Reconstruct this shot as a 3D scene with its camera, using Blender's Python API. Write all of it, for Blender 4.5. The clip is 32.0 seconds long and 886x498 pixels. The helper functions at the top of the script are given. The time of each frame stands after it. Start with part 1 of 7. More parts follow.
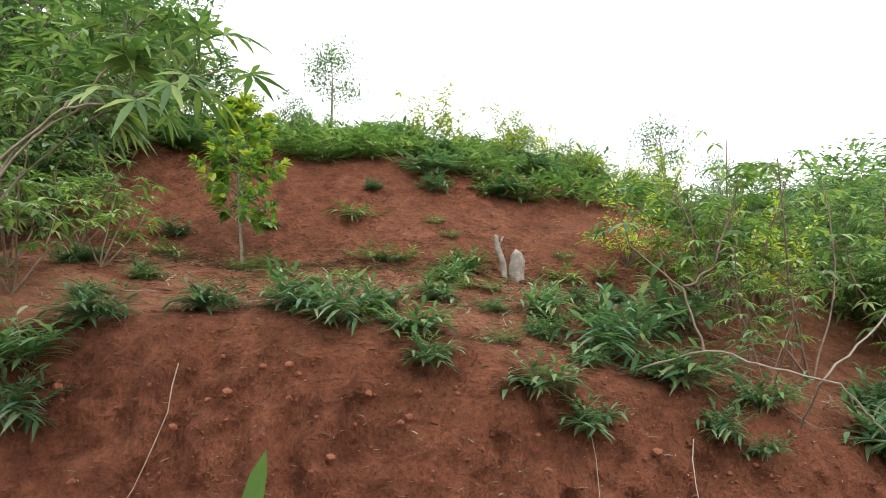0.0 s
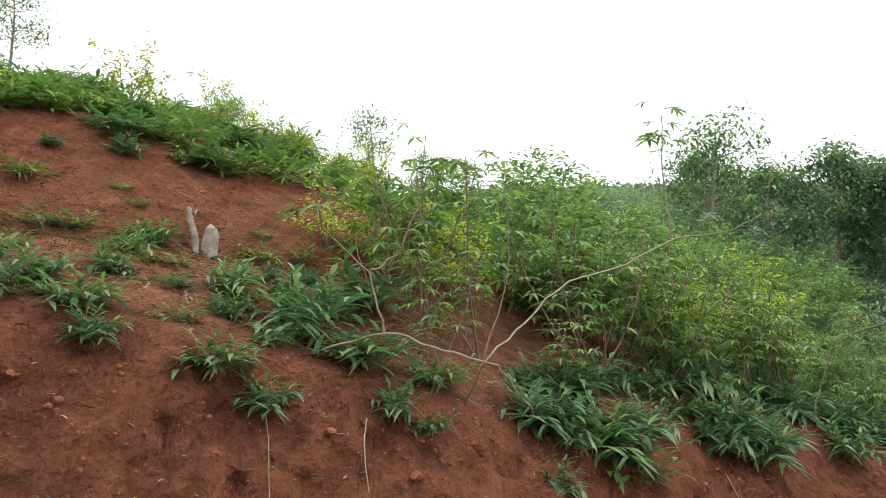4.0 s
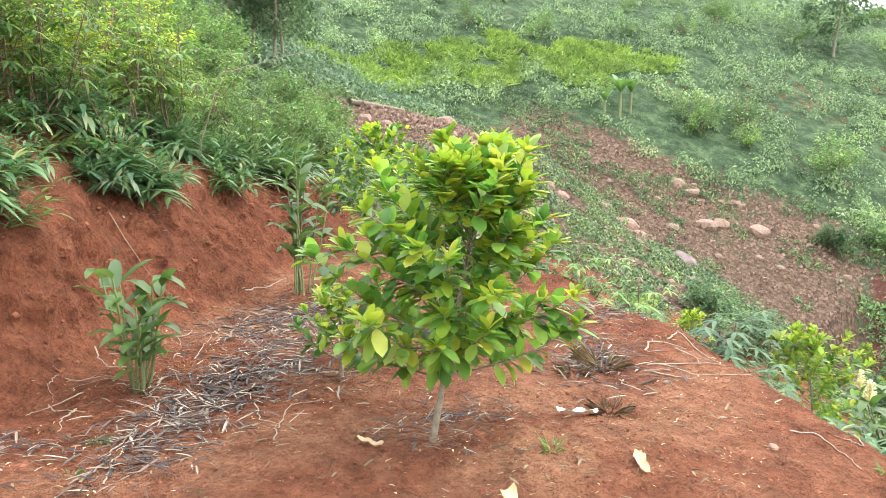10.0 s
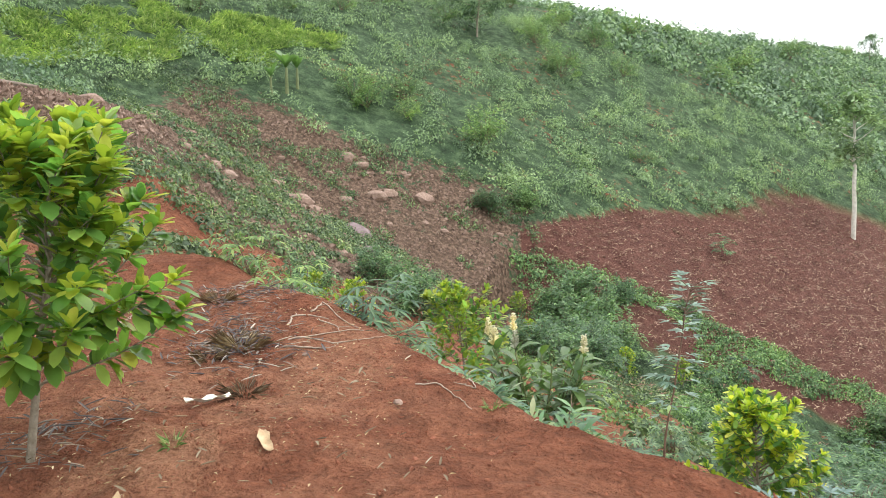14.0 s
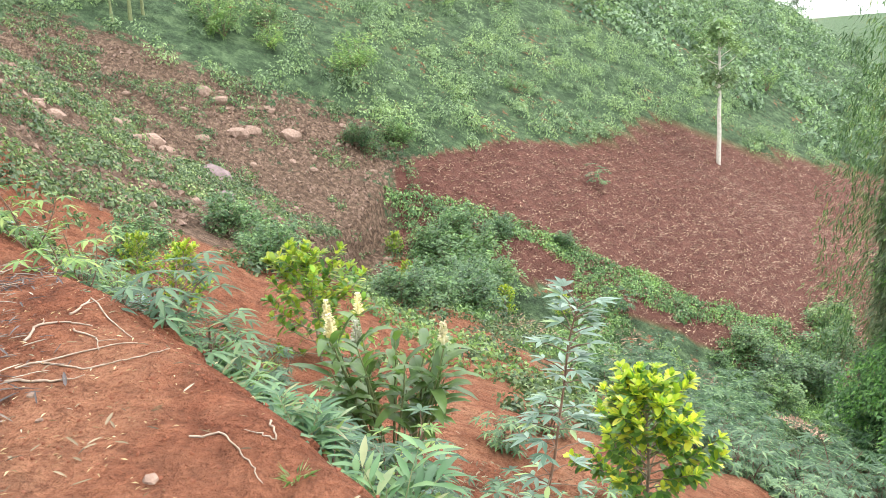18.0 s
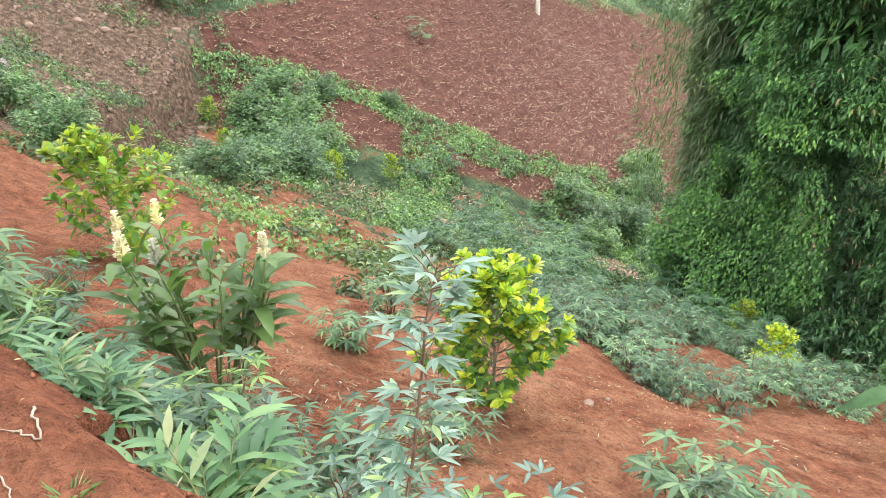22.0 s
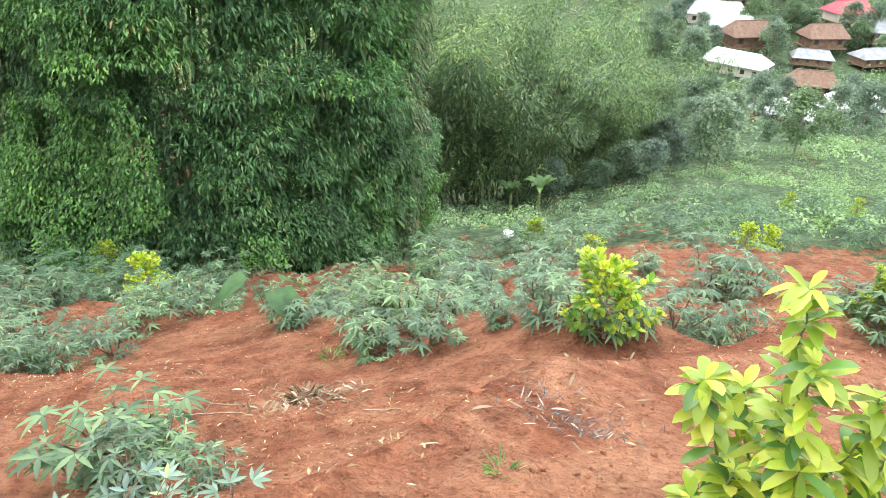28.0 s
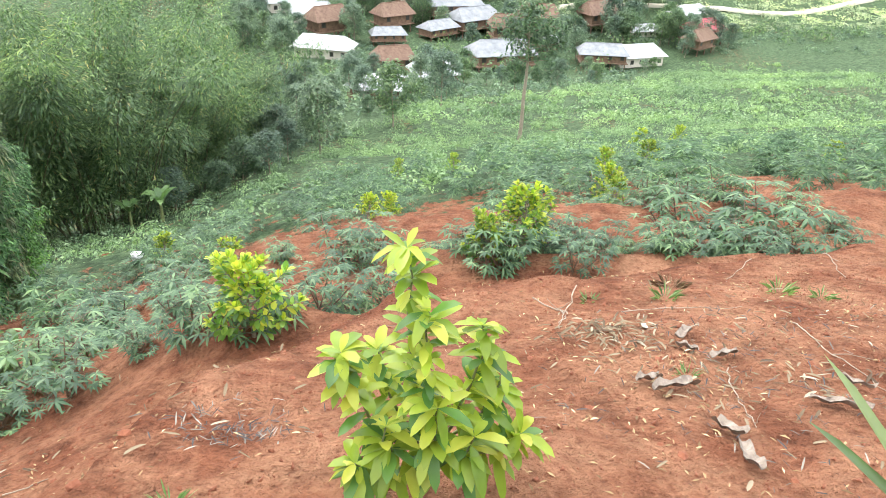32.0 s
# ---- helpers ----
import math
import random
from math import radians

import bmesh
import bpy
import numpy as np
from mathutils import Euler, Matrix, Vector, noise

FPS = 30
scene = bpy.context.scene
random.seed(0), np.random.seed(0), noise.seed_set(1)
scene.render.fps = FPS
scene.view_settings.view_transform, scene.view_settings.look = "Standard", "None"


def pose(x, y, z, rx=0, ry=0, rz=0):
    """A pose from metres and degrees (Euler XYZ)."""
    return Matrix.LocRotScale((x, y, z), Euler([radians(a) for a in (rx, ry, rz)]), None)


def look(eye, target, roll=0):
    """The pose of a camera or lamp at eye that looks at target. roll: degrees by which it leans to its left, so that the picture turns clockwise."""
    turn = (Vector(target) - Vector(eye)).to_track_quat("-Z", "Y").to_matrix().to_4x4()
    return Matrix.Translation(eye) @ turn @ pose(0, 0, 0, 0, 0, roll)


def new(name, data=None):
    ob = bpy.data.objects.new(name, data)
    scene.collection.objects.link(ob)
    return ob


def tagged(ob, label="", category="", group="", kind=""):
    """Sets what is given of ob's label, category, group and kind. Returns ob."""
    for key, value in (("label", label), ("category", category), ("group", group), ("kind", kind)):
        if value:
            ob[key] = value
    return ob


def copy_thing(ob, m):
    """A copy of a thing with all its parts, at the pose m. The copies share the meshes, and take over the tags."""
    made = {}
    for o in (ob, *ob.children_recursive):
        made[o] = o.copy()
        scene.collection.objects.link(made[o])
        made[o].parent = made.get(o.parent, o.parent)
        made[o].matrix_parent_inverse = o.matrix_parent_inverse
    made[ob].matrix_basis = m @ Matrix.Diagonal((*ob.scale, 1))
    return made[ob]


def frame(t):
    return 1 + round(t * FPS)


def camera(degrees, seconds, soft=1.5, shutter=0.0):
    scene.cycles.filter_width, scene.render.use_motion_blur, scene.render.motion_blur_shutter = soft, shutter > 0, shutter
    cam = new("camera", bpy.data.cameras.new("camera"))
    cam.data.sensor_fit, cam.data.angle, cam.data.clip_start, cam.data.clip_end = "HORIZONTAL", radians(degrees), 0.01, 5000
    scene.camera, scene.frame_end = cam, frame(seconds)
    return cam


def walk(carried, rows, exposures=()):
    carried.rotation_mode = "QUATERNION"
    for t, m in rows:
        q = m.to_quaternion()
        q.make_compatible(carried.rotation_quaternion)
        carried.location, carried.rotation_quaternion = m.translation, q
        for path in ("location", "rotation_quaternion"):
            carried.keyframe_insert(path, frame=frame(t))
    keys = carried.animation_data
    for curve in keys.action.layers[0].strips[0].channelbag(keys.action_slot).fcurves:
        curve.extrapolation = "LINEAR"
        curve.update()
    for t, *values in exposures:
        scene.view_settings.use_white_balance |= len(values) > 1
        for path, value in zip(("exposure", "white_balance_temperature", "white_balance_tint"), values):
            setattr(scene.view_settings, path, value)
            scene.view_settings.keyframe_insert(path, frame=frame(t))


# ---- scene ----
cam = camera(60.41, 32.0, soft=0.4)
# seconds, eye, target, lean
PATH = [
    (0, (-0.000, -0.000, 1.550), (0.0000, 1.9675, 1.9090), 1.92),
    (0.5, (0.017, 0.001, 1.549), (0.1175, 1.9641, 1.9170), 1.71),
    (1, (0.033, 0.013, 1.543), (0.2209, 1.9697, 1.9123), 2.18),
    (1.5, (0.051, 0.013, 1.546), (0.3219, 1.9603, 1.9126), 2.39),
    (2, (0.077, 0.024, 1.546), (0.4664, 1.9530, 1.9037), 2.59),
    (2.5, (0.091, 0.033, 1.543), (0.5758, 1.9418, 1.8924), 2.65),
    (4.5, (0.169, 0.043, 1.541), (0.9730, 1.8436, 1.8757), 1.62),
    (5, (0.191, 0.051, 1.535), (1.0760, 1.8145, 1.8586), 1.37),
    (5.5, (0.222, 0.052, 1.523), (1.2142, 1.7607, 1.8326), 0.94),
    (6, (0.268, 0.054, 1.507), (1.4281, 1.6578, 1.7923), 0.35),
    (6.5, (0.324, 0.097, 1.482), (1.6247, 1.5978, 1.7174), -0.07),
    (7, (0.435, 0.189, 1.438), (1.8629, 1.5858, 1.5489), -0.21),
    (7.5, (0.551, 0.290, 1.411), (2.0215, 1.6456, 1.4033), -0.20),
    (8, (0.547, 0.304, 1.380), (2.1334, 1.5161, 1.2684), 0.56),
    (8.5, (0.506, 0.352, 1.385), (2.2347, 1.3423, 1.2085), 1.19),
    (9, (0.505, 0.362, 1.385), (2.2882, 1.2424, 1.1714), 1.25),
    (9.5, (0.519, 0.368, 1.377), (2.3145, 1.2177, 1.1431), 1.16),
    (10, (0.520, 0.365, 1.375), (2.3197, 1.1999, 1.1207), 1.02),
    (10.5, (0.520, 0.365, 1.372), (2.3212, 1.1912, 1.1011), 0.78),
    (11, (0.519, 0.351, 1.379), (2.3313, 1.1463, 1.0904), 0.51),
    (11.5, (0.520, 0.333, 1.384), (2.3749, 1.0193, 1.0858), 0.34),
    (12, (0.520, 0.314, 1.387), (2.4124, 0.8862, 1.0868), 0.12),
    (12.5, (0.532, 0.294, 1.385), (2.4566, 0.7453, 1.0829), -0.21),
    (13, (0.557, 0.257, 1.373), (2.5174, 0.5157, 1.0709), -0.26),
    (13.5, (0.609, 0.187, 1.364), (2.5798, 0.3306, 1.0584), -0.64),
    (14, (0.712, 0.051, 1.352), (2.6872, 0.1026, 1.0424), -0.59),
    (14.5, (0.781, -0.038, 1.336), (2.7557, -0.0825, 1.0230), -0.34),
    (15, (0.908, -0.090, 1.315), (2.8740, -0.2598, 0.9864), -0.29),
    (15.5, (1.109, -0.128, 1.333), (3.0621, -0.3883, 0.9870), -0.69),
    (17.5, (1.838, -0.277, 1.344), (3.7760, -0.5353, 0.9236), -0.87),
    (18, (2.021, -0.314, 1.339), (3.9449, -0.5625, 0.8514), -1.06),
    (18.5, (2.186, -0.384, 1.356), (4.1071, -0.5932, 0.8409), -0.62),
    (19, (2.359, -0.354, 1.353), (4.2739, -0.5197, 0.7984), -0.31),
    (19.5, (2.451, -0.299, 1.365), (4.3554, -0.4494, 0.7747), -0.53),
    (20, (2.495, -0.307, 1.365), (4.3911, -0.4518, 0.7454), -1.06),
    (20.5, (2.552, -0.368, 1.366), (4.4299, -0.5607, 0.7050), -1.66),
    (21, (2.594, -0.430, 1.351), (4.4343, -0.7611, 0.6423), -1.42),
    (21.5, (2.640, -0.449, 1.348), (4.3998, -0.9497, 0.5395), -0.65),
    (22, (2.665, -0.463, 1.349), (4.3604, -1.1058, 0.5061), -0.08),
    (22.5, (2.681, -0.474, 1.341), (4.3300, -1.2074, 0.4782), 0.30),
    (23, (2.676, -0.491, 1.345), (4.2763, -1.3073, 0.4658), 0.51),
    (23.5, (2.665, -0.514, 1.348), (4.2242, -1.3991, 0.4616), 0.30),
    (24, (2.647, -0.536, 1.349), (4.1325, -1.5373, 0.4587), 0.53),
    (24.5, (2.637, -0.551, 1.351), (4.0665, -1.6275, 0.4588), 0.13),
    (25, (2.633, -0.574, 1.344), (3.9738, -1.7576, 0.4483), 0.15),
    (25.5, (2.643, -0.608, 1.319), (3.8856, -1.8906, 0.4188), 0.49),
    (26, (2.626, -0.631, 1.313), (3.7542, -2.0084, 0.4015), -0.22),
    (26.5, (2.638, -0.644, 1.308), (3.5980, -2.1388, 0.3895), 1.22),
    (28.5, (2.594, -0.735, 1.231), (3.0159, -2.4281, 0.2531), 1.81),
    (29, (2.583, -0.741, 1.237), (2.8568, -2.4669, 0.2640), 2.44),
    (29.5, (2.575, -0.732, 1.241), (2.7504, -2.4776, 0.2810), 2.41),
    (30, (2.566, -0.729, 1.245), (2.6536, -2.4886, 0.2976), 2.26),
    (30.5, (2.559, -0.728, 1.245), (2.5820, -2.4916, 0.3018), 1.98),
    (31, (2.544, -0.715, 1.254), (2.4635, -2.4744, 0.3056), 2.10),
    (31.5, (2.538, -0.719, 1.255), (2.3343, -2.4653, 0.3020), 2.75),
    (32, (2.542, -0.721, 1.253), (2.1871, -2.4433, 0.3002), 2.64),
]
EXPOSURES = [(0, 0.6), (1, 0.38), (5, 0.48), (6.5, 0.55), (7.2, 0.85), (8, 1.62), (8.5, 1.62), (10, 1.55), (11, 1.2), (12, 0.72), (13, 0.7), (14, 0.88), (15, 1.08), (18, 1.38), (20, 1.38), (22, 1.38), (23, 1.0), (24, 1.34), (26, 1.6), (28, 1.55), (30, 1.38), (32, 1.4)]
walk(cam, [(t, look(e, g, r)) for t, e, g, r in PATH], EXPOSURES)

# ---- light: a bright overcast sky ----
world = bpy.data.worlds.new("overcast_sky")
scene.world = world
world.use_nodes = True
wn = world.node_tree.nodes
sky = wn.new("ShaderNodeTexSky")
sky.sky_type = "NISHITA"
sky.sun_disc = False
SUN_EL, SUN_AZ = radians(52), radians(150)
sky.sun_elevation, sky.sun_rotation = SUN_EL, SUN_AZ
sky.air_density, sky.dust_density, sky.ozone_density = 0.5, 10.0, 0.2
# thick bright cloud: the clear sky's colours show through it only faintly
cloud = wn.new("ShaderNodeMix")
cloud.data_type = "RGBA"
cloud.inputs[0].default_value = 0.9
cloud.inputs[7].default_value = (9.6, 9.9, 10.2, 1)
world.node_tree.links.new(sky.outputs[0], cloud.inputs[6])
world.node_tree.links.new(cloud.outputs[2], wn["Background"].inputs["Color"])
wn["Background"].inputs["Strength"].default_value = 0.15
sun = new("sun", bpy.data.lights.new("sun", "SUN"))
sun.data.energy, sun.data.angle, sun.data.color = 0.6, radians(40), (1.0, 0.96, 0.9)
sd = Vector((math.sin(SUN_AZ) * math.cos(SUN_EL), math.cos(SUN_AZ) * math.cos(SUN_EL), math.sin(SUN_EL)))
sun.matrix_world = look(sd * 50, (0, 0, 0))


# ---- materials ----
def material(name):
    m = bpy.data.materials.new(name)
    m.use_nodes = True
    nt = m.node_tree
    return m, nt, nt.nodes["Principled BSDF"]


def ramp(nt, fac, stops):
    r = nt.nodes.new("ShaderNodeValToRGB")
    el = r.color_ramp.elements
    while len(el) < len(stops):
        el.new(0.5)
    for e, (p, c) in zip(el, stops):
        e.position, e.color = p, (*c, 1)
    nt.links.new(fac, r.inputs[0])
    return r.outputs[0]


def texture(nt, scale, detail=4, rough=0.6, coord="Object", distort=0.0):
    tc = nt.nodes.new("ShaderNodeTexCoord")
    n = nt.nodes.new("ShaderNodeTexNoise")
    n.inputs["Scale"].default_value = scale
    n.inputs["Detail"].default_value = detail
    n.inputs["Roughness"].default_value = rough
    n.inputs["Distortion"].default_value = distort
    nt.links.new(tc.outputs[coord], n.inputs["Vector"])
    return n.outputs["Fac"]


def mixed(nt, fac, a, b, kind="MIX"):
    m = nt.nodes.new("ShaderNodeMix")
    m.data_type, m.blend_type = "RGBA", kind
    for sock, v in ((m.inputs[0], fac), (m.inputs[6], a), (m.inputs[7], b)):
        if isinstance(v, (int, float)):
            sock.default_value = v
        elif isinstance(v, tuple):
            sock.default_value = (*v, 1)
        else:
            nt.links.new(v, sock)
    return m.outputs[2]


def bump(nt, bsdf, height, strength, distance):
    b = nt.nodes.new("ShaderNodeBump")
    b.inputs["Strength"].default_value, b.inputs["Distance"].default_value = strength, distance
    nt.links.new(height, b.inputs["Height"])
    nt.links.new(b.outputs[0], bsdf.inputs["Normal"])
    return b


def leaf_material(name, stops, rough=0.5, through_light=0.35, blue=1.65, drift=0.0):
    """Leaves that differ one from another, and let some light through."""
    m, nt, p = material(name)
    geo = nt.nodes.new("ShaderNodeNewGeometry")
    col = ramp(nt, geo.outputs["Random Per Island"], [(q, (c[0], c[1], c[2] * blue)) for q, c in stops])
    col = mixed(nt, 0.4, col, ramp(nt, texture(nt, 9, 3), [(0.3, (0.4, 0.4, 0.4)), (0.7, (1.1, 1.1, 1.1))]), "MULTIPLY")
    if drift:  # stands of lighter and darker growth
        col = mixed(nt, 1.0, col, ramp(nt, texture(nt, drift, 6, 0.7), [(0.32, (0.4, 0.44, 0.5)), (0.5, (1.0, 1.0, 1.0)), (0.68, (1.55, 1.45, 1.2))]), "MULTIPLY")
    info = nt.nodes.new("ShaderNodeObjectInfo")
    col = mixed(nt, 1.0, col, ramp(nt, info.outputs["Random"], [(0.0, (0.72, 0.76, 0.8)), (0.5, (1.0, 1.0, 1.0)), (1.0, (1.28, 1.22, 1.05))]), "MULTIPLY")
    nt.links.new(col, p.inputs["Base Color"])
    p.inputs["Roughness"].default_value = rough
    tr = nt.nodes.new("ShaderNodeBsdfTranslucent")
    nt.links.new(mixed(nt, 1.0, col, (1.35, 1.45, 0.95), "MULTIPLY"), tr.inputs["Color"])
    ms = nt.nodes.new("ShaderNodeMixShader")
    ms.inputs[0].default_value = through_light
    nt.links.new(p.outputs[0], ms.inputs[1])
    nt.links.new(tr.outputs[0], ms.inputs[2])
    nt.links.new(ms.outputs[0], nt.nodes["Material Output"].inputs[0])
    return m


def plain(name, stops, scale=6, rough=0.8, grain=0.3, metal=0.0, stretch=None):
    m, nt, p = material(name)
    f = texture(nt, scale, 6, 0.65)
    nt.links.new(ramp(nt, f, stops), p.inputs["Base Color"])
    p.inputs["Roughness"].default_value, p.inputs["Metallic"].default_value = rough, metal
    bump(nt, p, texture(nt, scale * 5, 5, 0.7), grain, 0.01)
    return m


M_SAPLING = leaf_material("sapling_leaf", [(0.0, (0.07, 0.17, 0.028)), (0.5, (0.16, 0.33, 0.045)), (1.0, (0.32, 0.5, 0.07))], 0.33, 0.48)
M_YOUNG = leaf_material("young_leaf", [(0.0, (0.19, 0.31, 0.03)), (0.5, (0.37, 0.47, 0.045)), (1.0, (0.58, 0.59, 0.08))], 0.36, 0.42, 1.2)
M_TUFT = leaf_material("tuft_leaf", [(0.0, (0.06, 0.14, 0.045)), (0.55, (0.13, 0.26, 0.075)), (0.9, (0.19, 0.31, 0.085)), (1.0, (0.32, 0.34, 0.12))], 0.45)
M_BRIGHTTUFT = leaf_material("bright_tuft_leaf", [(0.0, (0.09, 0.18, 0.03)), (0.6, (0.18, 0.31, 0.05)), (1.0, (0.34, 0.42, 0.1))], 0.45)
M_CASSAVA = leaf_material("cassava_leaf", [(0.0, (0.055, 0.12, 0.05)), (0.6, (0.11, 0.21, 0.085)), (1.0, (0.23, 0.36, 0.145))], 0.52, 0.35, 1.28, 0.6)
M_CASSAVA_B = leaf_material("broad_cassava_leaf", [(0.0, (0.06, 0.125, 0.06)), (0.5, (0.13, 0.23, 0.12)), (0.9, (0.24, 0.36, 0.21)), (1.0, (0.3, 0.42, 0.1))], 0.34, 0.3, 1.5)
M_CASSAVA_G = leaf_material("cassava_leaf_green", [(0.0, (0.06, 0.13, 0.025)), (0.6, (0.14, 0.26, 0.045)), (1.0, (0.32, 0.42, 0.08))], 0.5)
M_RUBBLEWEED = leaf_material("rubble_weed_leaf", [(0.0, (0.045, 0.085, 0.035)), (0.6, (0.1, 0.16, 0.065)), (1.0, (0.21, 0.29, 0.12))], 0.55, 0.3, 1.3, 0.9)
M_SHRUB = leaf_material("shrub_leaf", [(0.0, (0.08, 0.16, 0.045)), (0.5, (0.165, 0.285, 0.08)), (1.0, (0.33, 0.45, 0.14))], 0.5, 0.4, 1.45, 0.7)
# greyed and lightened leaves: distance haze is put into their colour
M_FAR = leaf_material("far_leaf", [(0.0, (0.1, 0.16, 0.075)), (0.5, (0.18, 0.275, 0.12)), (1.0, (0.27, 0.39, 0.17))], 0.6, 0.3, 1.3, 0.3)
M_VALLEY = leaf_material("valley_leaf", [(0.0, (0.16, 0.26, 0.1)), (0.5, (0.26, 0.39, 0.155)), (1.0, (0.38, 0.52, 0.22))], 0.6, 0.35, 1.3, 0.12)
# village foliage paler than its own green, tinted for the valley haze
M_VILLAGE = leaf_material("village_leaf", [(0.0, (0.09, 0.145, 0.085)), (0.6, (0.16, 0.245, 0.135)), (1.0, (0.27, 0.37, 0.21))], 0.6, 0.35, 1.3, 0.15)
M_DARKTREE = leaf_material("dark_tree_leaf", [(0.0, (0.05, 0.095, 0.045)), (0.6, (0.1, 0.175, 0.075)), (1.0, (0.2, 0.3, 0.12))], 0.6, 0.35, 1.25)
M_BAMBOO = leaf_material("bamboo_leaf", [(0.0, (0.03, 0.09, 0.035)), (0.55, (0.08, 0.195, 0.068)), (0.97, (0.18, 0.36, 0.125)), (1.0, (0.25, 0.18, 0.09))], 0.55, 0.25, 1.05, 0.5)
M_BAMBOO_G = leaf_material("grey_bamboo_leaf", [(0.0, (0.08, 0.12, 0.055)), (0.6, (0.165, 0.225, 0.105)), (0.95, (0.27, 0.33, 0.15)), (1.0, (0.28, 0.22, 0.12))], 0.6, 0.25, 1.1)
M_BAMBOO_L = leaf_material("pale_bamboo_leaf", [(0.0, (0.06, 0.12, 0.04)), (0.6, (0.135, 0.235, 0.075)), (0.95, (0.26, 0.37, 0.12)), (1.0, (0.42, 0.36, 0.12))], 0.55, 0.35, 1.3, 0.3)
M_VINE = leaf_material("vine_leaf", [(0.0, (0.04, 0.115, 0.025)), (0.6, (0.09, 0.23, 0.045)), (1.0, (0.2, 0.38, 0.085))], 0.5, 0.3, 1.25, 1.3)
M_CREEPER = leaf_material("creeper_leaf", [(0.0, (0.06, 0.125, 0.04)), (0.6, (0.135, 0.245, 0.08)), (1.0, (0.27, 0.42, 0.14))], 0.5, 0.35, 1.4, 0.8)
M_GRASS = leaf_material("grass_blade", [(0.0, (0.1, 0.19, 0.04)), (0.6, (0.2, 0.32, 0.07)), (1.0, (0.38, 0.42, 0.15))], 0.6)
M_MEADOW = leaf_material("meadow_grass_blade", [(0.0, (0.13, 0.22, 0.05)), (0.6, (0.25, 0.37, 0.08)), (1.0, (0.42, 0.49, 0.17))], 0.6, 0.45, 1.3, 0.8)
M_GINGER = leaf_material("ginger_leaf", [(0.0, (0.06, 0.12, 0.022)), (0.6, (0.13, 0.22, 0.04)), (1.0, (0.32, 0.38, 0.09))], 0.35)
M_BANANA = leaf_material("banana_leaf", [(0.0, (0.1, 0.2, 0.04)), (1.0, (0.22, 0.34, 0.08))], 0.4)
M_STRAW = leaf_material("dry_leaf", [(0.0, (0.12, 0.075, 0.045)), (0.4, (0.25, 0.175, 0.105)), (0.85, (0.4, 0.31, 0.2)), (1.0, (0.58, 0.5, 0.37))], 0.95, 0.1, 1.0)
M_GREYLITTER = leaf_material("grey_litter", [(0.0, (0.035, 0.026, 0.026)), (0.55, (0.1, 0.075, 0.07)), (0.8, (0.24, 0.19, 0.15)), (1.0, (0.52, 0.45, 0.36))], 0.6, 0.05, 1.0)
M_FLOWER = leaf_material("flower_petal", [(0.0, (0.55, 0.5, 0.38)), (1.0, (0.78, 0.74, 0.62))], 0.5, 0.3, 1.0)
M_BARK = plain("young_bark", [(0.3, (0.16, 0.13, 0.09)), (0.7, (0.36, 0.31, 0.24))], 25, 0.85, 0.5)
M_PALEBARK = plain("pale_bark", [(0.3, (0.17, 0.14, 0.1)), (0.7, (0.34, 0.29, 0.22))], 14, 0.85, 0.4)
M_POLE = plain("pale_pole_bark", [(0.3, (0.42, 0.38, 0.32)), (0.7, (0.66, 0.62, 0.55))], 6, 0.8, 0.3)
M_STEM = plain("green_stem", [(0.3, (0.1, 0.13, 0.05)), (0.7, (0.22, 0.24, 0.1))], 20, 0.6, 0.2)
M_REDSTEM = plain("brown_stem", [(0.3, (0.1, 0.06, 0.04)), (0.7, (0.22, 0.14, 0.09))], 20, 0.6, 0.2)
M_CULM = plain("bamboo_culm", [(0.3, (0.05, 0.06, 0.025)), (0.7, (0.13, 0.13, 0.055))], 6, 0.5, 0.2)
M_TWIG = plain("dead_twig", [(0.3, (0.24, 0.17, 0.12)), (0.7, (0.46, 0.37, 0.29))], 18, 0.9, 0.5)
M_DEADWOOD = plain("weathered_wood", [(0.25, (0.1, 0.085, 0.07)), (0.5, (0.26, 0.22, 0.18)), (0.75, (0.44, 0.39, 0.33))], 14, 0.9, 0.8)
M_ROCK = plain("rock", [(0.25, (0.12, 0.075, 0.056)), (0.5, (0.25, 0.165, 0.125)), (0.75, (0.4, 0.29, 0.22))], 7, 0.9, 0.8)
M_DARKROCK = plain("purple_rock", [(0.3, (0.13, 0.09, 0.09)), (0.7, (0.28, 0.21, 0.21))], 3, 0.9, 0.8)
M_CLOD = plain("soil_clod", [(0.3, (0.19, 0.062, 0.033)), (0.7, (0.33, 0.12, 0.062))], 12, 0.95, 0.8)
M_BAG = plain("white_plastic", [(0.3, (0.7, 0.72, 0.75)), (0.7, (0.85, 0.86, 0.88))], 12, 0.4, 0.2)
M_ROOF_GREY = plain("fibre_cement_roof", [(0.3, (0.15, 0.165, 0.185)), (0.7, (0.3, 0.31, 0.33))], 0.6, 0.7, 0.2)
M_ROOF_WHITE = plain("pale_metal_roof", [(0.3, (0.36, 0.38, 0.41)), (0.7, (0.55, 0.56, 0.58))], 0.5, 0.5, 0.1)
M_ROOF_RED = plain("red_metal_roof", [(0.3, (0.33, 0.035, 0.055)), (0.7, (0.45, 0.07, 0.1))], 0.5, 0.5, 0.1)
M_ROOF_TILE = plain("clay_tile_roof", [(0.3, (0.12, 0.07, 0.05)), (0.7, (0.22, 0.14, 0.1))], 1.5, 0.9, 0.3)
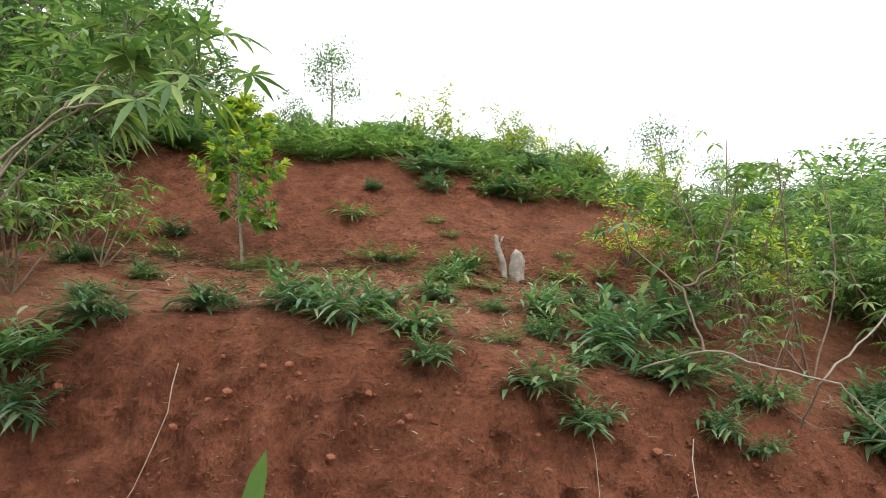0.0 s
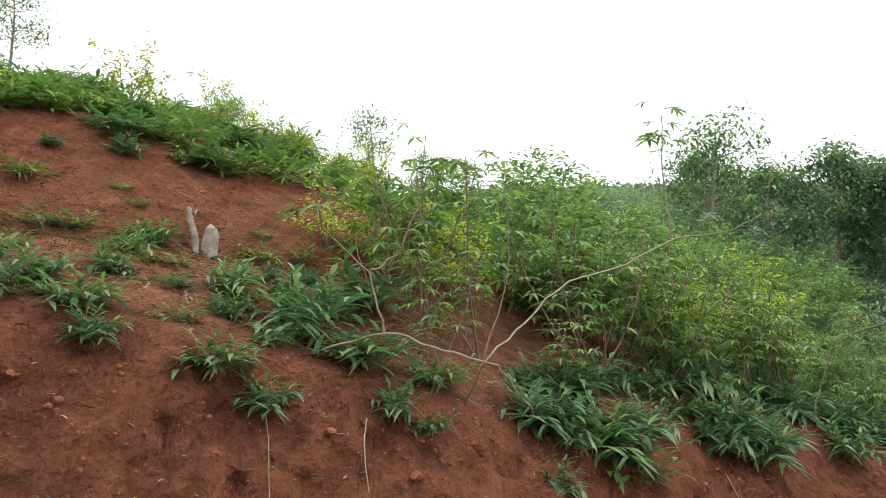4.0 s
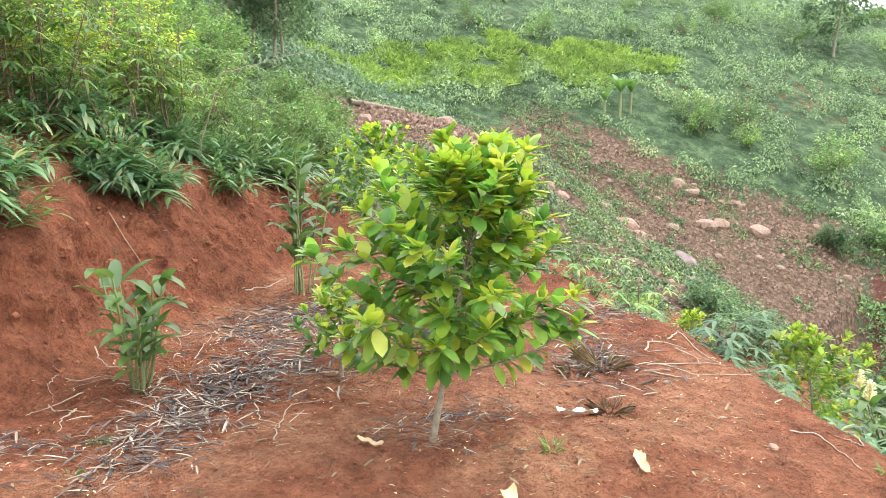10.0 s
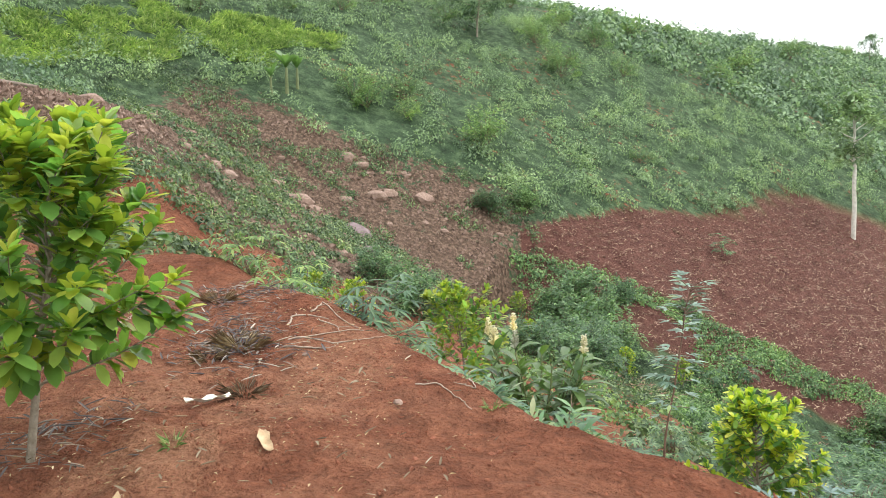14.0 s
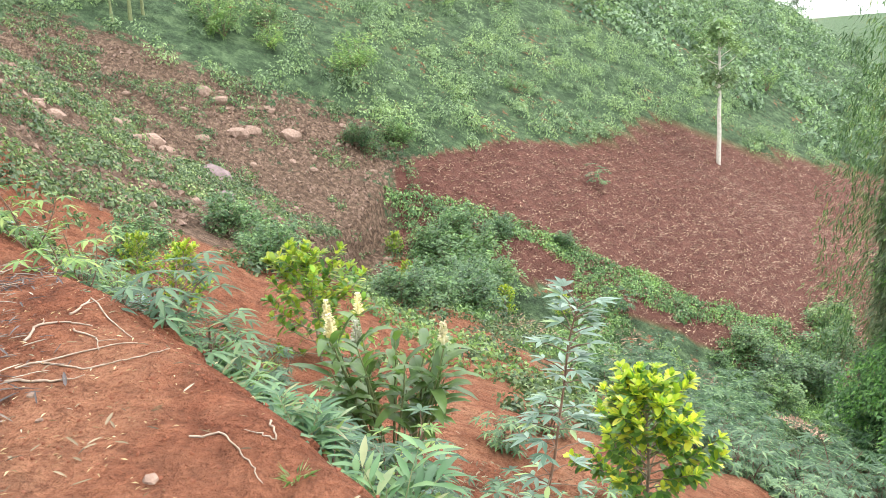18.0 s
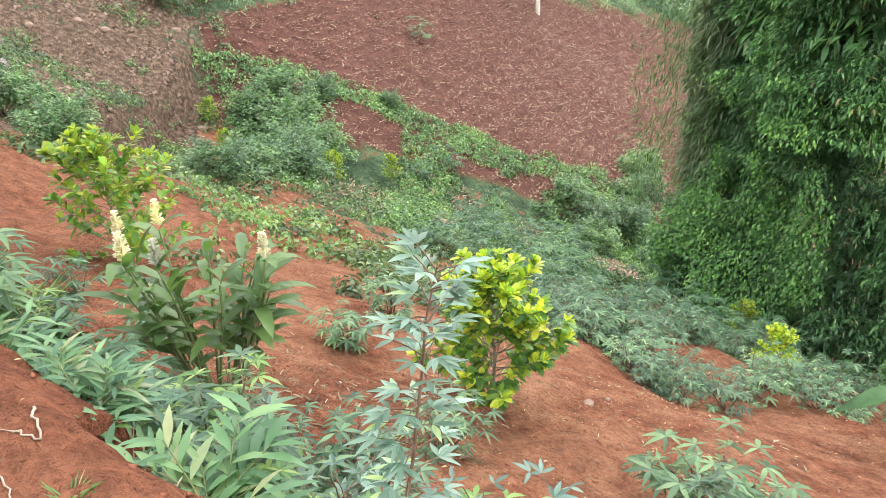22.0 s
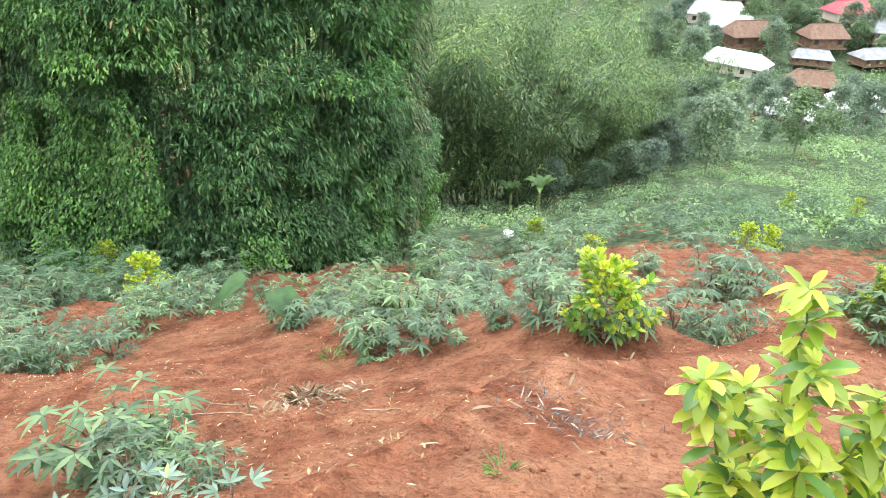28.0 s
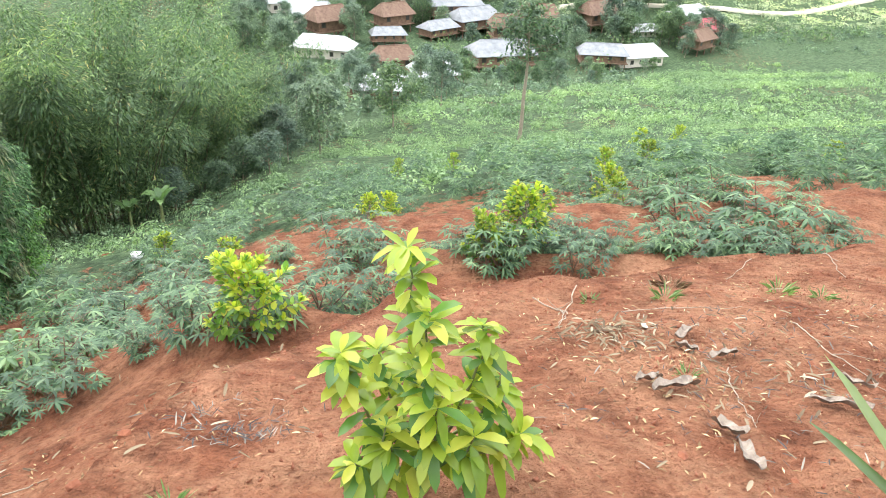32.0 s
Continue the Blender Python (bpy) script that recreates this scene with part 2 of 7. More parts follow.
M_HOUSEWOOD = plain("stilt_house_wood", [(0.3, (0.1, 0.06, 0.04)), (0.7, (0.24, 0.15, 0.1))], 1.2, 0.85, 0.3)
M_PLASTER = plain("house_plaster", [(0.3, (0.5, 0.46, 0.4)), (0.7, (0.68, 0.63, 0.55))], 0.8, 0.9, 0.2)
M_DARK = plain("window_dark", [(0.3, (0.02, 0.02, 0.02)), (0.7, (0.05, 0.045, 0.04))], 2, 0.3, 0.1)
M_STUBBLE = leaf_material("field_stubble", [(0.0, (0.13, 0.07, 0.052)), (0.5, (0.24, 0.15, 0.11)), (1.0, (0.42, 0.31, 0.23))], 0.8, 0.05, 1.0)
M_LOGBARK = plain("grey_log_bark", [(0.3, (0.12, 0.09, 0.07)), (0.7, (0.28, 0.22, 0.17))], 4, 0.9, 0.6)

# ---- the lie of the land ----
# Cross-sections of the hillside at stations along x: (y, z) from the valley up to the hill's back.
SECTIONS = {
    -30.0: [(-60, -21), (-30, -10), (-17, -5.5), (-10, -3.2), (-8, -2.5), (-6.7, -2.1), (-6, -1.6), (-2, -0.6), (3.2, 0.1), (4.1, 1.9), (6.3, 2.6), (8, 4.2), (11, 5.4), (16, 6.2), (70, 3)],
    -6.0: [(-60, -21.5), (-30, -11), (-17, -6.2), (-10, -3.6), (-8.4, -2.75), (-6.4, -2.35), (-6, -1.75), (-2, -0.5), (3.1, 0.05), (4.1, 1.9), (6.3, 2.6), (8, 4.2), (11, 5.6), (16, 6.6), (70, 3)],
    0.0: [(-60, -22), (-30, -11.8), (-17, -7), (-9, -3.2), (-7.2, -2.6), (-5.3, -2.15), (-5, -1.35), (-1, -0.08), (3.1, 0.05), (4.0, 1.8), (6.2, 2.5), (8, 4.0), (10.5, 5.1), (15, 5.6), (70, 3)],
    2.0: [(-60, -22), (-30, -12), (-17, -7.2), (-9, -3.4), (-6.2, -2.35), (-4.7, -1.75), (-4.35, -1.06), (-1, -0.04), (3.6, 0.03), (4.3, 1.4), (6.4, 2.3), (8.2, 3.6), (10.5, 4.7), (15, 5.2), (70, 3.2)],
}
SECTIONS_EAST = {
    3.0: [(-60, -22.3), (-30, -12.2), (-17, -7.4), (-9, -3.6), (-5.4, -1.95), (-3.85, -1.4), (-3.5, -0.78), (-0.8, 0.0), (4.1, 0.0), (4.7, 1.15), (6.7, 2.2), (8.5, 3.3), (11, 4.4), (15, 5.0), (70, 3.5)],
    3.7: [(-60, -22.5), (-30, -12.4), (-17, -7.6), (-9, -3.8), (-4.6, -1.9), (-1.75, -0.95), (-1.35, -0.12), (0.2, 0.0), (4.3, 0.0), (4.9, 1.1), (6.9, 2.15), (8.7, 3.25), (11.5, 4.3), (15.5, 4.95), (70, 3.8)],
    4.2: [(-60, -22.6), (-30, -12.5), (-17, -7.8), (-9, -4.0), (-4.3, -1.95), (-0.95, -0.9), (-0.5, -0.02), (0.9, 0.0), (4.5, 0.0), (5.1, 1.08), (7.0, 2.1), (9, 3.2), (12, 4.2), (16, 4.9), (70, 4)],
    5.3: [(-60, -23), (-30, -13), (-17, -8.3), (-9, -4.6), (-4.0, -2.2), (-0.3, -0.98), (0.15, 0.0), (1.6, 0.0), (4.8, 0.0), (5.45, 1.05), (7.4, 2.0), (9.5, 3.1), (12, 4.0), (16, 4.8), (70, 5)],
    8.0: [(-60, -24), (-30, -14), (-17, -9), (-9, -5.2), (-3, -2.4), (1.6, -0.95), (2.1, 0.0), (3.4, 0.0), (5.5, 0.0), (6.3, 1.05), (8.2, 1.9), (10.4, 3.0), (13, 3.9), (17, 4.8), (70, 7)],
}
SECTIONS_GULLY = {
    12.0: [(-60, -25), (-30, -15), (-17, -9.6), (-9, -6.1), (-2, -3.1), (3.4, -1.1), (4.4, -0.3), (5.4, -0.1), (6.8, 0.2), (7.8, 1.3), (9.8, 2.2), (12, 3.2), (15, 4.4), (22, 6.5), (70, 13)],
    18.0: [(-60, -27), (-30, -16), (-17, -10.5), (-9, -7), (-1, -3.7), (5.5, -0.2), (7.6, 1.6), (9.2, 2.2), (11, 2.5), (12.5, 3.0), (14, 3.7), (16, 4.5), (20, 6), (28, 9), (70, 18)],
    26.0: [(-60, -30), (-30, -18), (-17, -12), (-9, -8.6), (-1, -5), (5.5, -1.2), (8.0, 0.8), (9.6, 1.7), (12, 2.3), (14, 3.0), (16, 4), (18, 5), (22, 6.5), (30, 10), (70, 20)],
    40.0: [(-60, -36), (-30, -24), (-17, -18), (-9, -14), (-1, -10), (5.5, -7), (8.0, -5), (9.6, -4), (12, -2), (14, 0), (16, 2), (18, 4), (22, 6.5), (30, 10), (70, 20)],
    90.0: [(-60, -50), (-30, -40), (-17, -34), (-9, -30), (-1, -26), (5.5, -23), (8.0, -21), (9.6, -20), (12, -18), (14, -16), (16, -14), (18, -12), (22, -8), (30, -2), (70, 15)],
}
ALL_SECTIONS = {**SECTIONS, **SECTIONS_EAST, **SECTIONS_GULLY}
STATIONS = np.array(sorted(ALL_SECTIONS))
SEC = np.array([ALL_SECTIONS[s] for s in STATIONS])


def lattice(ix, iy, seed):
    h = (ix * 374761393 + iy * 668265263 + seed * 974634777) & 0x7FFFFFFF
    h = (h ^ (h >> 13)) * 1274126177 & 0x7FFFFFFF
    return ((h ^ (h >> 16)) & 0xFFFF) / 65535.0 - 0.5


def rough(x, y, size, seed=0):
    """Value noise, -0.5 to 0.5, with lumps of the given size in metres."""
    x, y = np.asarray(x, float) / size, np.asarray(y, float) / size
    ix, iy = np.floor(x).astype(np.int64), np.floor(y).astype(np.int64)
    u, v = x - ix, y - iy
    u, v = u * u * (3 - 2 * u), v * v * (3 - 2 * v)
    a, b = lattice(ix, iy, seed), lattice(ix + 1, iy, seed)
    c, d = lattice(ix, iy + 1, seed), lattice(ix + 1, iy + 1, seed)
    return (a * (1 - u) + b * u) * (1 - v) + (c * (1 - u) + d * u) * v


def hillside(x, y):
    """The near hillside with its benches, lofted from the sections."""
    x, y = np.broadcast_arrays(np.asarray(x, float), np.asarray(y, float))
    shape = x.shape
    x, y = x.ravel(), y.ravel()
    k = np.clip(np.searchsorted(STATIONS, x) - 1, 0, len(STATIONS) - 2)
    u = np.clip((x - STATIONS[k]) / (STATIONS[k + 1] - STATIONS[k]), 0, 1)[:, None, None]
    row = SEC[k] * (1 - u) + SEC[k + 1] * u
    ys, zs = row[:, :, 0], row[:, :, 1]
    j = np.clip((ys < y[:, None]).sum(1) - 1, 0, ys.shape[1] - 2)
    i = np.arange(len(x))
    t = (y - ys[i, j]) / (ys[i, j + 1] - ys[i, j])
    z = zs[i, j] * (1 - t) + zs[i, j + 1] * t
    low = y < -60
    z = np.where(low, np.maximum(zs[:, 0] + (y + 60) * 0.23, -45), z)
    z = np.where(y > 70, zs[:, -1], z)
    return z.reshape(shape)


def far_hill(x, y):
    """The opposite side of the gully: the ploughed field and the hill over it."""
    z = -2.5 + 0.46 * (x - 32.8) + 0.39 * (y + 3.35)
    top = np.clip(7.0 + 0.13 * (np.asarray(y, float) + 8), 5.0, 15)
    return np.where(z > 6, 6 + top * np.tanh((z - 6) / top), z)


def land(x, y):
    """Height of the smooth ground."""
    x, y = np.asarray(x, float), np.asarray(y, float)
    n = sum(hillside(x, y + d) for d in (-0.16, -0.05, 0.05, 0.16)) / 4
    f = far_hill(x, y)
    f = np.where(y < -60, f - (-60 - y) * 0.5, f)
    z = 0.5 * (n + f + np.sqrt((n - f) ** 2 + 0.6))
    # the far side of the valley behind the village
    back = -45 + np.clip(-y - 205, 0, 400) * 0.22
    return np.where(y < -150, np.maximum(z, back), z)


def ground(x, y):
    """Height of the ground with its lumps."""
    d = np.hypot(np.asarray(x, float) - 3, np.asarray(y, float) - 1)
    near = np.clip(1.6 - d / 25, 0, 1)
    z = land(x, y) + rough(x, y, 1.1, 1) * 0.14 * np.clip(d / 3, 0.35, 1) + (rough(x, y, 0.4, 2) * 0.06 + rough(x, y, 0.17, 5) * 0.035) * near
    # cultivation steps down the slope
    down = np.clip((-3.5 - np.asarray(y, float)) / 3, 0, 1) * np.clip((14 - np.abs(np.asarray(x, float) - 2)) / 6, 0, 1) * (np.asarray(y) > -40)
    s = (np.asarray(y, float) + 0.25 * np.asarray(x, float) + rough(x, y, 4, 9) * 1.6) / 2.6
    z = z + down * 0.55 * (np.clip((s - np.floor(s)) * 4 - 0.2, 0, 1) - (s - np.floor(s)))
    # the cut bank at the rubble slope's foot
    xx, toe = np.asarray(x, float), 1.05 - 0.33 * (np.asarray(x, float) - 22.5) + rough(x, y, 2.0, 15) * 0.8 - np.asarray(y, float)
    z = z - 1.0 * np.clip(toe / 0.35, 0, 1) * np.clip(1 - (toe - 0.35) / 4.5, 0, 1) * np.clip((xx - 17) / 3, 0, 1) * np.clip((31 - xx) / 2, 0, 1)
    z = z + rough(x, y, 6, 3) * 0.5 * np.clip((d - 12) / 12, 0, 1) + rough(x, y, 25, 4) * 2.5 * np.clip((d - 50) / 60, 0, 1)
    return z


def gz(x, y):
    return float(ground(np.array([x]), np.array([y]))[0])


# ---- mesh tools ----
class Geo:
    """Gathers vertices and faces for one mesh."""

    def __init__(self):
        self.v, self.f, self.n = [], [], 0

    def add(self, verts, faces):
        verts = np.asarray(verts, float).reshape(-1, 3)
        self.v.append(verts)
        self.f.append(np.asarray(faces, np.int64) + self.n)
        self.n += len(verts)
        return self

    def mesh(self, name, smooth=True):
        me = bpy.data.meshes.new(name)
        if not self.n:
            return me
        v = np.concatenate(self.v)
        loops = np.concatenate([f.ravel() for f in self.f])
        sizes = np.concatenate([np.full(len(f), f.shape[1]) for f in self.f])
        me.vertices.add(len(v))
        me.vertices.foreach_set("co", v.astype(np.float32).ravel())
        me.loops.add(len(loops))
        me.loops.foreach_set("vertex_index", loops.astype(np.int32))
        me.polygons.add(len(sizes))
        me.polygons.foreach_set("loop_start", np.r_[0, np.cumsum(sizes)[:-1]].astype(np.int32))
        me.polygons.foreach_set("use_smooth", np.full(len(sizes), smooth))
        me.update(calc_edges=True)
        return me


def part(name, geo, mat, parent=None, label="", smooth=True):
    """One mesh object, under its thing where one is given."""
    me = geo.mesh(name, smooth) if isinstance(geo, Geo) else geo
    if not me.materials:
        me.materials.append(mat)
    ob = new(name, me)
    ob.parent = parent
    if label:
        tagged(ob, label)
    return ob


def unit(a):
    a = np.asarray(a, float)
    return a / np.maximum(np.linalg.norm(a, axis=-1, keepdims=True), 1e-9)


def tube(geo, pts, radii, sides=6):
    """A tapering limb along pts, closed at its ends."""
    pts = np.asarray(pts, float)
    n = len(pts)
    radii = np.interp(np.linspace(0, 1, n), np.linspace(0, 1, len(radii)), radii)
    tan = unit(np.gradient(pts, axis=0))
    ref = np.where(np.abs(tan[:, 2:3]) > 0.9, [[1.0, 0, 0]], [[0, 0, 1.0]])
    a = unit(np.cross(tan, ref))
    b = np.cross(tan, a)
    ang = np.linspace(0, 2 * np.pi, sides, endpoint=False)
    ring = pts[:, None] + radii[:, None, None] * (np.cos(ang)[None, :, None] * a[:, None] + np.sin(ang)[None, :, None] * b[:, None])
    i, j = np.meshgrid(np.arange(n - 1), np.arange(sides), indexing="ij")
    i, j = i.ravel(), j.ravel()
    k = (j + 1) % sides
    quads = np.stack([i * sides + j, i * sides + k, (i + 1) * sides + k, (i + 1) * sides + j], 1)
    geo.add(ring, quads)
    geo.add(np.r_[ring[-1], pts[-1:] + tan[-1:] * radii[-1]], np.stack([np.arange(sides), (np.arange(sides) + 1) % sides, np.full(sides, sides)], 1))
    return geo


PROFILES = {  # half-widths along a leaf, as parts of its width
    "oval": ((0.2, 0.58), (0.52, 1.0), (0.84, 0.72)),
    "lance": ((0.2, 0.7), (0.45, 1.0), (0.75, 0.55)),
    "strap": ((0.15, 0.8), (0.5, 1.0), (0.8, 0.7)),
    "heart": ((0.12, 0.95), (0.4, 1.0), (0.75, 0.5)),
}


def leaves(geo, base, along, length, width, shape="oval", droop=0.25, fold=0.25, fine=True, up=None):
    """Leaf blades at the points base that grow along the given ways: folded at the midrib and drooping at the tip."""
    base, along = np.atleast_2d(base).astype(float), unit(np.atleast_2d(along))
    n = len(base)
    length = np.broadcast_to(np.asarray(length, float), (n,))[:, None]
    half = np.broadcast_to(np.asarray(width, float), (n,))[:, None] / 2
    up = np.broadcast_to(np.array([0, 0, 1.0]) if up is None else up, (n, 3))
    side = np.cross(along, up)
    side = unit(np.where(np.linalg.norm(side, axis=1, keepdims=True) < 0.05, [[1.0, 0.2, 0]], side))
    nor = np.cross(side, along)
    down = np.array([0, 0, -1.0])
    droop = np.broadcast_to(np.asarray(droop, float), (n,))[:, None]

    def mid(s):
        return base + along * length * s + down * droop * length * s * s

    if not fine:
        m = mid(0.45)
        v = np.stack([base, m + side * half + nor * half * fold, mid(1.0), m - side * half + nor * half * fold], 1)
        idx = np.arange(n)[:, None] * 4
        geo.add(v, np.concatenate([idx + [0, 1, 2], idx + [0, 2, 3]]))
        return geo
    cols = [base]
    for s, w in PROFILES[shape]:
        c = mid(s)
        cols += [c + side * half * w + nor * half * w * fold, c, c - side * half * w + nor * half * w * fold]
    cols.append(mid(1.0))
    v = np.stack(cols, 1)
    idx = np.arange(n)[:, None] * 11
    tris = [(0, 1, 2), (0, 2, 3), (7, 10, 8), (8, 10, 9)]
    quads = [(1, 4, 5, 2), (2, 5, 6, 3), (4, 7, 8, 5), (5, 8, 9, 6)]
    geo.add(v, np.concatenate([idx + q for q in quads]))
    geo.f.append(np.concatenate([idx + t for t in tris]) + geo.n - len(v) * 11)
    return geo


def ways(rng, n, low=-0.3, high=1.0):
    """Random directions whose height lies between low and high."""
    z = rng.uniform(low, high, n)
    a = rng.uniform(0, 2 * np.pi, n)
    r = np.sqrt(np.clip(1 - z * z, 0, 1))
    return np.stack([r * np.cos(a), r * np.sin(a), z], 1)


def thing(name, label, category, at=(0, 0, 0), group="", kind="", turn=0.0, size=1.0):
    ob = new(name)
    ob.empty_display_size = 0.05
    ob.location, ob.rotation_euler, ob.scale = at, (0, 0, turn), (size, size, size)
    return tagged(ob, label, category, group, kind)


PLACED = set()


def again(ob, x, y, turn, size, sink=0.01, label="", tilt=(0, 0)):
    """The thing itself, the first time, and copies of it after that, on the ground at x, y."""
    m = Matrix.Translation((x, y, gz(x, y) - sink)) @ Euler((tilt[0], tilt[1], 0)).to_matrix().to_4x4() @ Matrix.Rotation(turn, 4, "Z")
    if ob.name in PLACED:
        ob = copy_thing(ob, m)
    else:
        PLACED.add(ob.name)
        ob.matrix_basis = m
    ob.scale = (size, size, size)
    if label:
        tagged(ob, label)
    return ob


# ---- the ground: one sheet to the horizon ----
def spread(parts):
    out = []
    for a, b, step in parts:
        out.append(np.arange(a, b - 1e-6, step))
    return np.concatenate(out + [[parts[-1][1]]])


gx = spread([(-1500, -300, 100), (-300, -60, 12), (-60, -20, 2.0), (-20, -5, 0.5), (-5, -2, 0.12), (-2, 9, 0.055), (9, 14, 0.12), (14, 40, 0.35), (40, 100, 1.5), (100, 300, 12), (300, 1500, 100)])
gy = spread([(-1500, -300, 100), (-300, -60, 8), (-60, -30, 1.5), (-30, -10, 0.4), (-10, -5, 0.15), (-5, 2.9, 0.06), (2.9, 5.6, 0.03), (5.6, 6.5, 0.05), (6.5, 10, 0.1), (10, 20, 0.4), (20, 70, 1.5), (70, 300, 12), (300, 1500, 100)])
GX, GY = np.meshgrid(gx, gy, indexing="ij")
GZ = ground(GX, GY)
# lumps and runnels on the cut faces
def face_push(x, y, z, slope):
    """How far the cut face stands out or in at a place."""
    steep = np.clip((slope - 0.8) / 1.2, 0, 1) * (np.hypot(x - 3, y - 3) < 14)
    return steep * (rough(x, z * 0.3 + y * 0.2, 0.14, 11) * 0.2 + rough(x, z, 0.08, 12) * 0.13 + rough(x, z, 0.6, 13) * 0.25 + rough(x, z * 0.3, 0.3, 14) * 0.22)


def on_soil(x, y):
    """Points on the ground, with the relief of the cut faces."""
    z = ground(x, y)
    slope = np.hypot(land(x + 0.03, y) - land(x - 0.03, y), land(x, y + 0.03) - land(x, y - 0.03)) / 0.06
    return np.stack([x, y + face_push(x, y, z, slope) - 0.02 * np.clip(slope - 0.8, 0, 1), z], 1)


slope = np.hypot(*np.gradient(land(GX, GY), gx, gy))
GYP = GY + face_push(GX, GY, GZ, slope)
i, j = np.meshgrid(np.arange(len(gx) - 1), np.arange(len(gy) - 1), indexing="ij")
i, j = i.ravel(), j.ravel()
w = len(gy)
sheet = Geo().add(np.stack([GX, GYP, GZ], -1), np.stack([i * w + j, (i + 1) * w + j, (i + 1) * w + j + 1, i * w + j + 1], 1))
ground_mesh = sheet.mesh("ground")


def is_field(x, y):
    edge = np.where(y > -18.5, 32.8 + (-3.35 - y) * 0.83, 45.4 + (-18.5 - y) * 0.22)
    wob = rough(x, y, 5, 21) * 3
    return (far_hill(x, y) > hillside(x, y) + 1.3 + rough(x, y, 3, 23) * 1.2) & (x < edge + wob) & (y < -2 + wob * 0.5) & (y > -60)


def greenness(x, y):
    """How far low growth covers the soil: none on the benches, full on the far slopes."""
    d = np.hypot(x - 3, y - 1)
    g = np.clip((d - np.where((y < -4) & (np.abs(x) < 14), 15, 11)) / 10, 0, 0.9)
    g = np.maximum(g, np.clip((y - 8.0) / 1.5, 0, 1) * (x < 12))
    g = np.maximum(g, np.clip((y - 6.3) / 1.0, 0, 1) * np.clip((x - 4) / 2, 0, 1))
    rubble = np.clip((35 - x) / 2, 0, 1) * np.clip((x - 14) / 4, 0, 1) * np.clip((13 - y) / 2, 0, 1) * np.clip((y + 4) / 3, 0, 1)
    pile = np.exp(-(((x - 18.5) / 2.5) ** 2) - ((y - 9.3) / 1.8) ** 2)
    g = g * (1 - 0.8 * rubble) * (1 - np.clip(1.3 * pile, 0, 1))
    return np.clip(g + rough(x, y, 2.5, 22) * 0.5 * (g > 0.02), 0, 1)


# pale crust dried on level ground; steep faces' shade is put into the colour
crust_shade = np.clip(1.15 - slope / 0.9, 0, 1) * np.clip(0.45 + 0.6 * np.clip(-GY - 0.8, 0, 1) + rough(GX, GY, 1.3, 24) * 1.0, 0, 1)
cover = np.stack([greenness(GX, GY), is_field(GX, GY).astype(float), np.clip((np.hypot(GX - 24, GY - 5) < 14) * (GX + rough(GX, GY, 2.0, 25) * 3 > 15.5) * (GY + rough(GX, GY, 1.5, 26) * 2 > -0.8 - 0.33 * (GX - 22.5)) * 1.0, 0, 1), crust_shade], -1)
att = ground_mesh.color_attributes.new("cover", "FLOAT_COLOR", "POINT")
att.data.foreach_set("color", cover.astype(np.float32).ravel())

m, nt, p = material("red_soil")
vc = nt.nodes.new("ShaderNodeVertexColor")
vc.layer_name = "cover"
sep = nt.nodes.new("ShaderNodeSeparateColor")
nt.links.new(vc.outputs[0], sep.inputs[0])
big, mid_n, small = texture(nt, 0.9, 5), texture(nt, 6, 7, 0.62, distort=0.4), texture(nt, 30, 6, 0.62)
soil = ramp(nt, mid_n, [(0.3, (0.13, 0.044, 0.024)), (0.46, (0.235, 0.084, 0.046)), (0.68, (0.36, 0.145, 0.082))])
soil = mixed(nt, ramp(nt, big, [(0.35, (0, 0, 0)), (0.7, (0.6, 0.6, 0.6))]), soil, (0.31, 0.125, 0.068))
soil = mixed(nt, 0.8, soil, ramp(nt, small, [(0.3, (0.5, 0.46, 0.44)), (0.46, (0.92, 0.92, 0.92)), (0.6, (1.05, 1.05, 1.05)), (0.75, (1.32, 1.32, 1.32))]), "MULTIPLY")
# crumbs and cracks
vor = nt.nodes.new("ShaderNodeTexVoronoi")
vor.inputs["Scale"].default_value = 26
vor.inputs["Randomness"].default_value = 1.0
vtc = nt.nodes.new("ShaderNodeTexCoord")
nt.links.new(vtc.outputs["Object"], vor.inputs["Vector"])
soil = mixed(nt, 0.22, soil, ramp(nt, vor.outputs["Distance"], [(0.0, (1.3, 1.25, 1.2)), (0.3, (1, 1, 1)), (0.8, (0.7, 0.66, 0.64))]), "MULTIPLY")
# runnels that rain has drawn down the faces
rtc = nt.nodes.new("ShaderNodeTexCoord")
rmap = nt.nodes.new("ShaderNodeMapping")
rmap.inputs["Scale"].default_value = (1, 1, 0.22)
nt.links.new(rtc.outputs["Object"], rmap.inputs["Vector"])
run = nt.nodes.new("ShaderNodeTexNoise")
run.inputs["Scale"].default_value, run.inputs["Detail"].default_value, run.inputs["Roughness"].default_value = 7, 5, 0.6
nt.links.new(rmap.outputs[0], run.inputs["Vector"])
soil = mixed(nt, 0.5, soil, ramp(nt, run.outputs["Fac"], [(0.34, (0.55, 0.5, 0.48)), (0.5, (1, 1, 1)), (0.66, (1.3, 1.28, 1.25))]), "MULTIPLY")
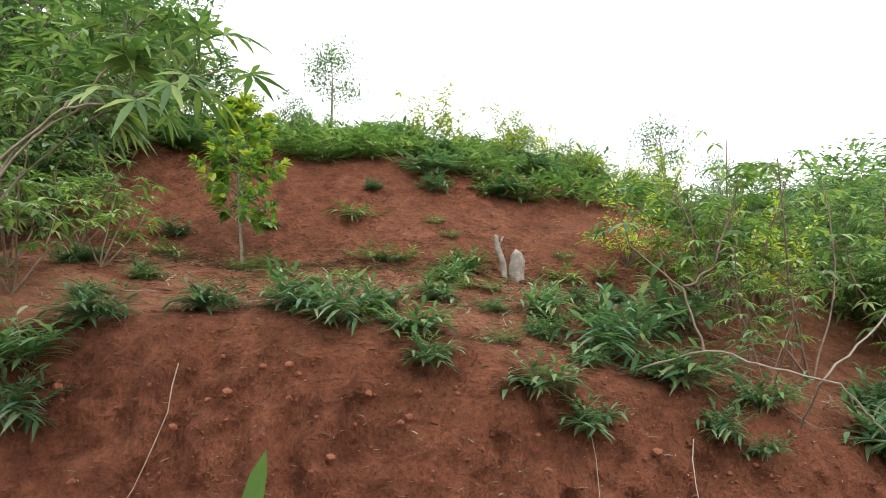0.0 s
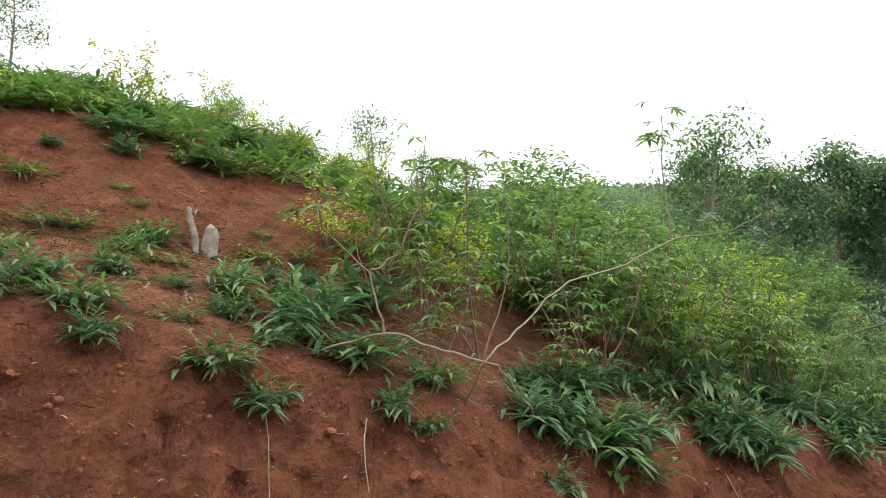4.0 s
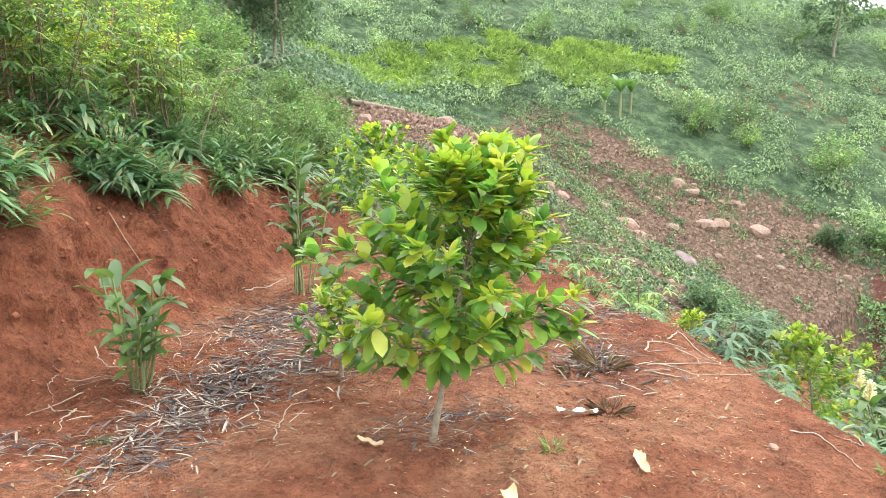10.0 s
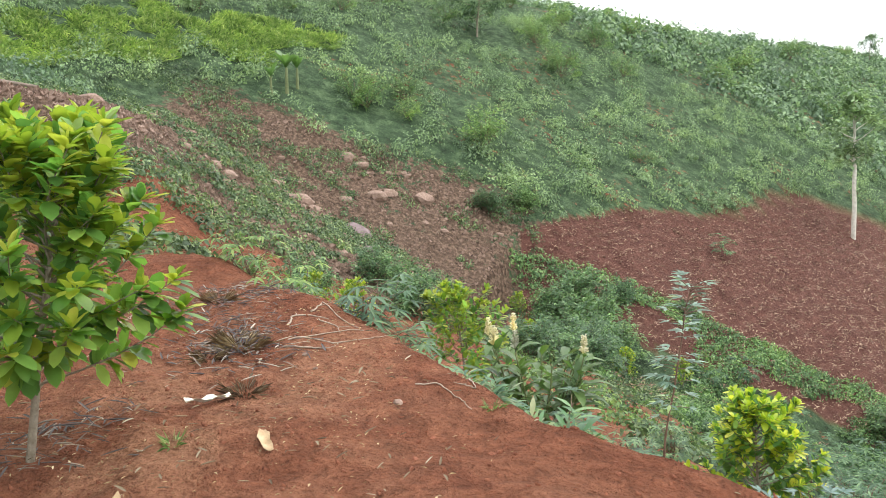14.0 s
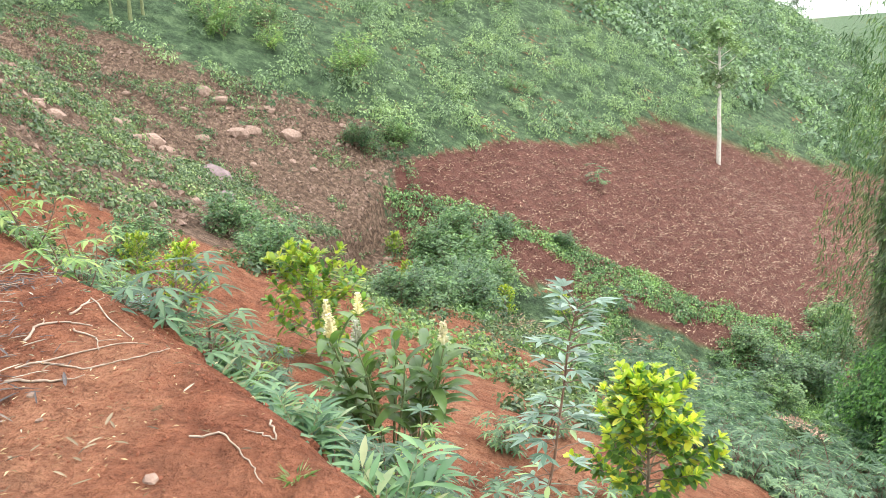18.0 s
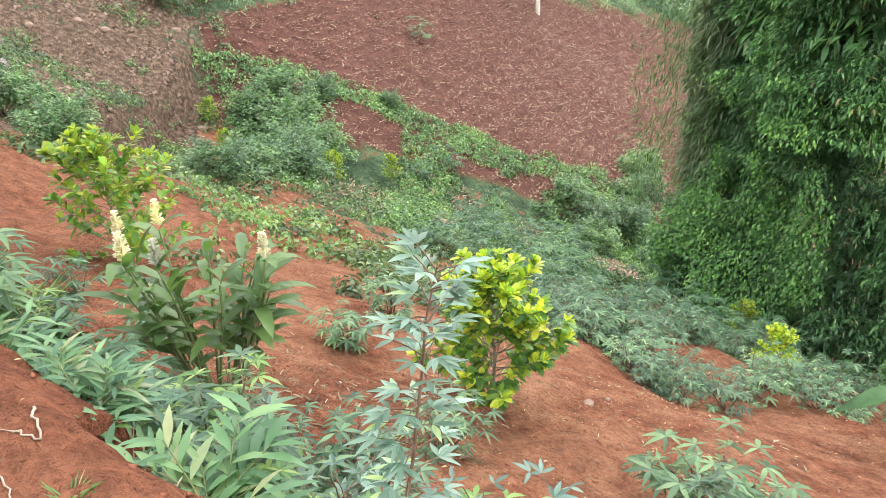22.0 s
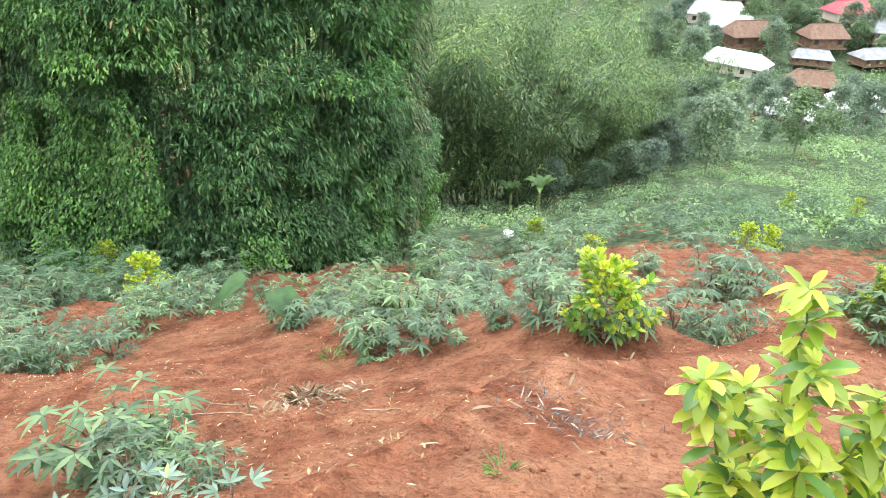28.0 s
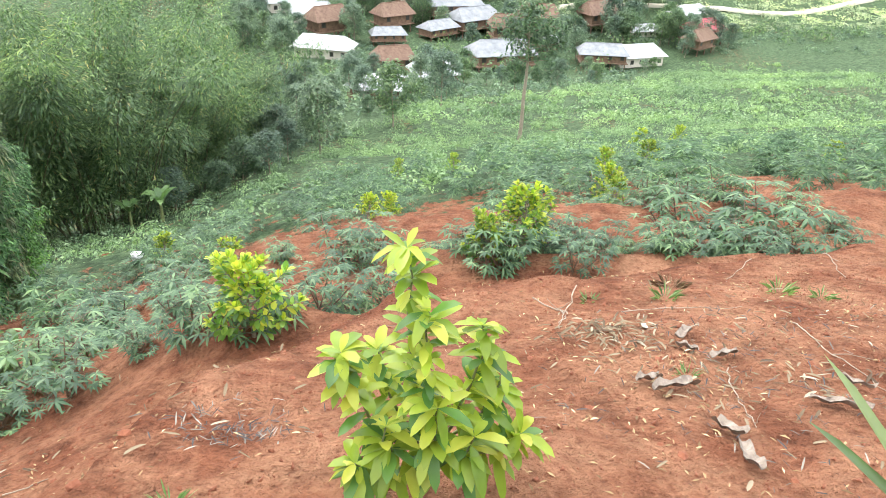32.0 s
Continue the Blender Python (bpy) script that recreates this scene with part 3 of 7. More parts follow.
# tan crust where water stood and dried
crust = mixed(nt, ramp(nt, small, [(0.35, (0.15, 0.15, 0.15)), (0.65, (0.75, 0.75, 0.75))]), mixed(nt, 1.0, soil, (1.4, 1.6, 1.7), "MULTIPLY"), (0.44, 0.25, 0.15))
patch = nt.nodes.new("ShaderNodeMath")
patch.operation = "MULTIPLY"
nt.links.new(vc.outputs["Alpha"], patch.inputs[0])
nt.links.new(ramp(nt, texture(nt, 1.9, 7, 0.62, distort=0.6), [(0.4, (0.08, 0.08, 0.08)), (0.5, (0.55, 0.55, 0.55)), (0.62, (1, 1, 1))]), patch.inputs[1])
# off the crust the soil is darkened to carry the cut faces' shade
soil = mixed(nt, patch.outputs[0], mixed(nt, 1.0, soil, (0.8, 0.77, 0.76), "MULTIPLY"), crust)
rub = ramp(nt, mid_n, [(0.34, (0.06, 0.039, 0.027)), (0.5, (0.13, 0.085, 0.06)), (0.66, (0.25, 0.17, 0.12))])
soil = mixed(nt, sep.outputs[2], soil, rub)
fld = ramp(nt, texture(nt, 2.2, 6, 0.7), [(0.3, (0.085, 0.036, 0.028)), (0.7, (0.185, 0.085, 0.065))])
soil = mixed(nt, sep.outputs[1], soil, fld)
# green undergrowth mottled dark: shade of the gaps between shrubs is painted in
weeds = ramp(nt, texture(nt, 1.6, 9, 0.78), [(0.36, (0.025, 0.042, 0.022)), (0.5, (0.06, 0.1, 0.05)), (0.64, (0.13, 0.19, 0.095))])
thr = nt.nodes.new("ShaderNodeMath")
thr.operation = "SUBTRACT"
nt.links.new(sep.outputs[0], thr.inputs[0])
nt.links.new(ramp(nt, texture(nt, 2.3, 5, 0.7), [(0.3, (0, 0, 0)), (0.7, (1, 1, 1))]), thr.inputs[1])
mask = nt.nodes.new("ShaderNodeMath")
mask.operation, mask.use_clamp = "MULTIPLY_ADD", True
mask.inputs[1].default_value, mask.inputs[2].default_value = 5.0, 0.5
nt.links.new(thr.outputs[0], mask.inputs[0])
nof = nt.nodes.new("ShaderNodeMath")
nof.operation, nof.use_clamp = "SUBTRACT", True
nt.links.new(mask.outputs[0], nof.inputs[0])
nt.links.new(sep.outputs[1], nof.inputs[1])
nt.links.new(mixed(nt, nof.outputs[0], soil, weeds), p.inputs["Base Color"])
p.inputs["Roughness"].default_value = 0.95
p.inputs["Specular IOR Level"].default_value = 0.15
b1 = bump(nt, p, small, 0.9, 0.045)
b2 = nt.nodes.new("ShaderNodeBump")
b2.inputs["Strength"].default_value, b2.inputs["Distance"].default_value = 0.95, 0.16
nt.links.new(mid_n, b2.inputs["Height"])
b3 = nt.nodes.new("ShaderNodeBump")
b3.inputs["Strength"].default_value, b3.inputs["Distance"].default_value = 0.8, 0.2
nt.links.new(run.outputs["Fac"], b3.inputs["Height"])
nt.links.new(b3.outputs[0], b2.inputs["Normal"])
nt.links.new(b2.outputs[0], b1.inputs["Normal"])
M_SOIL = m
ground_mesh.materials.append(M_SOIL)
tagged(new("ground", ground_mesh), "red clay hillside cut into benches, weeds on the far slopes", "ground", kind="structure")


# ---- plants ----
def bent(rng, a, way, length, n=6, wander=0.12, rise=0.0):
    """Points of a limb that starts at a and wanders along a way, bending up by rise."""
    pts, d = [np.array(a, float)], unit(way)
    for _ in range(n - 1):
        d = unit(d + rng.normal(0, wander, 3) + [0, 0, rise])
        pts.append(pts[-1] + d * length / (n - 1))
    return np.array(pts)


def along_path(pts, s):
    """Places and directions at the parts s of a path."""
    t = np.linspace(0, 1, len(pts))
    g = np.gradient(pts, axis=0)
    return np.stack([np.interp(s, t, pts[:, k]) for k in range(3)], 1), unit(np.stack([np.interp(s, t, g[:, k]) for k in range(3)], 1))


def around(rng, d, n, spread_deg):
    """n directions that leave the axis d by about the given angle, turning round it."""
    d = unit(d)
    a = unit(np.cross(d, [0.3, 0.9, 0.2] if np.ndim(d) == 1 else np.broadcast_to([0.3, 0.9, 0.2], d.shape)))
    b = np.cross(d, a)
    phi = np.arange(n) * 2.4 + rng.uniform(0, 6.28) + rng.normal(0, 0.3, n)
    th = np.radians(np.asarray(spread_deg) + rng.normal(0, 10, n))
    return np.cos(th)[:, None] * d + np.sin(th)[:, None] * (np.cos(phi)[:, None] * a + np.sin(phi)[:, None] * b)


def sapling(rng, height, radius, clear, limbs, per_limb, leaf=0.13, young=0.45, name="sapling_tree", label="", lean=0.0, group="planted saplings", trunk_r=0.016, wide=0.5, split=False, droop=0.12):
    """A planted broad-leaved sapling: trunk, boughs, old leaves low and yellow-green young ones at the shoots."""
    ob = thing(name, label, "tree", group=group)
    wood, old, fresh = Geo(), Geo(), Geo()
    trunk = bent(rng, (0, 0, 0), (lean, 0, 1), height * 0.92, 9, 0.05, 0.03)
    tube(wood, trunk, [trunk_r, trunk_r * 0.7, 0.004], 8)
    spare = [300 // limbs] * limbs if split else []

    def blades(which, k, limb, *spec):
        """Leaves as parts of their branch while there is room, the rest joined."""
        base, way, size, width, bend, fold = spec
        bend = np.broadcast_to(bend, (len(base),))
        m = min(spare[k], len(base)) if split else 0
        for q in range(m):
            part("leaf", leaves(Geo(), base[q : q + 1], way[q : q + 1], size[q], width[q], "oval", bend[q], fold), M_YOUNG if which is fresh else M_SAPLING, limb)
        if split:
            spare[k] -= m
        if m < len(base):
            leaves(which, base[m:], way[m:], size[m:], width[m:], "oval", bend[m:], fold)

    def shoot(tips, k, limb):
        for a, d, q in tips:
            n = rng.integers(5, 9)
            w = around(rng, unit(d + [0, 0, 0.5]), n, 38)
            size = leaf * rng.uniform(0.6, 1.05, n)
            blades(fresh if rng.random() < young + 0.5 * q else old, k, limb, np.repeat(a[None], n, 0), w, size, size * wide * 0.88, droop, 0.3)

    for k in range(limbs):
        s = clear + (1 - clear) * (k + 0.5) / limbs
        a, d = along_path(trunk, np.array([s]))
        q = (s - clear) / (1 - clear)
        reach = radius * (0.78 + 0.6 * q - 1.15 * q * q) * rng.uniform(0.72, 1.15) * 1.4
        phi = k * 2.4 + rng.uniform(-0.4, 0.4)
        way = np.array([math.cos(phi), math.sin(phi), 0.25 + 0.7 * q])
        path = bent(rng, a[0], way, max(reach, 0.06), 5, 0.1, 0.1)
        if split:
            limb = part("branch", tube(Geo(), path, [0.006, 0.0022], 5), M_BARK, ob)
        else:
            limb = ob
            tube(wood, path, [0.006, 0.0022], 5)
        n = max(4, int(per_limb * (0.7 + reach / radius * 0.8)))
        pl, dl = along_path(path, rng.uniform(0.3, 1.0, n))
        w = unit(np.stack([around(rng, dd, 1, rng.uniform(40, 75))[0] for dd in dl]) + [0, 0, 0.45 * q - 0.1])
        size = leaf * rng.uniform(0.7, 1.2, n)
        pick = rng.random(n) < young * (0.25 + 0.75 * q)
        for g, sel in ((old, ~pick), (fresh, pick)):
            if sel.any():
                blades(g, k, limb, pl[sel], w[sel], size[sel], size[sel] * wide, rng.uniform(0.0, 0.3, sel.sum()) * (1.3 - q) + (droop - 0.12), 0.22)
        tips = [(path[-1], unit(path[-1] - path[-2]), q)]
        if k == limbs - 1:
            tips.append((trunk[-1], np.array([0, 0, 1.0]), 1.0))
        shoot(tips, k, limb)
    part("trunk", wood, M_BARK, ob, "slim grey-brown trunk")
    part("crown", old, M_SAPLING, ob, "dark green older leaves")
    if fresh.n:
        part("young_leaves", fresh, M_YOUNG, ob, "yellow-green young leaves")
    if split:
        for c in ob.children:
            if c.name.startswith(("crown", "young_leaves")):
                tagged(c, kind="stuff")
    return ob


def palms(rng, geo, base, d, size, fingers=6, droop=0.3, width=0.22, fine=True, span=125):
    """One palmate leaf: narrow fingers that spread from the end of its stalk."""
    d = unit(d)
    side = unit(np.cross(d, [0, 0, 1.0]) + 1e-6)
    face = np.cross(side, d)
    a = np.radians(np.linspace(-span, span, fingers) + rng.normal(0, 6, fingers))
    w = np.cos(a)[:, None] * d + np.sin(a)[:, None] * side + face * 0.08
    ln = size * (1 - 0.32 * np.abs(a) / 2.2) * rng.uniform(0.88, 1.1, fingers)
    leaves(geo, np.repeat(base[None], fingers, 0), w, ln, ln * width, "lance", droop, 0.25, fine, up=face)


def cassava(rng, height, count, size, mat, name="cassava_plant", label="", lean=0.15, stems=1, fine=True, stem_mat=None, group="cassava plants", low=0.45, width=0.24, span=125, fingers=(5, 8), stalk_length=(0.9, 1.6), sag=0.55, stem_r=0.009):
    ob = thing(name, label, "plant", group=group)
    wood, leaf = Geo(), Geo()
    for s in range(stems):
        way = (rng.normal(0, lean), rng.normal(0, lean), 1)
        pts = bent(rng, (rng.normal(0, 0.02), rng.normal(0, 0.02), 0), way, height * rng.uniform(0.8, 1.1), 8, 0.08, 0.05)
        tube(wood, pts, [stem_r, stem_r * 0.75, stem_r * 0.4], 6)
        n = max(5, count // stems)
        s0 = rng.uniform(low, 1.0, n) ** 0.7
        pl, dl = along_path(pts, s0)
        for k in range(n):
            phi = k * 2.4 + rng.uniform(-0.3, 0.3)
            up = 0.15 + 0.9 * (s0[k] - 0.45) * (s0[k] > 0.45)
            w = unit(np.array([math.cos(phi), math.sin(phi), up]))
            stalk = size * rng.uniform(*stalk_length)
            end = pl[k] + w * stalk + np.array([0, 0, -0.06 * stalk])
            tube(wood, np.array([pl[k], (pl[k] + end) / 2 + [0, 0, 0.05 * stalk], end]), [0.0022, 0.0014], 3)
            palms(rng, leaf, end, unit(w + [0, 0, -sag]), size * rng.uniform(0.75, 1.15), rng.integers(*fingers), rng.uniform(0.15, 0.5) * sag / 0.55, width, fine, span)
    part("stem", wood, stem_mat or M_REDSTEM, ob, "thin brown stem and leaf stalks")
    part("foliage", leaf, mat, ob, "palmate leaves with narrow fingers")
    return ob


def tuft(rng, stems, length, leaf, mat, name="leafy_tuft", label="", out=0.9, width=0.18, per=10, group="tufts on the bank", down=0.0):
    """A clump of arching shoots with narrow pointed leaves."""
    ob = thing(name, label, "plant", group=group)
    wood, blades = Geo(), Geo()
    for k in range(stems):
        phi = k * 2.4 + rng.uniform(-0.5, 0.5)
        way = np.array([math.cos(phi) * out, math.sin(phi) * out - down, rng.uniform(0.35, 1.5)])
        ln = length * rng.uniform(0.6, 1.15)
        pts = bent(rng, rng.normal(0, 0.02, 3) * [1, 1, 0], way, ln, 5, 0.08, -0.1)
        tube(wood, pts, [0.0028, 0.0012], 4)
        n = per + rng.integers(-2, 3)
        pl, dl = along_path(pts, np.linspace(0.2, 1.0, n))
        side = np.where(np.arange(n) % 2 == 0, 1, -1)[:, None]
        lat = unit(np.cross(dl, [0, 0, 1.0]) + 1e-6) * side
        w = unit(dl * 0.75 + lat * 0.8 + rng.normal(0, 0.18, (n, 3)))
        size = leaf * rng.uniform(0.7, 1.2, n)
        leaves(blades, pl, w, size, size * width, "lance", rng.uniform(0.15, 0.5, n), 0.2)
    part("stalk_base", wood, M_STEM, ob)
    part("foliage", blades, mat, ob)
    return ob


def bush(rng, height, radius, n_leaf, leaf, mat, name="bush", label="", shape="lance", width=0.35, fine=False, limbs=14, group="bushes", wood_mat=None, hang=0.2):
    """A leafy shrub with an uneven crown: limbs that fork, and leaves round the outer twigs."""
    ob = thing(name, label, "shrub", group=group)
    wood, crown = Geo(), Geo()
    per = max(6, n_leaf // limbs)
    for k in range(limbs):
        phi = k * 2.4 + rng.uniform(-0.5, 0.5)
        up = rng.uniform(0.25, 1.0)
        tip = np.array([math.cos(phi) * radius * (1.15 - up * 0.8), math.sin(phi) * radius * (1.15 - up * 0.8), height * up * rng.uniform(0.75, 1.1)])
        pts = bent(rng, (0, 0, 0), tip, np.linalg.norm(tip), 6, 0.12, 0.0)
        tube(wood, pts, [0.009 * height ** 0.5, 0.003], 4)
        for s in (0.45, 0.65, 0.85):
            a, d = along_path(pts, np.array([s]))
            tw = bent(rng, a[0], unit(d[0] + rng.normal(0, 0.7, 3)), radius * rng.uniform(0.25, 0.5), 4, 0.15)
            tube(wood, tw, [0.004, 0.0015], 3)
            m = per // 3
            pl, dl = along_path(tw, rng.uniform(0.1, 1.05, m))
            pl = pl + rng.normal(0, radius * 0.07, (m, 3))
            w = unit(dl * 0.6 + ways(rng, m, -0.5, 0.6))
            size = leaf * rng.uniform(0.6, 1.25, m)
            leaves(crown, pl, w, size, size * width, shape, rng.uniform(0.05, 0.4, m) + hang * 0.5, 0.25, fine)
    part("woody_frame", wood, wood_mat or M_REDSTEM, ob)
    part("foliage", crown, mat, ob)
    return ob


def tree(rng, height, radius, n_leaf, leaf, mat, name="tree", label="", clear=0.35, clumps=22, trunk_r=None, wood_mat=None, group="far trees", tall=1.0):
    """A tree with a tapered trunk, limbs, and a crown of leaf clumps with gaps."""
    ob = thing(name, label, "tree", group=group)
    wood, crown = Geo(), Geo()
    r = trunk_r or height * 0.014
    trunk = bent(rng, (0, 0, -0.2), (0, 0, 1), height * 0.9, 9, 0.04, 0.03)
    tube(wood, trunk, [r, r * 0.75, r * 0.25], 8)
    per = n_leaf // clumps
    for k in range(clumps):
        q = (k + 0.5) / clumps
        a, _ = along_path(trunk, np.array([clear + (1 - clear) * q]))
        phi = k * 2.4 + rng.uniform(-0.4, 0.4)
        reach = radius * math.sin(math.pi * min(0.95, 0.18 + 0.8 * q)) * rng.uniform(0.45, 1.1)
        pts = bent(rng, a[0], (math.cos(phi), math.sin(phi), rng.uniform(0.1, 0.7) * tall), reach + 0.05, 5, 0.12, 0.06)
        tube(wood, pts, [r * 0.3, r * 0.06], 4)
        size = radius * rng.uniform(0.22, 0.42)
        c = pts[-1] + rng.normal(0, 0.15, (per, 3)) * radius * 0.4
        c = c + ways(rng, per, -0.7, 1) * size * rng.random((per, 1)) ** 0.4
        s = leaf * rng.uniform(0.6, 1.3, per)
        leaves(crown, c, ways(rng, per, -0.8, 0.6), s, s * 0.5, "oval", 0.2, 0.25, False)
    part("trunk", wood, wood_mat or M_BARK, ob)
    part("crown", crown, mat, ob)
    return ob


def ginger(rng, stems, height, leaf, spread_r, name="ginger_clump", label="", flowers=0, lean=0.25, group="", bare=0.3):
    """Upright leafy canes with long strap leaves, some ending in a spike of cream flowers."""
    ob = thing(name, label, "plant", group=group)
    for k in range(stems):
        phi, r0 = rng.uniform(0, 6.28), spread_r * rng.random() ** 0.5
        way = np.array([math.cos(phi) * lean, math.sin(phi) * lean, 1])
        ln = height * (1.1 if k < flowers else rng.uniform(0.6, 0.98))
        pts = bent(rng, (r0 * math.cos(phi), r0 * math.sin(phi), 0), way, ln, 7, 0.05, 0.0)
        cane = part("cane", tube(Geo(), pts, [0.011, 0.005], 6), M_STEM, ob)
        n = 8
        pl, dl = along_path(pts, np.linspace(bare, 1.0, n))
        ax = rng.uniform(0, 3.14)
        lat = np.array([math.cos(ax), math.sin(ax), 0]) * np.where(np.arange(n) % 2 == 0, 1, -1)[:, None]
        w = unit(dl * 0.75 + lat * rng.uniform(0.5, 0.9, (n, 1)) + rng.normal(0, 0.12, (n, 3)))
        size = leaf * rng.uniform(0.7, 1.1, n)
        for q in range(n):
            part("leaf", leaves(Geo(), pl[q : q + 1], w[q : q + 1], size[q], size[q] * 0.23, "strap", rng.uniform(0.25, 0.7), 0.3), M_GINGER, cane)
        if k < flowers:
            top, bloom = pts[-1], Geo()
            top = top + [0, 0, 0.03]
            spike = np.array([top, top + [0, 0, 0.07], top + [0.01, 0.01, 0.14]])
            tube(bloom, spike, [0.012, 0.004], 6)
            m = 90
            h = rng.random(m)
            phi2 = rng.uniform(0, 6.28, m)
            b = top + np.stack([np.cos(phi2) * 0.01, np.sin(phi2) * 0.01, h * 0.14], 1)
            w = np.stack([np.cos(phi2), np.sin(phi2), np.full(m, 0.7)], 1)
            leaves(bloom, b, w, 0.034 * (1.15 - 0.75 * h), 0.02, "oval", 0.1, 0.5)
            part("flower_spike", bloom, M_FLOWER, cane, "cream flower spike")
    return ob


def banana(rng, height, count, name="banana_plant", label="green banana plant with broad arching leaves", group="banana plants"):
    ob = thing(name, label, "plant", group=group)
    trunk = Geo()
    tube(trunk, bent(rng, (0, 0, -0.1), (0, 0, 1), height * 0.5, 5, 0.03), [height * 0.04, height * 0.025], 8)
    for k in range(count):
        phi = k * 2.4
        a = np.array([0, 0, height * 0.45])
        w = np.array([math.cos(phi), math.sin(phi), rng.uniform(1.0, 3.0)])
        part("leaf", leaves(Geo(), a[None], w[None], height * 0.7, height * 0.13, "strap", rng.uniform(0.2, 0.7), 0.25), M_BANANA, ob)
    part("stalk", trunk, M_STEM, ob)
    return ob


def grass(rng, n, height, spread_r, mat, name="grass_tuft", label="", group="grass tufts", width=0.006):
    ob = thing(name, label, "grass", group=group)
    g = Geo()
    a = rng.uniform(0, 6.28, n)
    r = spread_r * rng.random(n) ** 0.6
    base = np.stack([np.cos(a) * r * 0.5, np.sin(a) * r * 0.5, np.zeros(n)], 1)
    w = np.stack([np.cos(a) * 0.8, np.sin(a) * 0.8, rng.uniform(0.3, 1.6, n)], 1)
    ln = height * rng.uniform(0.5, 1.2, n)
    leaves(g, base, w, ln, width * rng.uniform(0.7, 1.4, n), "lance", rng.uniform(0.1, 0.6, n), 0.2, False)
    part("blade_tuft", g, mat, ob)
    return ob


def twig(rng, pts, radius, name="dead_twig", label="pale dry twig lying on the red soil", mat=None, group="dead twigs", side=0):
    """A dead stick along plan points, lying on the ground."""
    ob = thing(name, label, "twig", group=group)
    g = Geo()
    tube(g, pts, [radius, radius * 0.45], 6)
    part("stick", g, mat or M_TWIG, ob)
    for k in range(side):
        h = Geo()
        a, d = along_path(np.asarray(pts, float), np.array([rng.uniform(0.3, 0.9)]))
        tube(h, bent(rng, a[0], unit(d[0] + rng.normal(0, 0.6, 3) * [1, 1, 0.2]), rng.uniform(0.06, 0.2), 4, 0.2), [radius * 0.6, radius * 0.25], 5)
        part("side_shoot", h, mat or M_TWIG, ob)
    return ob


def rock(rng, size, mat, name="rock", label="", squash=0.7, group="rocks", lumps=0.35, sub=2):
    bm = bmesh.new()
    bmesh.ops.create_icosphere(bm, subdivisions=sub, radius=1)
    seed = rng.uniform(0, 100)
    cuts = ways(rng, 9, -0.8, 1)
    for v in bm.verts:
        p = np.array(v.co)
        r = 1 + lumps * noise.noise(Vector(p * 1.3) + Vector((seed, 0, 0))) + 0.1 * noise.noise(Vector(p * 4) + Vector((seed, 3, 0)))
        for c in cuts:
            d = p @ c * r
            if d > 0.72:
                p = p - c * (d - 0.72) / r * 0.85
        v.co = Vector(p) * r * size
        v.co.z *= squash
    me = bpy.data.meshes.new(name)
    bm.to_mesh(me)
    bm.free()
    me.materials.append(mat)
    return tagged(new(name, me), label, "rock", group)

rng = np.random.default_rng(7)

# ---- the bench: the young tree and its neighbours ----
main_tree = sapling(np.random.default_rng(3), 1.4, 0.56, 0.24, 66, 30, 0.112, 0.62, label="young broad-leaved tree with glossy green leaves on a slim grey trunk", trunk_r=0.019, lean=0.0, wide=0.52, split=True)
main_tree.location = (3.68, 1.87, gz(3.68, 1.87) - 0.02)
side_sapling = sapling(np.random.default_rng(5), 0.46, 0.32, 0.2, 16, 12, 0.09, 0.75, label="small spreading sapling with yellow-green leaves on red soil")
side_sapling.location = (4.3, 2.78, gz(4.3, 2.78) - 0.02)
shelf_tree = sapling(np.random.default_rng(8), 1.45, 0.34, 0.26, 46, 22, 0.085, 0.75, label="slender young tree with yellow-green leaves on the upper bench", trunk_r=0.014)
shelf_tree.location = (-1.62, 6.1, gz(-1.62, 6.1) - 0.02)


def shoot_sapling(rng, shoots, leaf, label):
    """A sapling that forks low into shoots, each with hanging young leaves: tip of each shoot, and how far up its leaves begin."""
    ob = thing("sapling_tree", label, "tree", group="planted saplings")
    part("trunk", tube(Geo(), np.array([[0, 0, -0.03], [0.005, 0, 0.08], [0, 0.005, 0.16]]), [0.011, 0.008], 7), M_BARK, ob, "slim grey-brown trunk")
    rest = Geo()
    for tip, start in shoots:
        tip = np.array(tip)
        root = np.array([0, 0, min(0.13, tip[2] * 0.5)])
        pts = np.array([root * (1 - t) + tip * t + np.array([tip[0], tip[1], 0]) * 0.25 * math.sin(math.pi * t) for t in np.linspace(0, 1, 8)]) + rng.normal(0, 0.006, (8, 3))
        branch = part("branch", tube(Geo(), pts, [0.006, 0.0025], 6), M_STEM, ob)
        n = int(30 + 66 * np.linalg.norm(tip))
        pl, dl = along_path(pts, np.r_[rng.uniform(start, 1.0, n - 6), np.ones(6)])
        w = unit(np.stack([around(rng, dd, 1, rng.uniform(45, 100))[0] for dd in dl]) + [0, 0, 0.1])
        size = leaf * rng.uniform(0.6, 1.3, n)
        bend = rng.uniform(0.1, 0.7, n)
        m = 300 // len(shoots)
        for q in range(m):
            part("leaf", leaves(Geo(), pl[q : q + 1], w[q : q + 1], size[q], size[q] * 0.37, "oval", bend[q], 0.35), M_YOUNG if rng.random() < 0.55 else M_SAPLING, branch)
        leaves(rest, pl[m:], w[m:], size[m:], size[m:] * 0.37, "oval", bend[m:], 0.35)
    tagged(part("young_leaves", rest, M_YOUNG, ob, "yellow-green hanging leaves"), kind="stuff")
    return ob


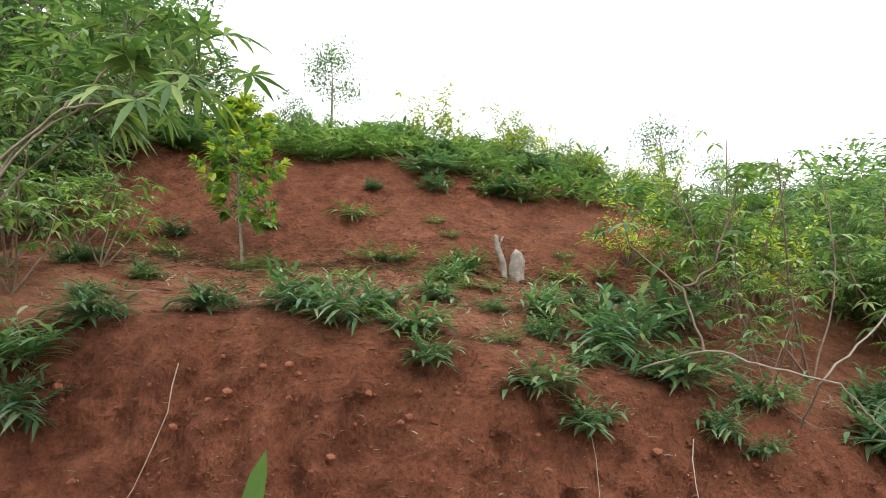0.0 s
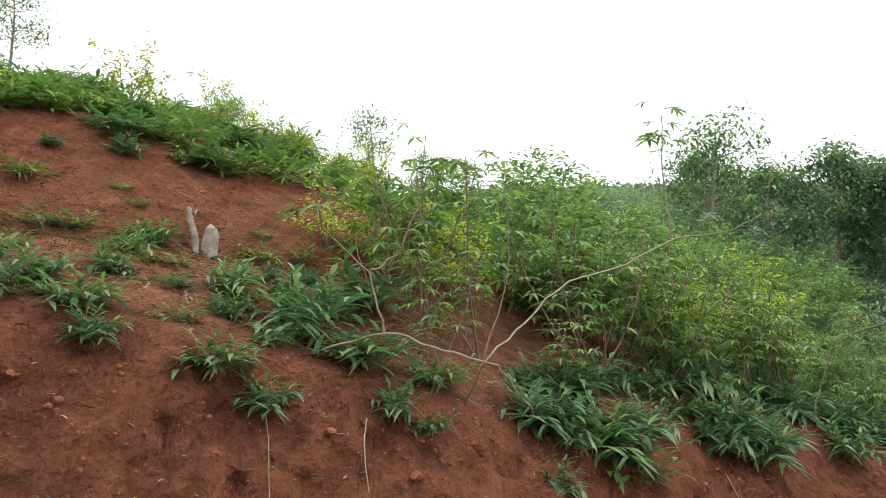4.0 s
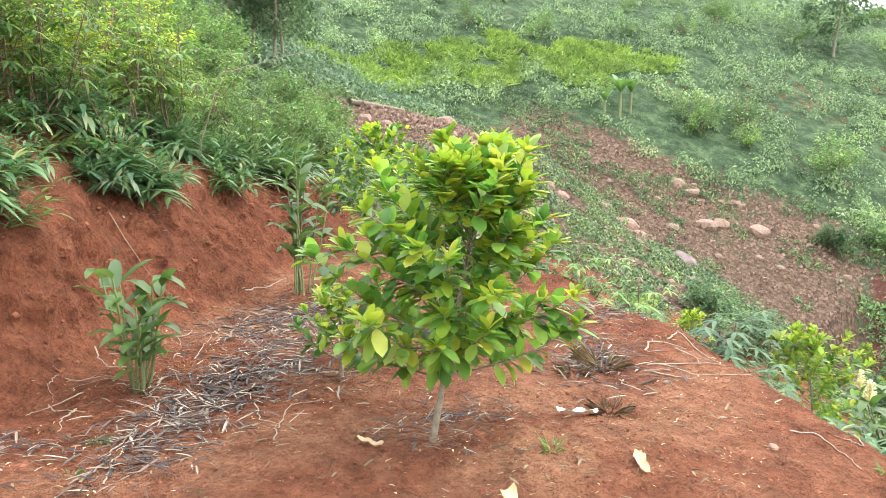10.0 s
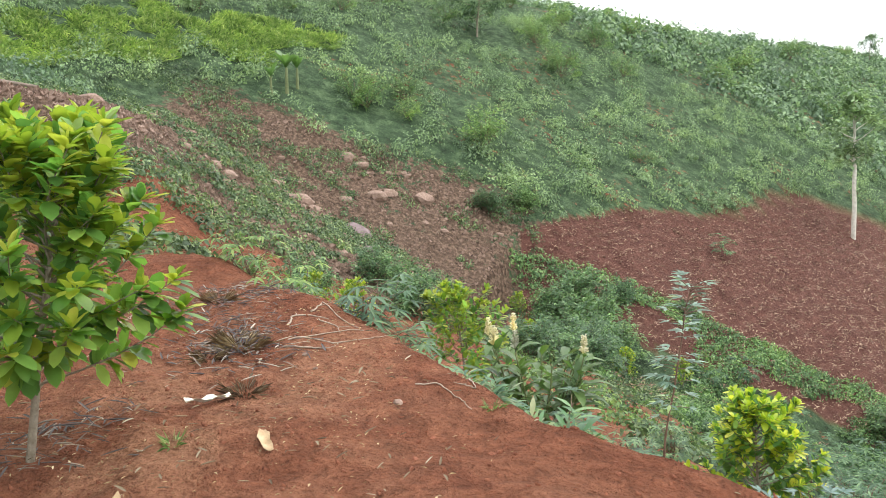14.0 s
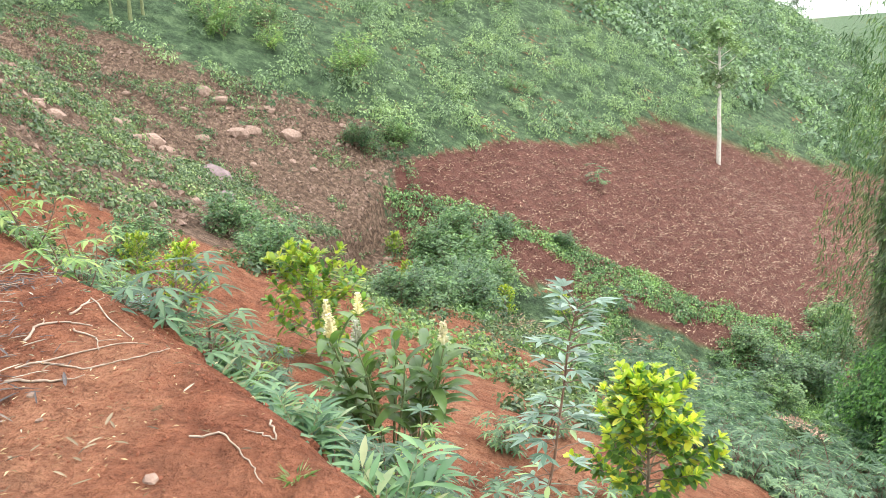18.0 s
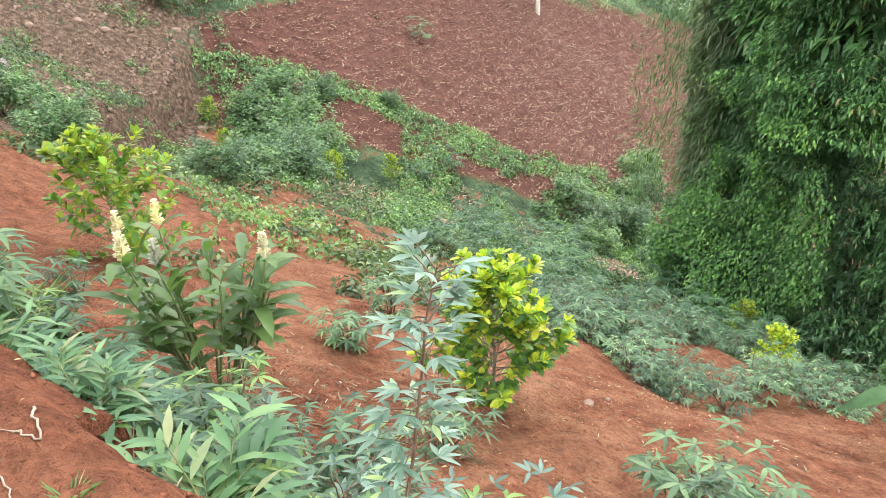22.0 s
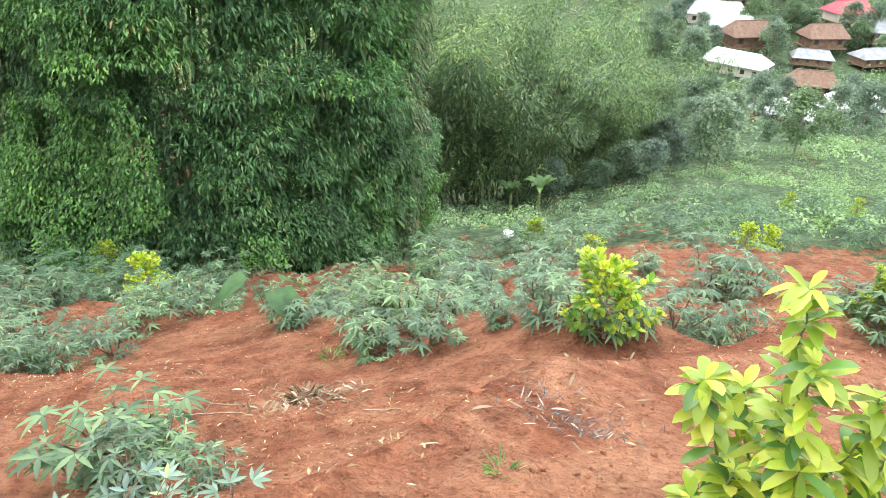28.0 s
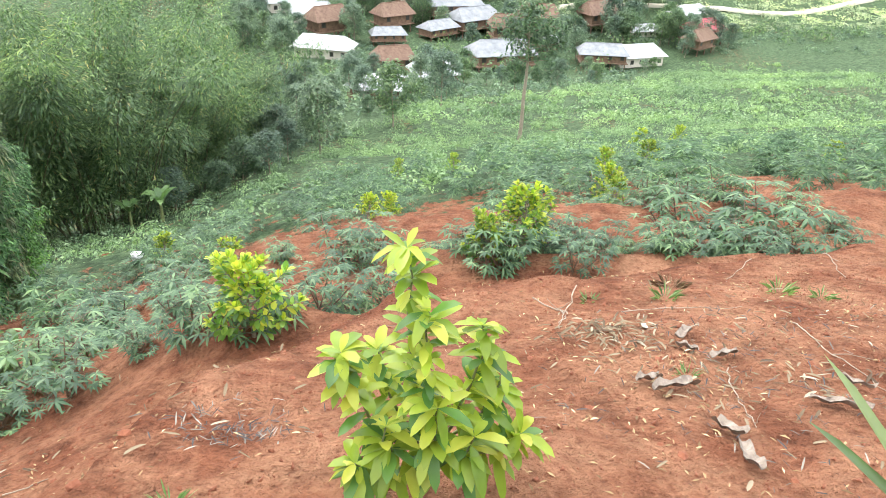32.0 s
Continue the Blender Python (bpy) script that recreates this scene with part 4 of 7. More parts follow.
near_sapling = shoot_sapling(np.random.default_rng(14), (((0.06, -0.02, 0.78), 0.3), ((0.24, 0.05, 0.55), 0.35), ((0.02, 0.08, 0.66), 0.4), ((-0.14, 0.03, 0.56), 0.3), ((-0.22, -0.04, 0.36), 0.25), ((-0.24, 0.08, 0.24), 0.3), ((0.2, 0.1, 0.22), 0.3), ((0.12, -0.1, 0.42), 0.3), ((0.0, 0.12, 0.4), 0.15), ((0.13, 0.1, 0.32), 0.15), ((-0.1, 0.12, 0.28), 0.15)), 0.084, "bright yellow-green sapling standing on the mound's edge")
near_sapling.location = (2.24, -2.3, gz(2.24, -2.3) - 0.02)
round_sapling = sapling(np.random.default_rng(15), 1.15, 0.5, 0.08, 60, 30, 0.088, 0.72, label="rounded sapling with glossy yellow-green leaves on bare red soil", split=True)
round_sapling.location = (6.8, -2.4, gz(6.8, -2.4) - 0.02)
bank_sapling = sapling(np.random.default_rng(16), 1.25, 0.56, 0.05, 42, 22, 0.105, 0.85, label="leafy yellow-green sapling below the bench edge")
bank_sapling.location = (9.7, 0.02, gz(9.7, 0.02) - 0.02)
dark_sapling = sapling(np.random.default_rng(17), 1.6, 0.66, 0.25, 34, 22, 0.12, 0.4, label="dark green bushy tree with several thin stems at the bank's end")
dark_sapling.location = (9.0, 5.3, gz(9.0, 5.3) - 0.02)

low = sapling(np.random.default_rng(21), 0.58, 0.27, 0.06, 30, 20, 0.066, 0.95, label="low yellow-green sapling among cassava on the slope")
again(low, 2.9, -4.95, 0.0, 1.0)
tall_low = sapling(np.random.default_rng(22), 1.0, 0.34, 0.1, 32, 20, 0.078, 0.95, label="upright yellow-green sapling among cassava on the slope")
again(tall_low, 9.3, -7.85, 0.0, 1.0)
for x, y, s, which in ((0.55, -6.7, 1.0, 0), (0.95, -6.45, 0.8, 0), (-2.7, -12.1, 1.0, 1), (-2.4, -11.2, 0.8, 0), (-1.3, -29, 1.0, 1), (-3.5, -28.8, 0.9, 1), (-7.2, -19.8, 1.0, 1), (-5.0, -17.6, 1.0, 1),
                       (0.4, -18, 1.0, 1), (1.2, -15.2, 0.9, 0), (6.6, -21.3, 1.2, 0), (5.6, -11.0, 0.7, 0), (12.4, -10.2, 0.9, 1), (9.9, -8.3, 0.8, 0), (10.3, 1.5, 0.9, 1), (11.2, 2.2, 0.8, 1),
                       (25.4, -7.3, 1.0, 1), (23.5, -5.0, 1.0, 1), (27.5, -1.9, 1.2, 0), (25.6, -2.2, 1.1, 0), (-14.9, -32, 1.3, 1), (-9, -24, 1.1, 1), (-11, -17, 1.0, 0), (4.2, -16.4, 1.1, 0)):
    again((low, tall_low)[which], x, y, rng.uniform(0, 6.28), s)

# ---- ginger canes ----
g1 = ginger(np.random.default_rng(31), 8, 0.72, 0.3, 0.06, label="leafy ginger canes at the foot of the red bank", group="ginger clumps", lean=0.3)
again(g1, 3.6, 3.68, 0.0, 1.0)
g2 = ginger(np.random.default_rng(32), 8, 1.45, 0.42, 0.12, label="tall thin ginger canes with browning leaves", group="ginger clumps", lean=0.08)
g2.location = (6.25, 4.45, gz(6.25, 4.45) - 0.02)
g3 = ginger(np.random.default_rng(33), 24, 1.0, 0.32, 0.1, label="dense ginger clump with cream flower spikes below the bench", flowers=6, group="ginger clumps", lean=0.3, bare=0.5)
g3.location = (6.55, -0.55, gz(6.55, -0.55) - 0.02)
again(g1, -0.48, 2.1, 1.0, 1.3)
again(g1, 1.3, 2.65, 2.0, 1.25)

# ---- tufts on the bank face and its lip ----
tufts = [tuft(np.random.default_rng(40 + k), 24, 0.25, 0.135, M_TUFT, label="dark green tuft of narrow leaves rooted in the red bank", down=0.35) for k in range(3)]
brights = [tuft(np.random.default_rng(50 + k), 16, 0.2, 0.13, M_BRIGHTTUFT, label="light green leafy tuft on the red soil", per=6) for k in range(2)]
for k, (x, y, s) in enumerate(((-1.31, 4.34, 1.0), (-0.82, 4.4, 1.1), (-0.57, 4.2, 1.0), (-0.15, 4.23, 1.0), (-0.04, 3.96, 0.75), (0.68, 5.12, 0.9), (0.52, 4.02, 1.05), (0.8, 4.0, 0.85), (1.12, 4.8, 1.6),
                               (1.42, 4.5, 1.5), (1.73, 5.6, 1.7), (1.54, 4.2, 0.7), (1.9, 4.52, 1.0), (-2.12, 3.95, 1.4), (-2.07, 3.8, 1.0), (-1.9, 4.2, 1.1), (-0.35, 4.6, 0.9), (-0.12, 7.4, 0.8), (0.63, 7.6, 1.2), (-0.71, 7.27, 0.5),
                               (2.68, 4.4, 0.8), (3.55, 5.05, 1.3), (3.6, 4.85, 1.0), (4.76, 5.35, 1.2), (2.9, 4.8, 1.3), (1.2, 5.2, 1.3))):
    again(tufts[k % 3], x, y, rng.uniform(-0.6, 0.6), s)
for k, (x, y, s) in enumerate(((0.2, 6.3, 1.2), (-0.59, 6.3, 1.0), (-0.33, 6.35, 0.9), (1.04, 6.5, 1.0), (0.0, 5.6, 0.8), (-0.8, 6.9, 1.1), (-1.2, 5.5, 0.8), (-2.2, 6.0, 0.9), (1.4, 6.6, 1.0), (0.35, 5.4, 0.7), (-1.0, 4.7, 0.8), (2.0, 7.0, 1.2))):
    again(brights[k % 2], x, y, rng.uniform(0, 6.28), s)
for k in range(46):
    x = rng.uniform(2.6, 9.5)
    foot = float(np.interp(x, STATIONS, SEC[:, 9, 0]))
    again(tufts[k % 3] if rng.random() < 0.75 else brights[k % 2], x, foot + rng.uniform(-0.12, 0.9), rng.uniform(-0.8, 0.8), rng.uniform(0.9, 1.9))
for k in range(180):  # the crest over the upper cut
    x = rng.uniform(-3.2, 4.5)
    top = float(np.interp(x, STATIONS, SEC[:, 11, 0]))
    again((tufts[:1] + brights + brights)[k % 5], x, top + (rng.uniform(-0.5, 0.7) if k < 110 else rng.uniform(0.3, 2.6)), rng.uniform(0, 6.28), rng.uniform(0.95, 1.75))
for k in range(40):
    x = rng.uniform(-3.0, 2.0)
    again((brights + tufts)[k % 5], x, rng.uniform(4.1, 7.0), rng.uniform(0, 6.28), rng.uniform(0.35, 0.8))

# ---- cassava on the upper bench ----
tall_c = [cassava(np.random.default_rng(60 + k), 1.1 + 0.2 * k, 44, 0.15, M_CASSAVA_G, label="tall green cassava with drooping palmate leaves", lean=0.3, stems=3, low=0.25) for k in range(3)]
for k in range(62):
    x = rng.uniform(1.7, 8.5)
    lip = float(np.interp(x, STATIONS, SEC[:, 9, 0]))
    again(tall_c[k % 3], x, lip + rng.uniform(0.15, 2.4), rng.uniform(0, 6.28), rng.uniform(0.55, 1.15))


def branch_cassava(rng, paths, radius, count, size, label, mat=M_CASSAVA_G, wood_mat=None):
    """A cassava whose stems follow the given ways, with leaves towards their ends."""
    ob = thing("cassava_shrub", label, "plant", group="cassava plants")
    for pts in paths:
        pts = np.array(pts, float)
        t = np.linspace(0, 1, 4 * len(pts))
        path = np.stack([np.interp(t, np.linspace(0, 1, len(pts)), pts[:, k]) for k in range(3)], 1) + rng.normal(0, 0.006, (len(t), 3))
        part("stem", tube(Geo(), path, [radius, radius * 0.5], 7), wood_mat or M_PALEBARK, ob, "pale bare stem")
        if not count:
            continue
        leaf, stalks = Geo(), Geo()
        pl, dl = along_path(path, rng.uniform(0.45, 1.0, count) ** 0.6)
        for k in range(count):
            w = unit(around(rng, dl[k], 1, 65)[0] + [0, 0, 0.15])
            end = pl[k] + w * size * rng.uniform(0.7, 1.5)
            tube(stalks, np.array([pl[k], (pl[k] + end) / 2 + [0, 0, 0.02], end]), [0.0022, 0.0013], 3)
            palms(rng, leaf, end, unit(w + [0, 0, -0.6]), size * rng.uniform(0.8, 1.2), rng.integers(5, 8), rng.uniform(0.2, 0.5), 0.2)
        part("leaf_stalk", stalks, M_STEM, ob)
        part("foliage", leaf, mat, ob)
    return ob


r_ = np.random.default_rng(66)
branch_cassava(r_, [[(-2.5, 3.6, 1.0), (-2.1, 3.0, 1.9), (-1.71, 2.82, 2.37), (-1.47, 2.78, 2.55), (-1.27, 2.75, 2.58), (-0.85, 2.7, 2.7)], [(-1.47, 2.78, 2.55), (-1.36, 2.79, 2.66), (-1.2, 2.8, 2.95)],
                    [(-2.1, 3.0, 1.9), (-1.9, 3.3, 2.6), (-1.75, 3.3, 3.1)], [(-2.1, 3.1, 1.9), (-2.0, 3.5, 2.5), (-1.5, 3.5, 2.95)], [(-2.4, 3.5, 1.6), (-2.2, 3.4, 2.4), (-2.0, 3.2, 2.75)], [(-2.1, 3.0, 1.9), (-1.8, 3.1, 2.5), (-1.35, 3.1, 2.85)]], 0.008, 30, 0.15, "overhanging cassava with pale stems and long-fingered leaves on the bank")
branch_cassava(r_, [[(1.55, 4.5, 1.62), (1.09, 4.37, 1.69), (1.47, 4.22, 1.8), (1.7, 3.99, 1.72), (1.92, 3.69, 1.63), (2.08, 3.73, 1.49), (2.23, 3.85, 1.38)]], 0.008, 0, 0.16, "fallen pale cassava stem hanging over the bank")
branch_cassava(r_, [[(2.0, 4.3, 1.4), (1.94, 3.9, 1.65), (2.26, 4.07, 1.88), (2.75, 4.33, 2.22), (3.36, 4.64, 2.39), (3.88, 4.7, 2.67), (4.31, 4.59, 2.75), (4.56, 4.45, 2.9), (4.54, 4.35, 3.24)],
                    [(3.88, 4.7, 2.67), (3.76, 4.66, 3.1), (3.72, 4.61, 3.63)]], 0.007, 13, 0.14, "long leaning cassava with pale forked stems over the bank")
branch_cassava(r_, [[(1.47, 4.22, 1.8), (1.4, 4.36, 2.16), (1.12, 4.48, 2.43), (1.04, 4.44, 2.66)], [(1.4, 4.36, 2.16), (1.59, 4.39, 2.31), (1.77, 4.42, 2.82)]], 0.008, 14, 0.14, "forked cassava shrub on the lip of the red bank", wood_mat=M_REDSTEM)
branch_cassava(r_, [[(6.2, 5.6, 1.3), (6.23, 5.36, 2.06), (6.66, 5.14, 2.22), (7.12, 4.84, 2.38)]], 0.006, 0, 0.14, "bare pale branch leaning out of the bushes")
low_left = cassava(np.random.default_rng(67), 0.8, 40, 0.15, M_CASSAVA_G, label="bright green cassava at the bank's edge", lean=0.4, stems=4, low=0.2)
for x, y, s in ((-2.6, 4.6, 1.0), (-3.0, 5.2, 1.1), (-2.4, 5.3, 0.8), (-3.4, 4.5, 1.0), (-2.9, 6.0, 1.0)):
    again(low_left, x, y, rng.uniform(0, 6.28), s)

# ---- bushes: upper bench, crest, bank's far end ----
dark_b = [bush(np.random.default_rng(70 + k), 1.3, 0.8, 1500, 0.1, M_SHRUB, label="dense dark green bush on the hillside") for k in range(3)]
yellow_b = [bush(np.random.default_rng(75 + k), 1.2, 0.6, 700, 0.09, M_YOUNG, label="yellow-green bush among the cassava", width=0.4) for k in range(2)]
deep_b = bush(np.random.default_rng(78), 1.6, 1.0, 1800, 0.12, M_SHRUB, label="deep green thicket on the slope")
for k in range(26):
    y = rng.uniform(6.2, 10.5)
    again((dark_b + [deep_b])[k % 4], -0.46 * y - rng.uniform(0.1, 4.0), y, rng.uniform(0, 6.28), rng.uniform(0.6, 1.25))
for x, y, s in ((2.3, 6.6, 0.8), (1.7, 6.9, 0.7), (5.2, 6.6, 0.8), (6.3, 7.0, 1.0), (7.2, 7.6, 1.1), (8.2, 8.2, 1.0), (9.2, 9.3, 1.1), (10.2, 10.6, 1.2), (3.0, 6.9, 1.0), (4.4, 7.4, 0.9), (5.8, 7.2, 1.0), (6.5, 7.8, 0.8), (-0.2, 9.0, 0.8), (0.8, 9.3, 0.7), (2.6, 8.9, 0.8)):
    again(yellow_b[int(s * 10) % 2], x, y, rng.uniform(0, 6.28), s)
for k in range(60):
    x = rng.uniform(4.0, 14.0)
    lip = float(np.interp(x, STATIONS, SEC[:, 9, 0]))
    again((dark_b + [deep_b])[k % 4], x, lip + rng.uniform(1.2, 6.5), rng.uniform(0, 6.28), rng.uniform(0.6, 1.3))
for k in range(20):
    x = rng.uniform(7.0, 14.0)
    lip = float(np.interp(x, STATIONS, SEC[:, 9, 0]))
    again(dark_b[k % 3], x, lip + rng.uniform(-0.1, 1.2), rng.uniform(0, 6.28), rng.uniform(0.4, 0.8))

for x, y, s in ((-3.6, 6.5, 1.0), (-3.4, 7.1, 1.1), (-3.8, 7.6, 1.3), (-4.2, 6.9, 1.4), (-3.3, 8.1, 1.1), (-4.6, 7.8, 1.5), (-2.9, 8.6, 0.9), (-3.9, 8.6, 1.4), (-4.4, 6.2, 1.2), (-3.8, 5.9, 0.9), (-4.9, 7.0, 1.6), (-4.3, 9.2, 1.6), (-5.4, 8.4, 1.8)):
    again((dark_b + [deep_b])[int(s * 10) % 4], x, y, rng.uniform(0, 6.28), s)
for k in range(30):  # low bushes along the crest over the upper cut
    x = rng.uniform(-2.6, 4.5)
    top = float(np.interp(x, STATIONS, SEC[:, 11, 0]))
    again((dark_b + yellow_b)[k % 5], x, top + rng.uniform(0.1, 2.2), rng.uniform(0, 6.28), rng.uniform(0.22, 0.5))

# ---- trees on the skyline of the near hill ----
airy = tree(np.random.default_rng(80), 5.5, 1.9, 2200, 0.16, M_SHRUB, label="thin airy tree against the white sky", clear=0.45, clumps=26)
again(airy, 12.0, 13.6, 0.0, 0.75)
dark_t = tree(np.random.default_rng(81), 6.5, 2.3, 5200, 0.22, M_FAR, label="dark rounded tree on the hill", clear=0.25, clumps=34)
again(dark_t, 16.8, 14.2, 0.0, 0.7)
for x, y, s in ((18.2, 14.6, 0.66), (15.0, 14.5, 0.55), (19.6, 14.6, 0.6), (13.5, 15, 0.55), (17.6, 13.4, 0.6)):
    again(dark_t, x, y, rng.uniform(0, 6.28), s)
for x, y, s in ((-2.0, 12.6, 0.34), (3.2, 10.6, 0.26), (4.2, 11.2, 0.24), (8, 13, 0.3), (-3.6, 8.6, 0.5), (-5, 9, 0.6), (-4.4, 7.2, 0.5)):
    again(airy, x, y, rng.uniform(0, 6.28), s)

# ---- cassava and saplings below the bench edge and down the slope ----
small_c = [cassava(np.random.default_rng(90 + k), 0.3 + 0.08 * k, 60, 0.11, M_CASSAVA, label="grey-green cassava with palmate leaves on red soil", lean=0.6, stems=6, low=0.12) for k in range(3)]
far_c = [cassava(np.random.default_rng(190 + k), 0.42 + 0.1 * k, 40, 0.14, M_CASSAVA, label="grey-green bushy cassava in a planted row on the slope", lean=0.5, stems=4, low=0.1, fine=False) for k in range(3)]
tall_grey = cassava(np.random.default_rng(97), 0.86 - gz(3.95, -0.82), 60, 0.066, M_CASSAVA_B, label="tall single cassava with pale broad-fingered leaves", lean=0.03, low=0.14, width=0.27, span=62, fingers=(3, 6), stalk_length=(0.5, 1.3), sag=0.3, stem_r=0.0055)
tall_grey.location = (3.95, -0.82, gz(3.95, -0.82) - 0.02)
broad_c = [cassava(np.random.default_rng(290 + k), 0.48 + 0.11 * k, 60, 0.088, M_CASSAVA_B, label="leafy cassava with pale broad-fingered leaves below the bench", lean=0.5, stems=4, low=0.15, width=0.27, span=75, fingers=(3, 6), stalk_length=(0.6, 1.3), sag=0.25, stem_r=0.006) for k in range(3)]
for k, (x, y, s) in enumerate(((4.1, -1.25, 0.95), (4.35, -1.5, 1.0), (3.95, -1.5, 0.85), (4.6, -1.2, 1.0), (4.15, -1.85, 0.9), (3.75, -1.9, 0.8), (4.45, -1.85, 0.8), (3.7, -1.55, 0.7), (4.75, -0.85, 0.9), (4.5, -0.9, 0.8), (5.0, -0.6, 0.9))):
    again(broad_c[k % 3], x, y, rng.uniform(0, 6.28), s)
for k, (x, y, s) in enumerate(((4.95, -1.05, 0.9), (5.2, -0.95, 1.0), (5.1, -0.4, 1.2), (5.2, -3.1, 1.45), (5.6, -0.45, 1.0), (6.0, -0.1, 0.9), (5.75, -0.75, 0.8), (6.6, 0.35, 1.0),
                               (7.2, 0.9, 0.9), (7.9, 1.2, 1.0), (8.6, 1.7, 1.1), (9.4, 2.2, 1.2), (7.6, -0.2, 0.9), (8.3, 0.3, 0.8), (5.9, -1.7, 0.8), (7.9, -1.6, 1.0), (8.7, -2.2, 1.0), (9.4, -3.2, 1.2), (10.3, -4.2, 1.3),
                               (9.0, -4.6, 1.1), (10.8, -5.6, 1.4), (4.89, -2.75, 0.85), (4.5, -2.95, 0.6), (5.0, -3.1, 0.7), (4.86, -5.45, 1.1), (4.6, -5.7, 1.2), (4.3, -6.1, 1.1), (4.05, -6.6, 1.0), (5.0, -6.1, 1.0), (3.05, -4.95, 0.85), (2.75, -5.1, 0.8), (3.3, -5.2, 0.9), (2.45, -5.5, 0.85), (2.2, -5.75, 0.9), (1.9, -5.9, 0.8), (0.74, -6.6, 0.95), (1.1, -6.7, 0.9), (0.3, -6.9, 1.2), (5.7, -6.65, 1.1), (5.9, -6.0, 1.0), (4.7, -5.2, 0.9), (4.2, -5.2, 0.9), (5.3, -6.9, 1.2), (4.6, -7.4, 1.1), (3.6, -6.9, 0.9), (-1.76, -7.1, 1.7), (-1.4, -7.3, 1.5), (-2.2, -7.0, 1.6), (-1.7, -6.8, 1.4), (0.0, -7.6, 1.1), (1.9, -7.2, 0.9))):
    again(small_c[k % 3], x, y, rng.uniform(0, 6.28), s)
for k in range(64):  # the thick fringe below the bench's edge
    x = rng.uniform(4.2, 9.0)
    edge = float(np.interp(x, STATIONS, SEC[:, 6, 0]))
    again((small_c[0], tufts[0], tufts[1], low_left, broad_c[2], brights[0])[k % 6], x, edge - rng.uniform(0.15, 0.85), rng.uniform(0, 6.28), rng.uniform(1.0, 1.6) * (0.55 if k % 6 in (3, 4) else 1.0))


def beyond_lip(x):
    """Where the bare mound ends and the planted slope begins."""
    return np.interp(x, [-2, 0, 2.5, 6.5, 8, 10], [-6.3, -6.0, -5.0, -5.1, -4.2, -3.0])


for k in range(150):
    x = rng.uniform(-3.5, 10.5)
    y = beyond_lip(x) - 0.25 - 4.5 * rng.random() ** 1.3
    if rough(np.array([x]), np.array([y]), 1.3, 33)[0] > -0.12:
        again(small_c[k % 3], x, y, rng.uniform(0, 6.28), rng.uniform(0.55, 1.1))


def on_terrace(x, y):
    return not (math.hypot(x - 7.4, y + 21.4) < 1.3 or y > -4.6 + 0.4 * abs(x) * (x < 3) or (x > 8 and y < -12) or rough(np.array([x]), np.array([y]), 2.2, 31)[0] < (0.0 if math.hypot(x - 2.6, y + 0.7) < 14 else -0.12) or math.hypot(x - 2.27, y + 2.25) < 2.3)


count = 0
while count < 105:
    r, a = rng.uniform(6.6, 13), rng.uniform(-1.2, 1.25)
    x, y = 2.6 + r * math.sin(a), -0.7 - r * math.cos(a)
    if on_terrace(x, y):
        again((small_c if r < 8 else far_c)[count % 3], x, y, rng.uniform(0, 6.28), rng.uniform(0.55, 1.05) * (0.8 if r < 8 else 1.2))
        count += 1


def joined(name, label, things, spots, mat, category):
    """Many far plants in one mesh, from the foliage of the given ones."""
    g = Geo()
    shapes = []
    for ob in things:
        me = next(c for c in ob.children if c.name.startswith("foliage")).data
        v = np.empty(len(me.vertices) * 3, np.float32)
        me.vertices.foreach_get("co", v)
        f = np.empty(len(me.loops), np.int32)
        me.loops.foreach_get("vertex_index", f)
        shapes.append((v.reshape(-1, 3).astype(float), f.reshape(-1, 3)))
    for k, (x, y, turn, size) in enumerate(spots):
        v, f = shapes[k % len(shapes)]
        c, s = math.cos(turn) * size, math.sin(turn) * size
        g.add(v @ np.array([[c, s, 0], [-s, c, 0], [0, 0, size]]) + [x, y, gz(x, y)], f)
    return tagged(part(name, g, mat), label, category, kind="stuff")


spots = []
while len(spots) < 330:
    r, a = 12 + 24 * rng.random(), rng.uniform(-1.25, 1.25)
    x, y = 2.6 + r * math.sin(a), -0.7 - r * math.cos(a)
    if on_terrace(x, y):
        spots.append((x, y, rng.uniform(0, 6.28), rng.uniform(0.9, 1.7)))
joined("cassava_rows", "grey-green cassava crop covering the lower slope", far_c, spots, M_CASSAVA, "cassava")
taro = thing("taro_plant", "single taro with broad green leaves over a dark tuft", "plant", (6.2, -6.1, gz(6.2, -6.1)))
for phi, up, ln in ((0.6, 0.55, 0.45), (2.6, 0.5, 0.4), (4.4, 0.42, 0.34)):
    end = np.array([0.18 * math.cos(phi), 0.18 * math.sin(phi), up])
    stalk = part("stalk", tube(Geo(), np.array([[0, 0, 0], end * [0.4, 0.4, 0.6], end]), [0.012, 0.006], 5), M_STEM, taro)
    part("leaf", leaves(Geo(), end[None], np.array([[math.cos(phi), math.sin(phi), -0.5]]), ln, ln * 0.75, "heart", 0.3, 0.2), M_VINE, stalk)

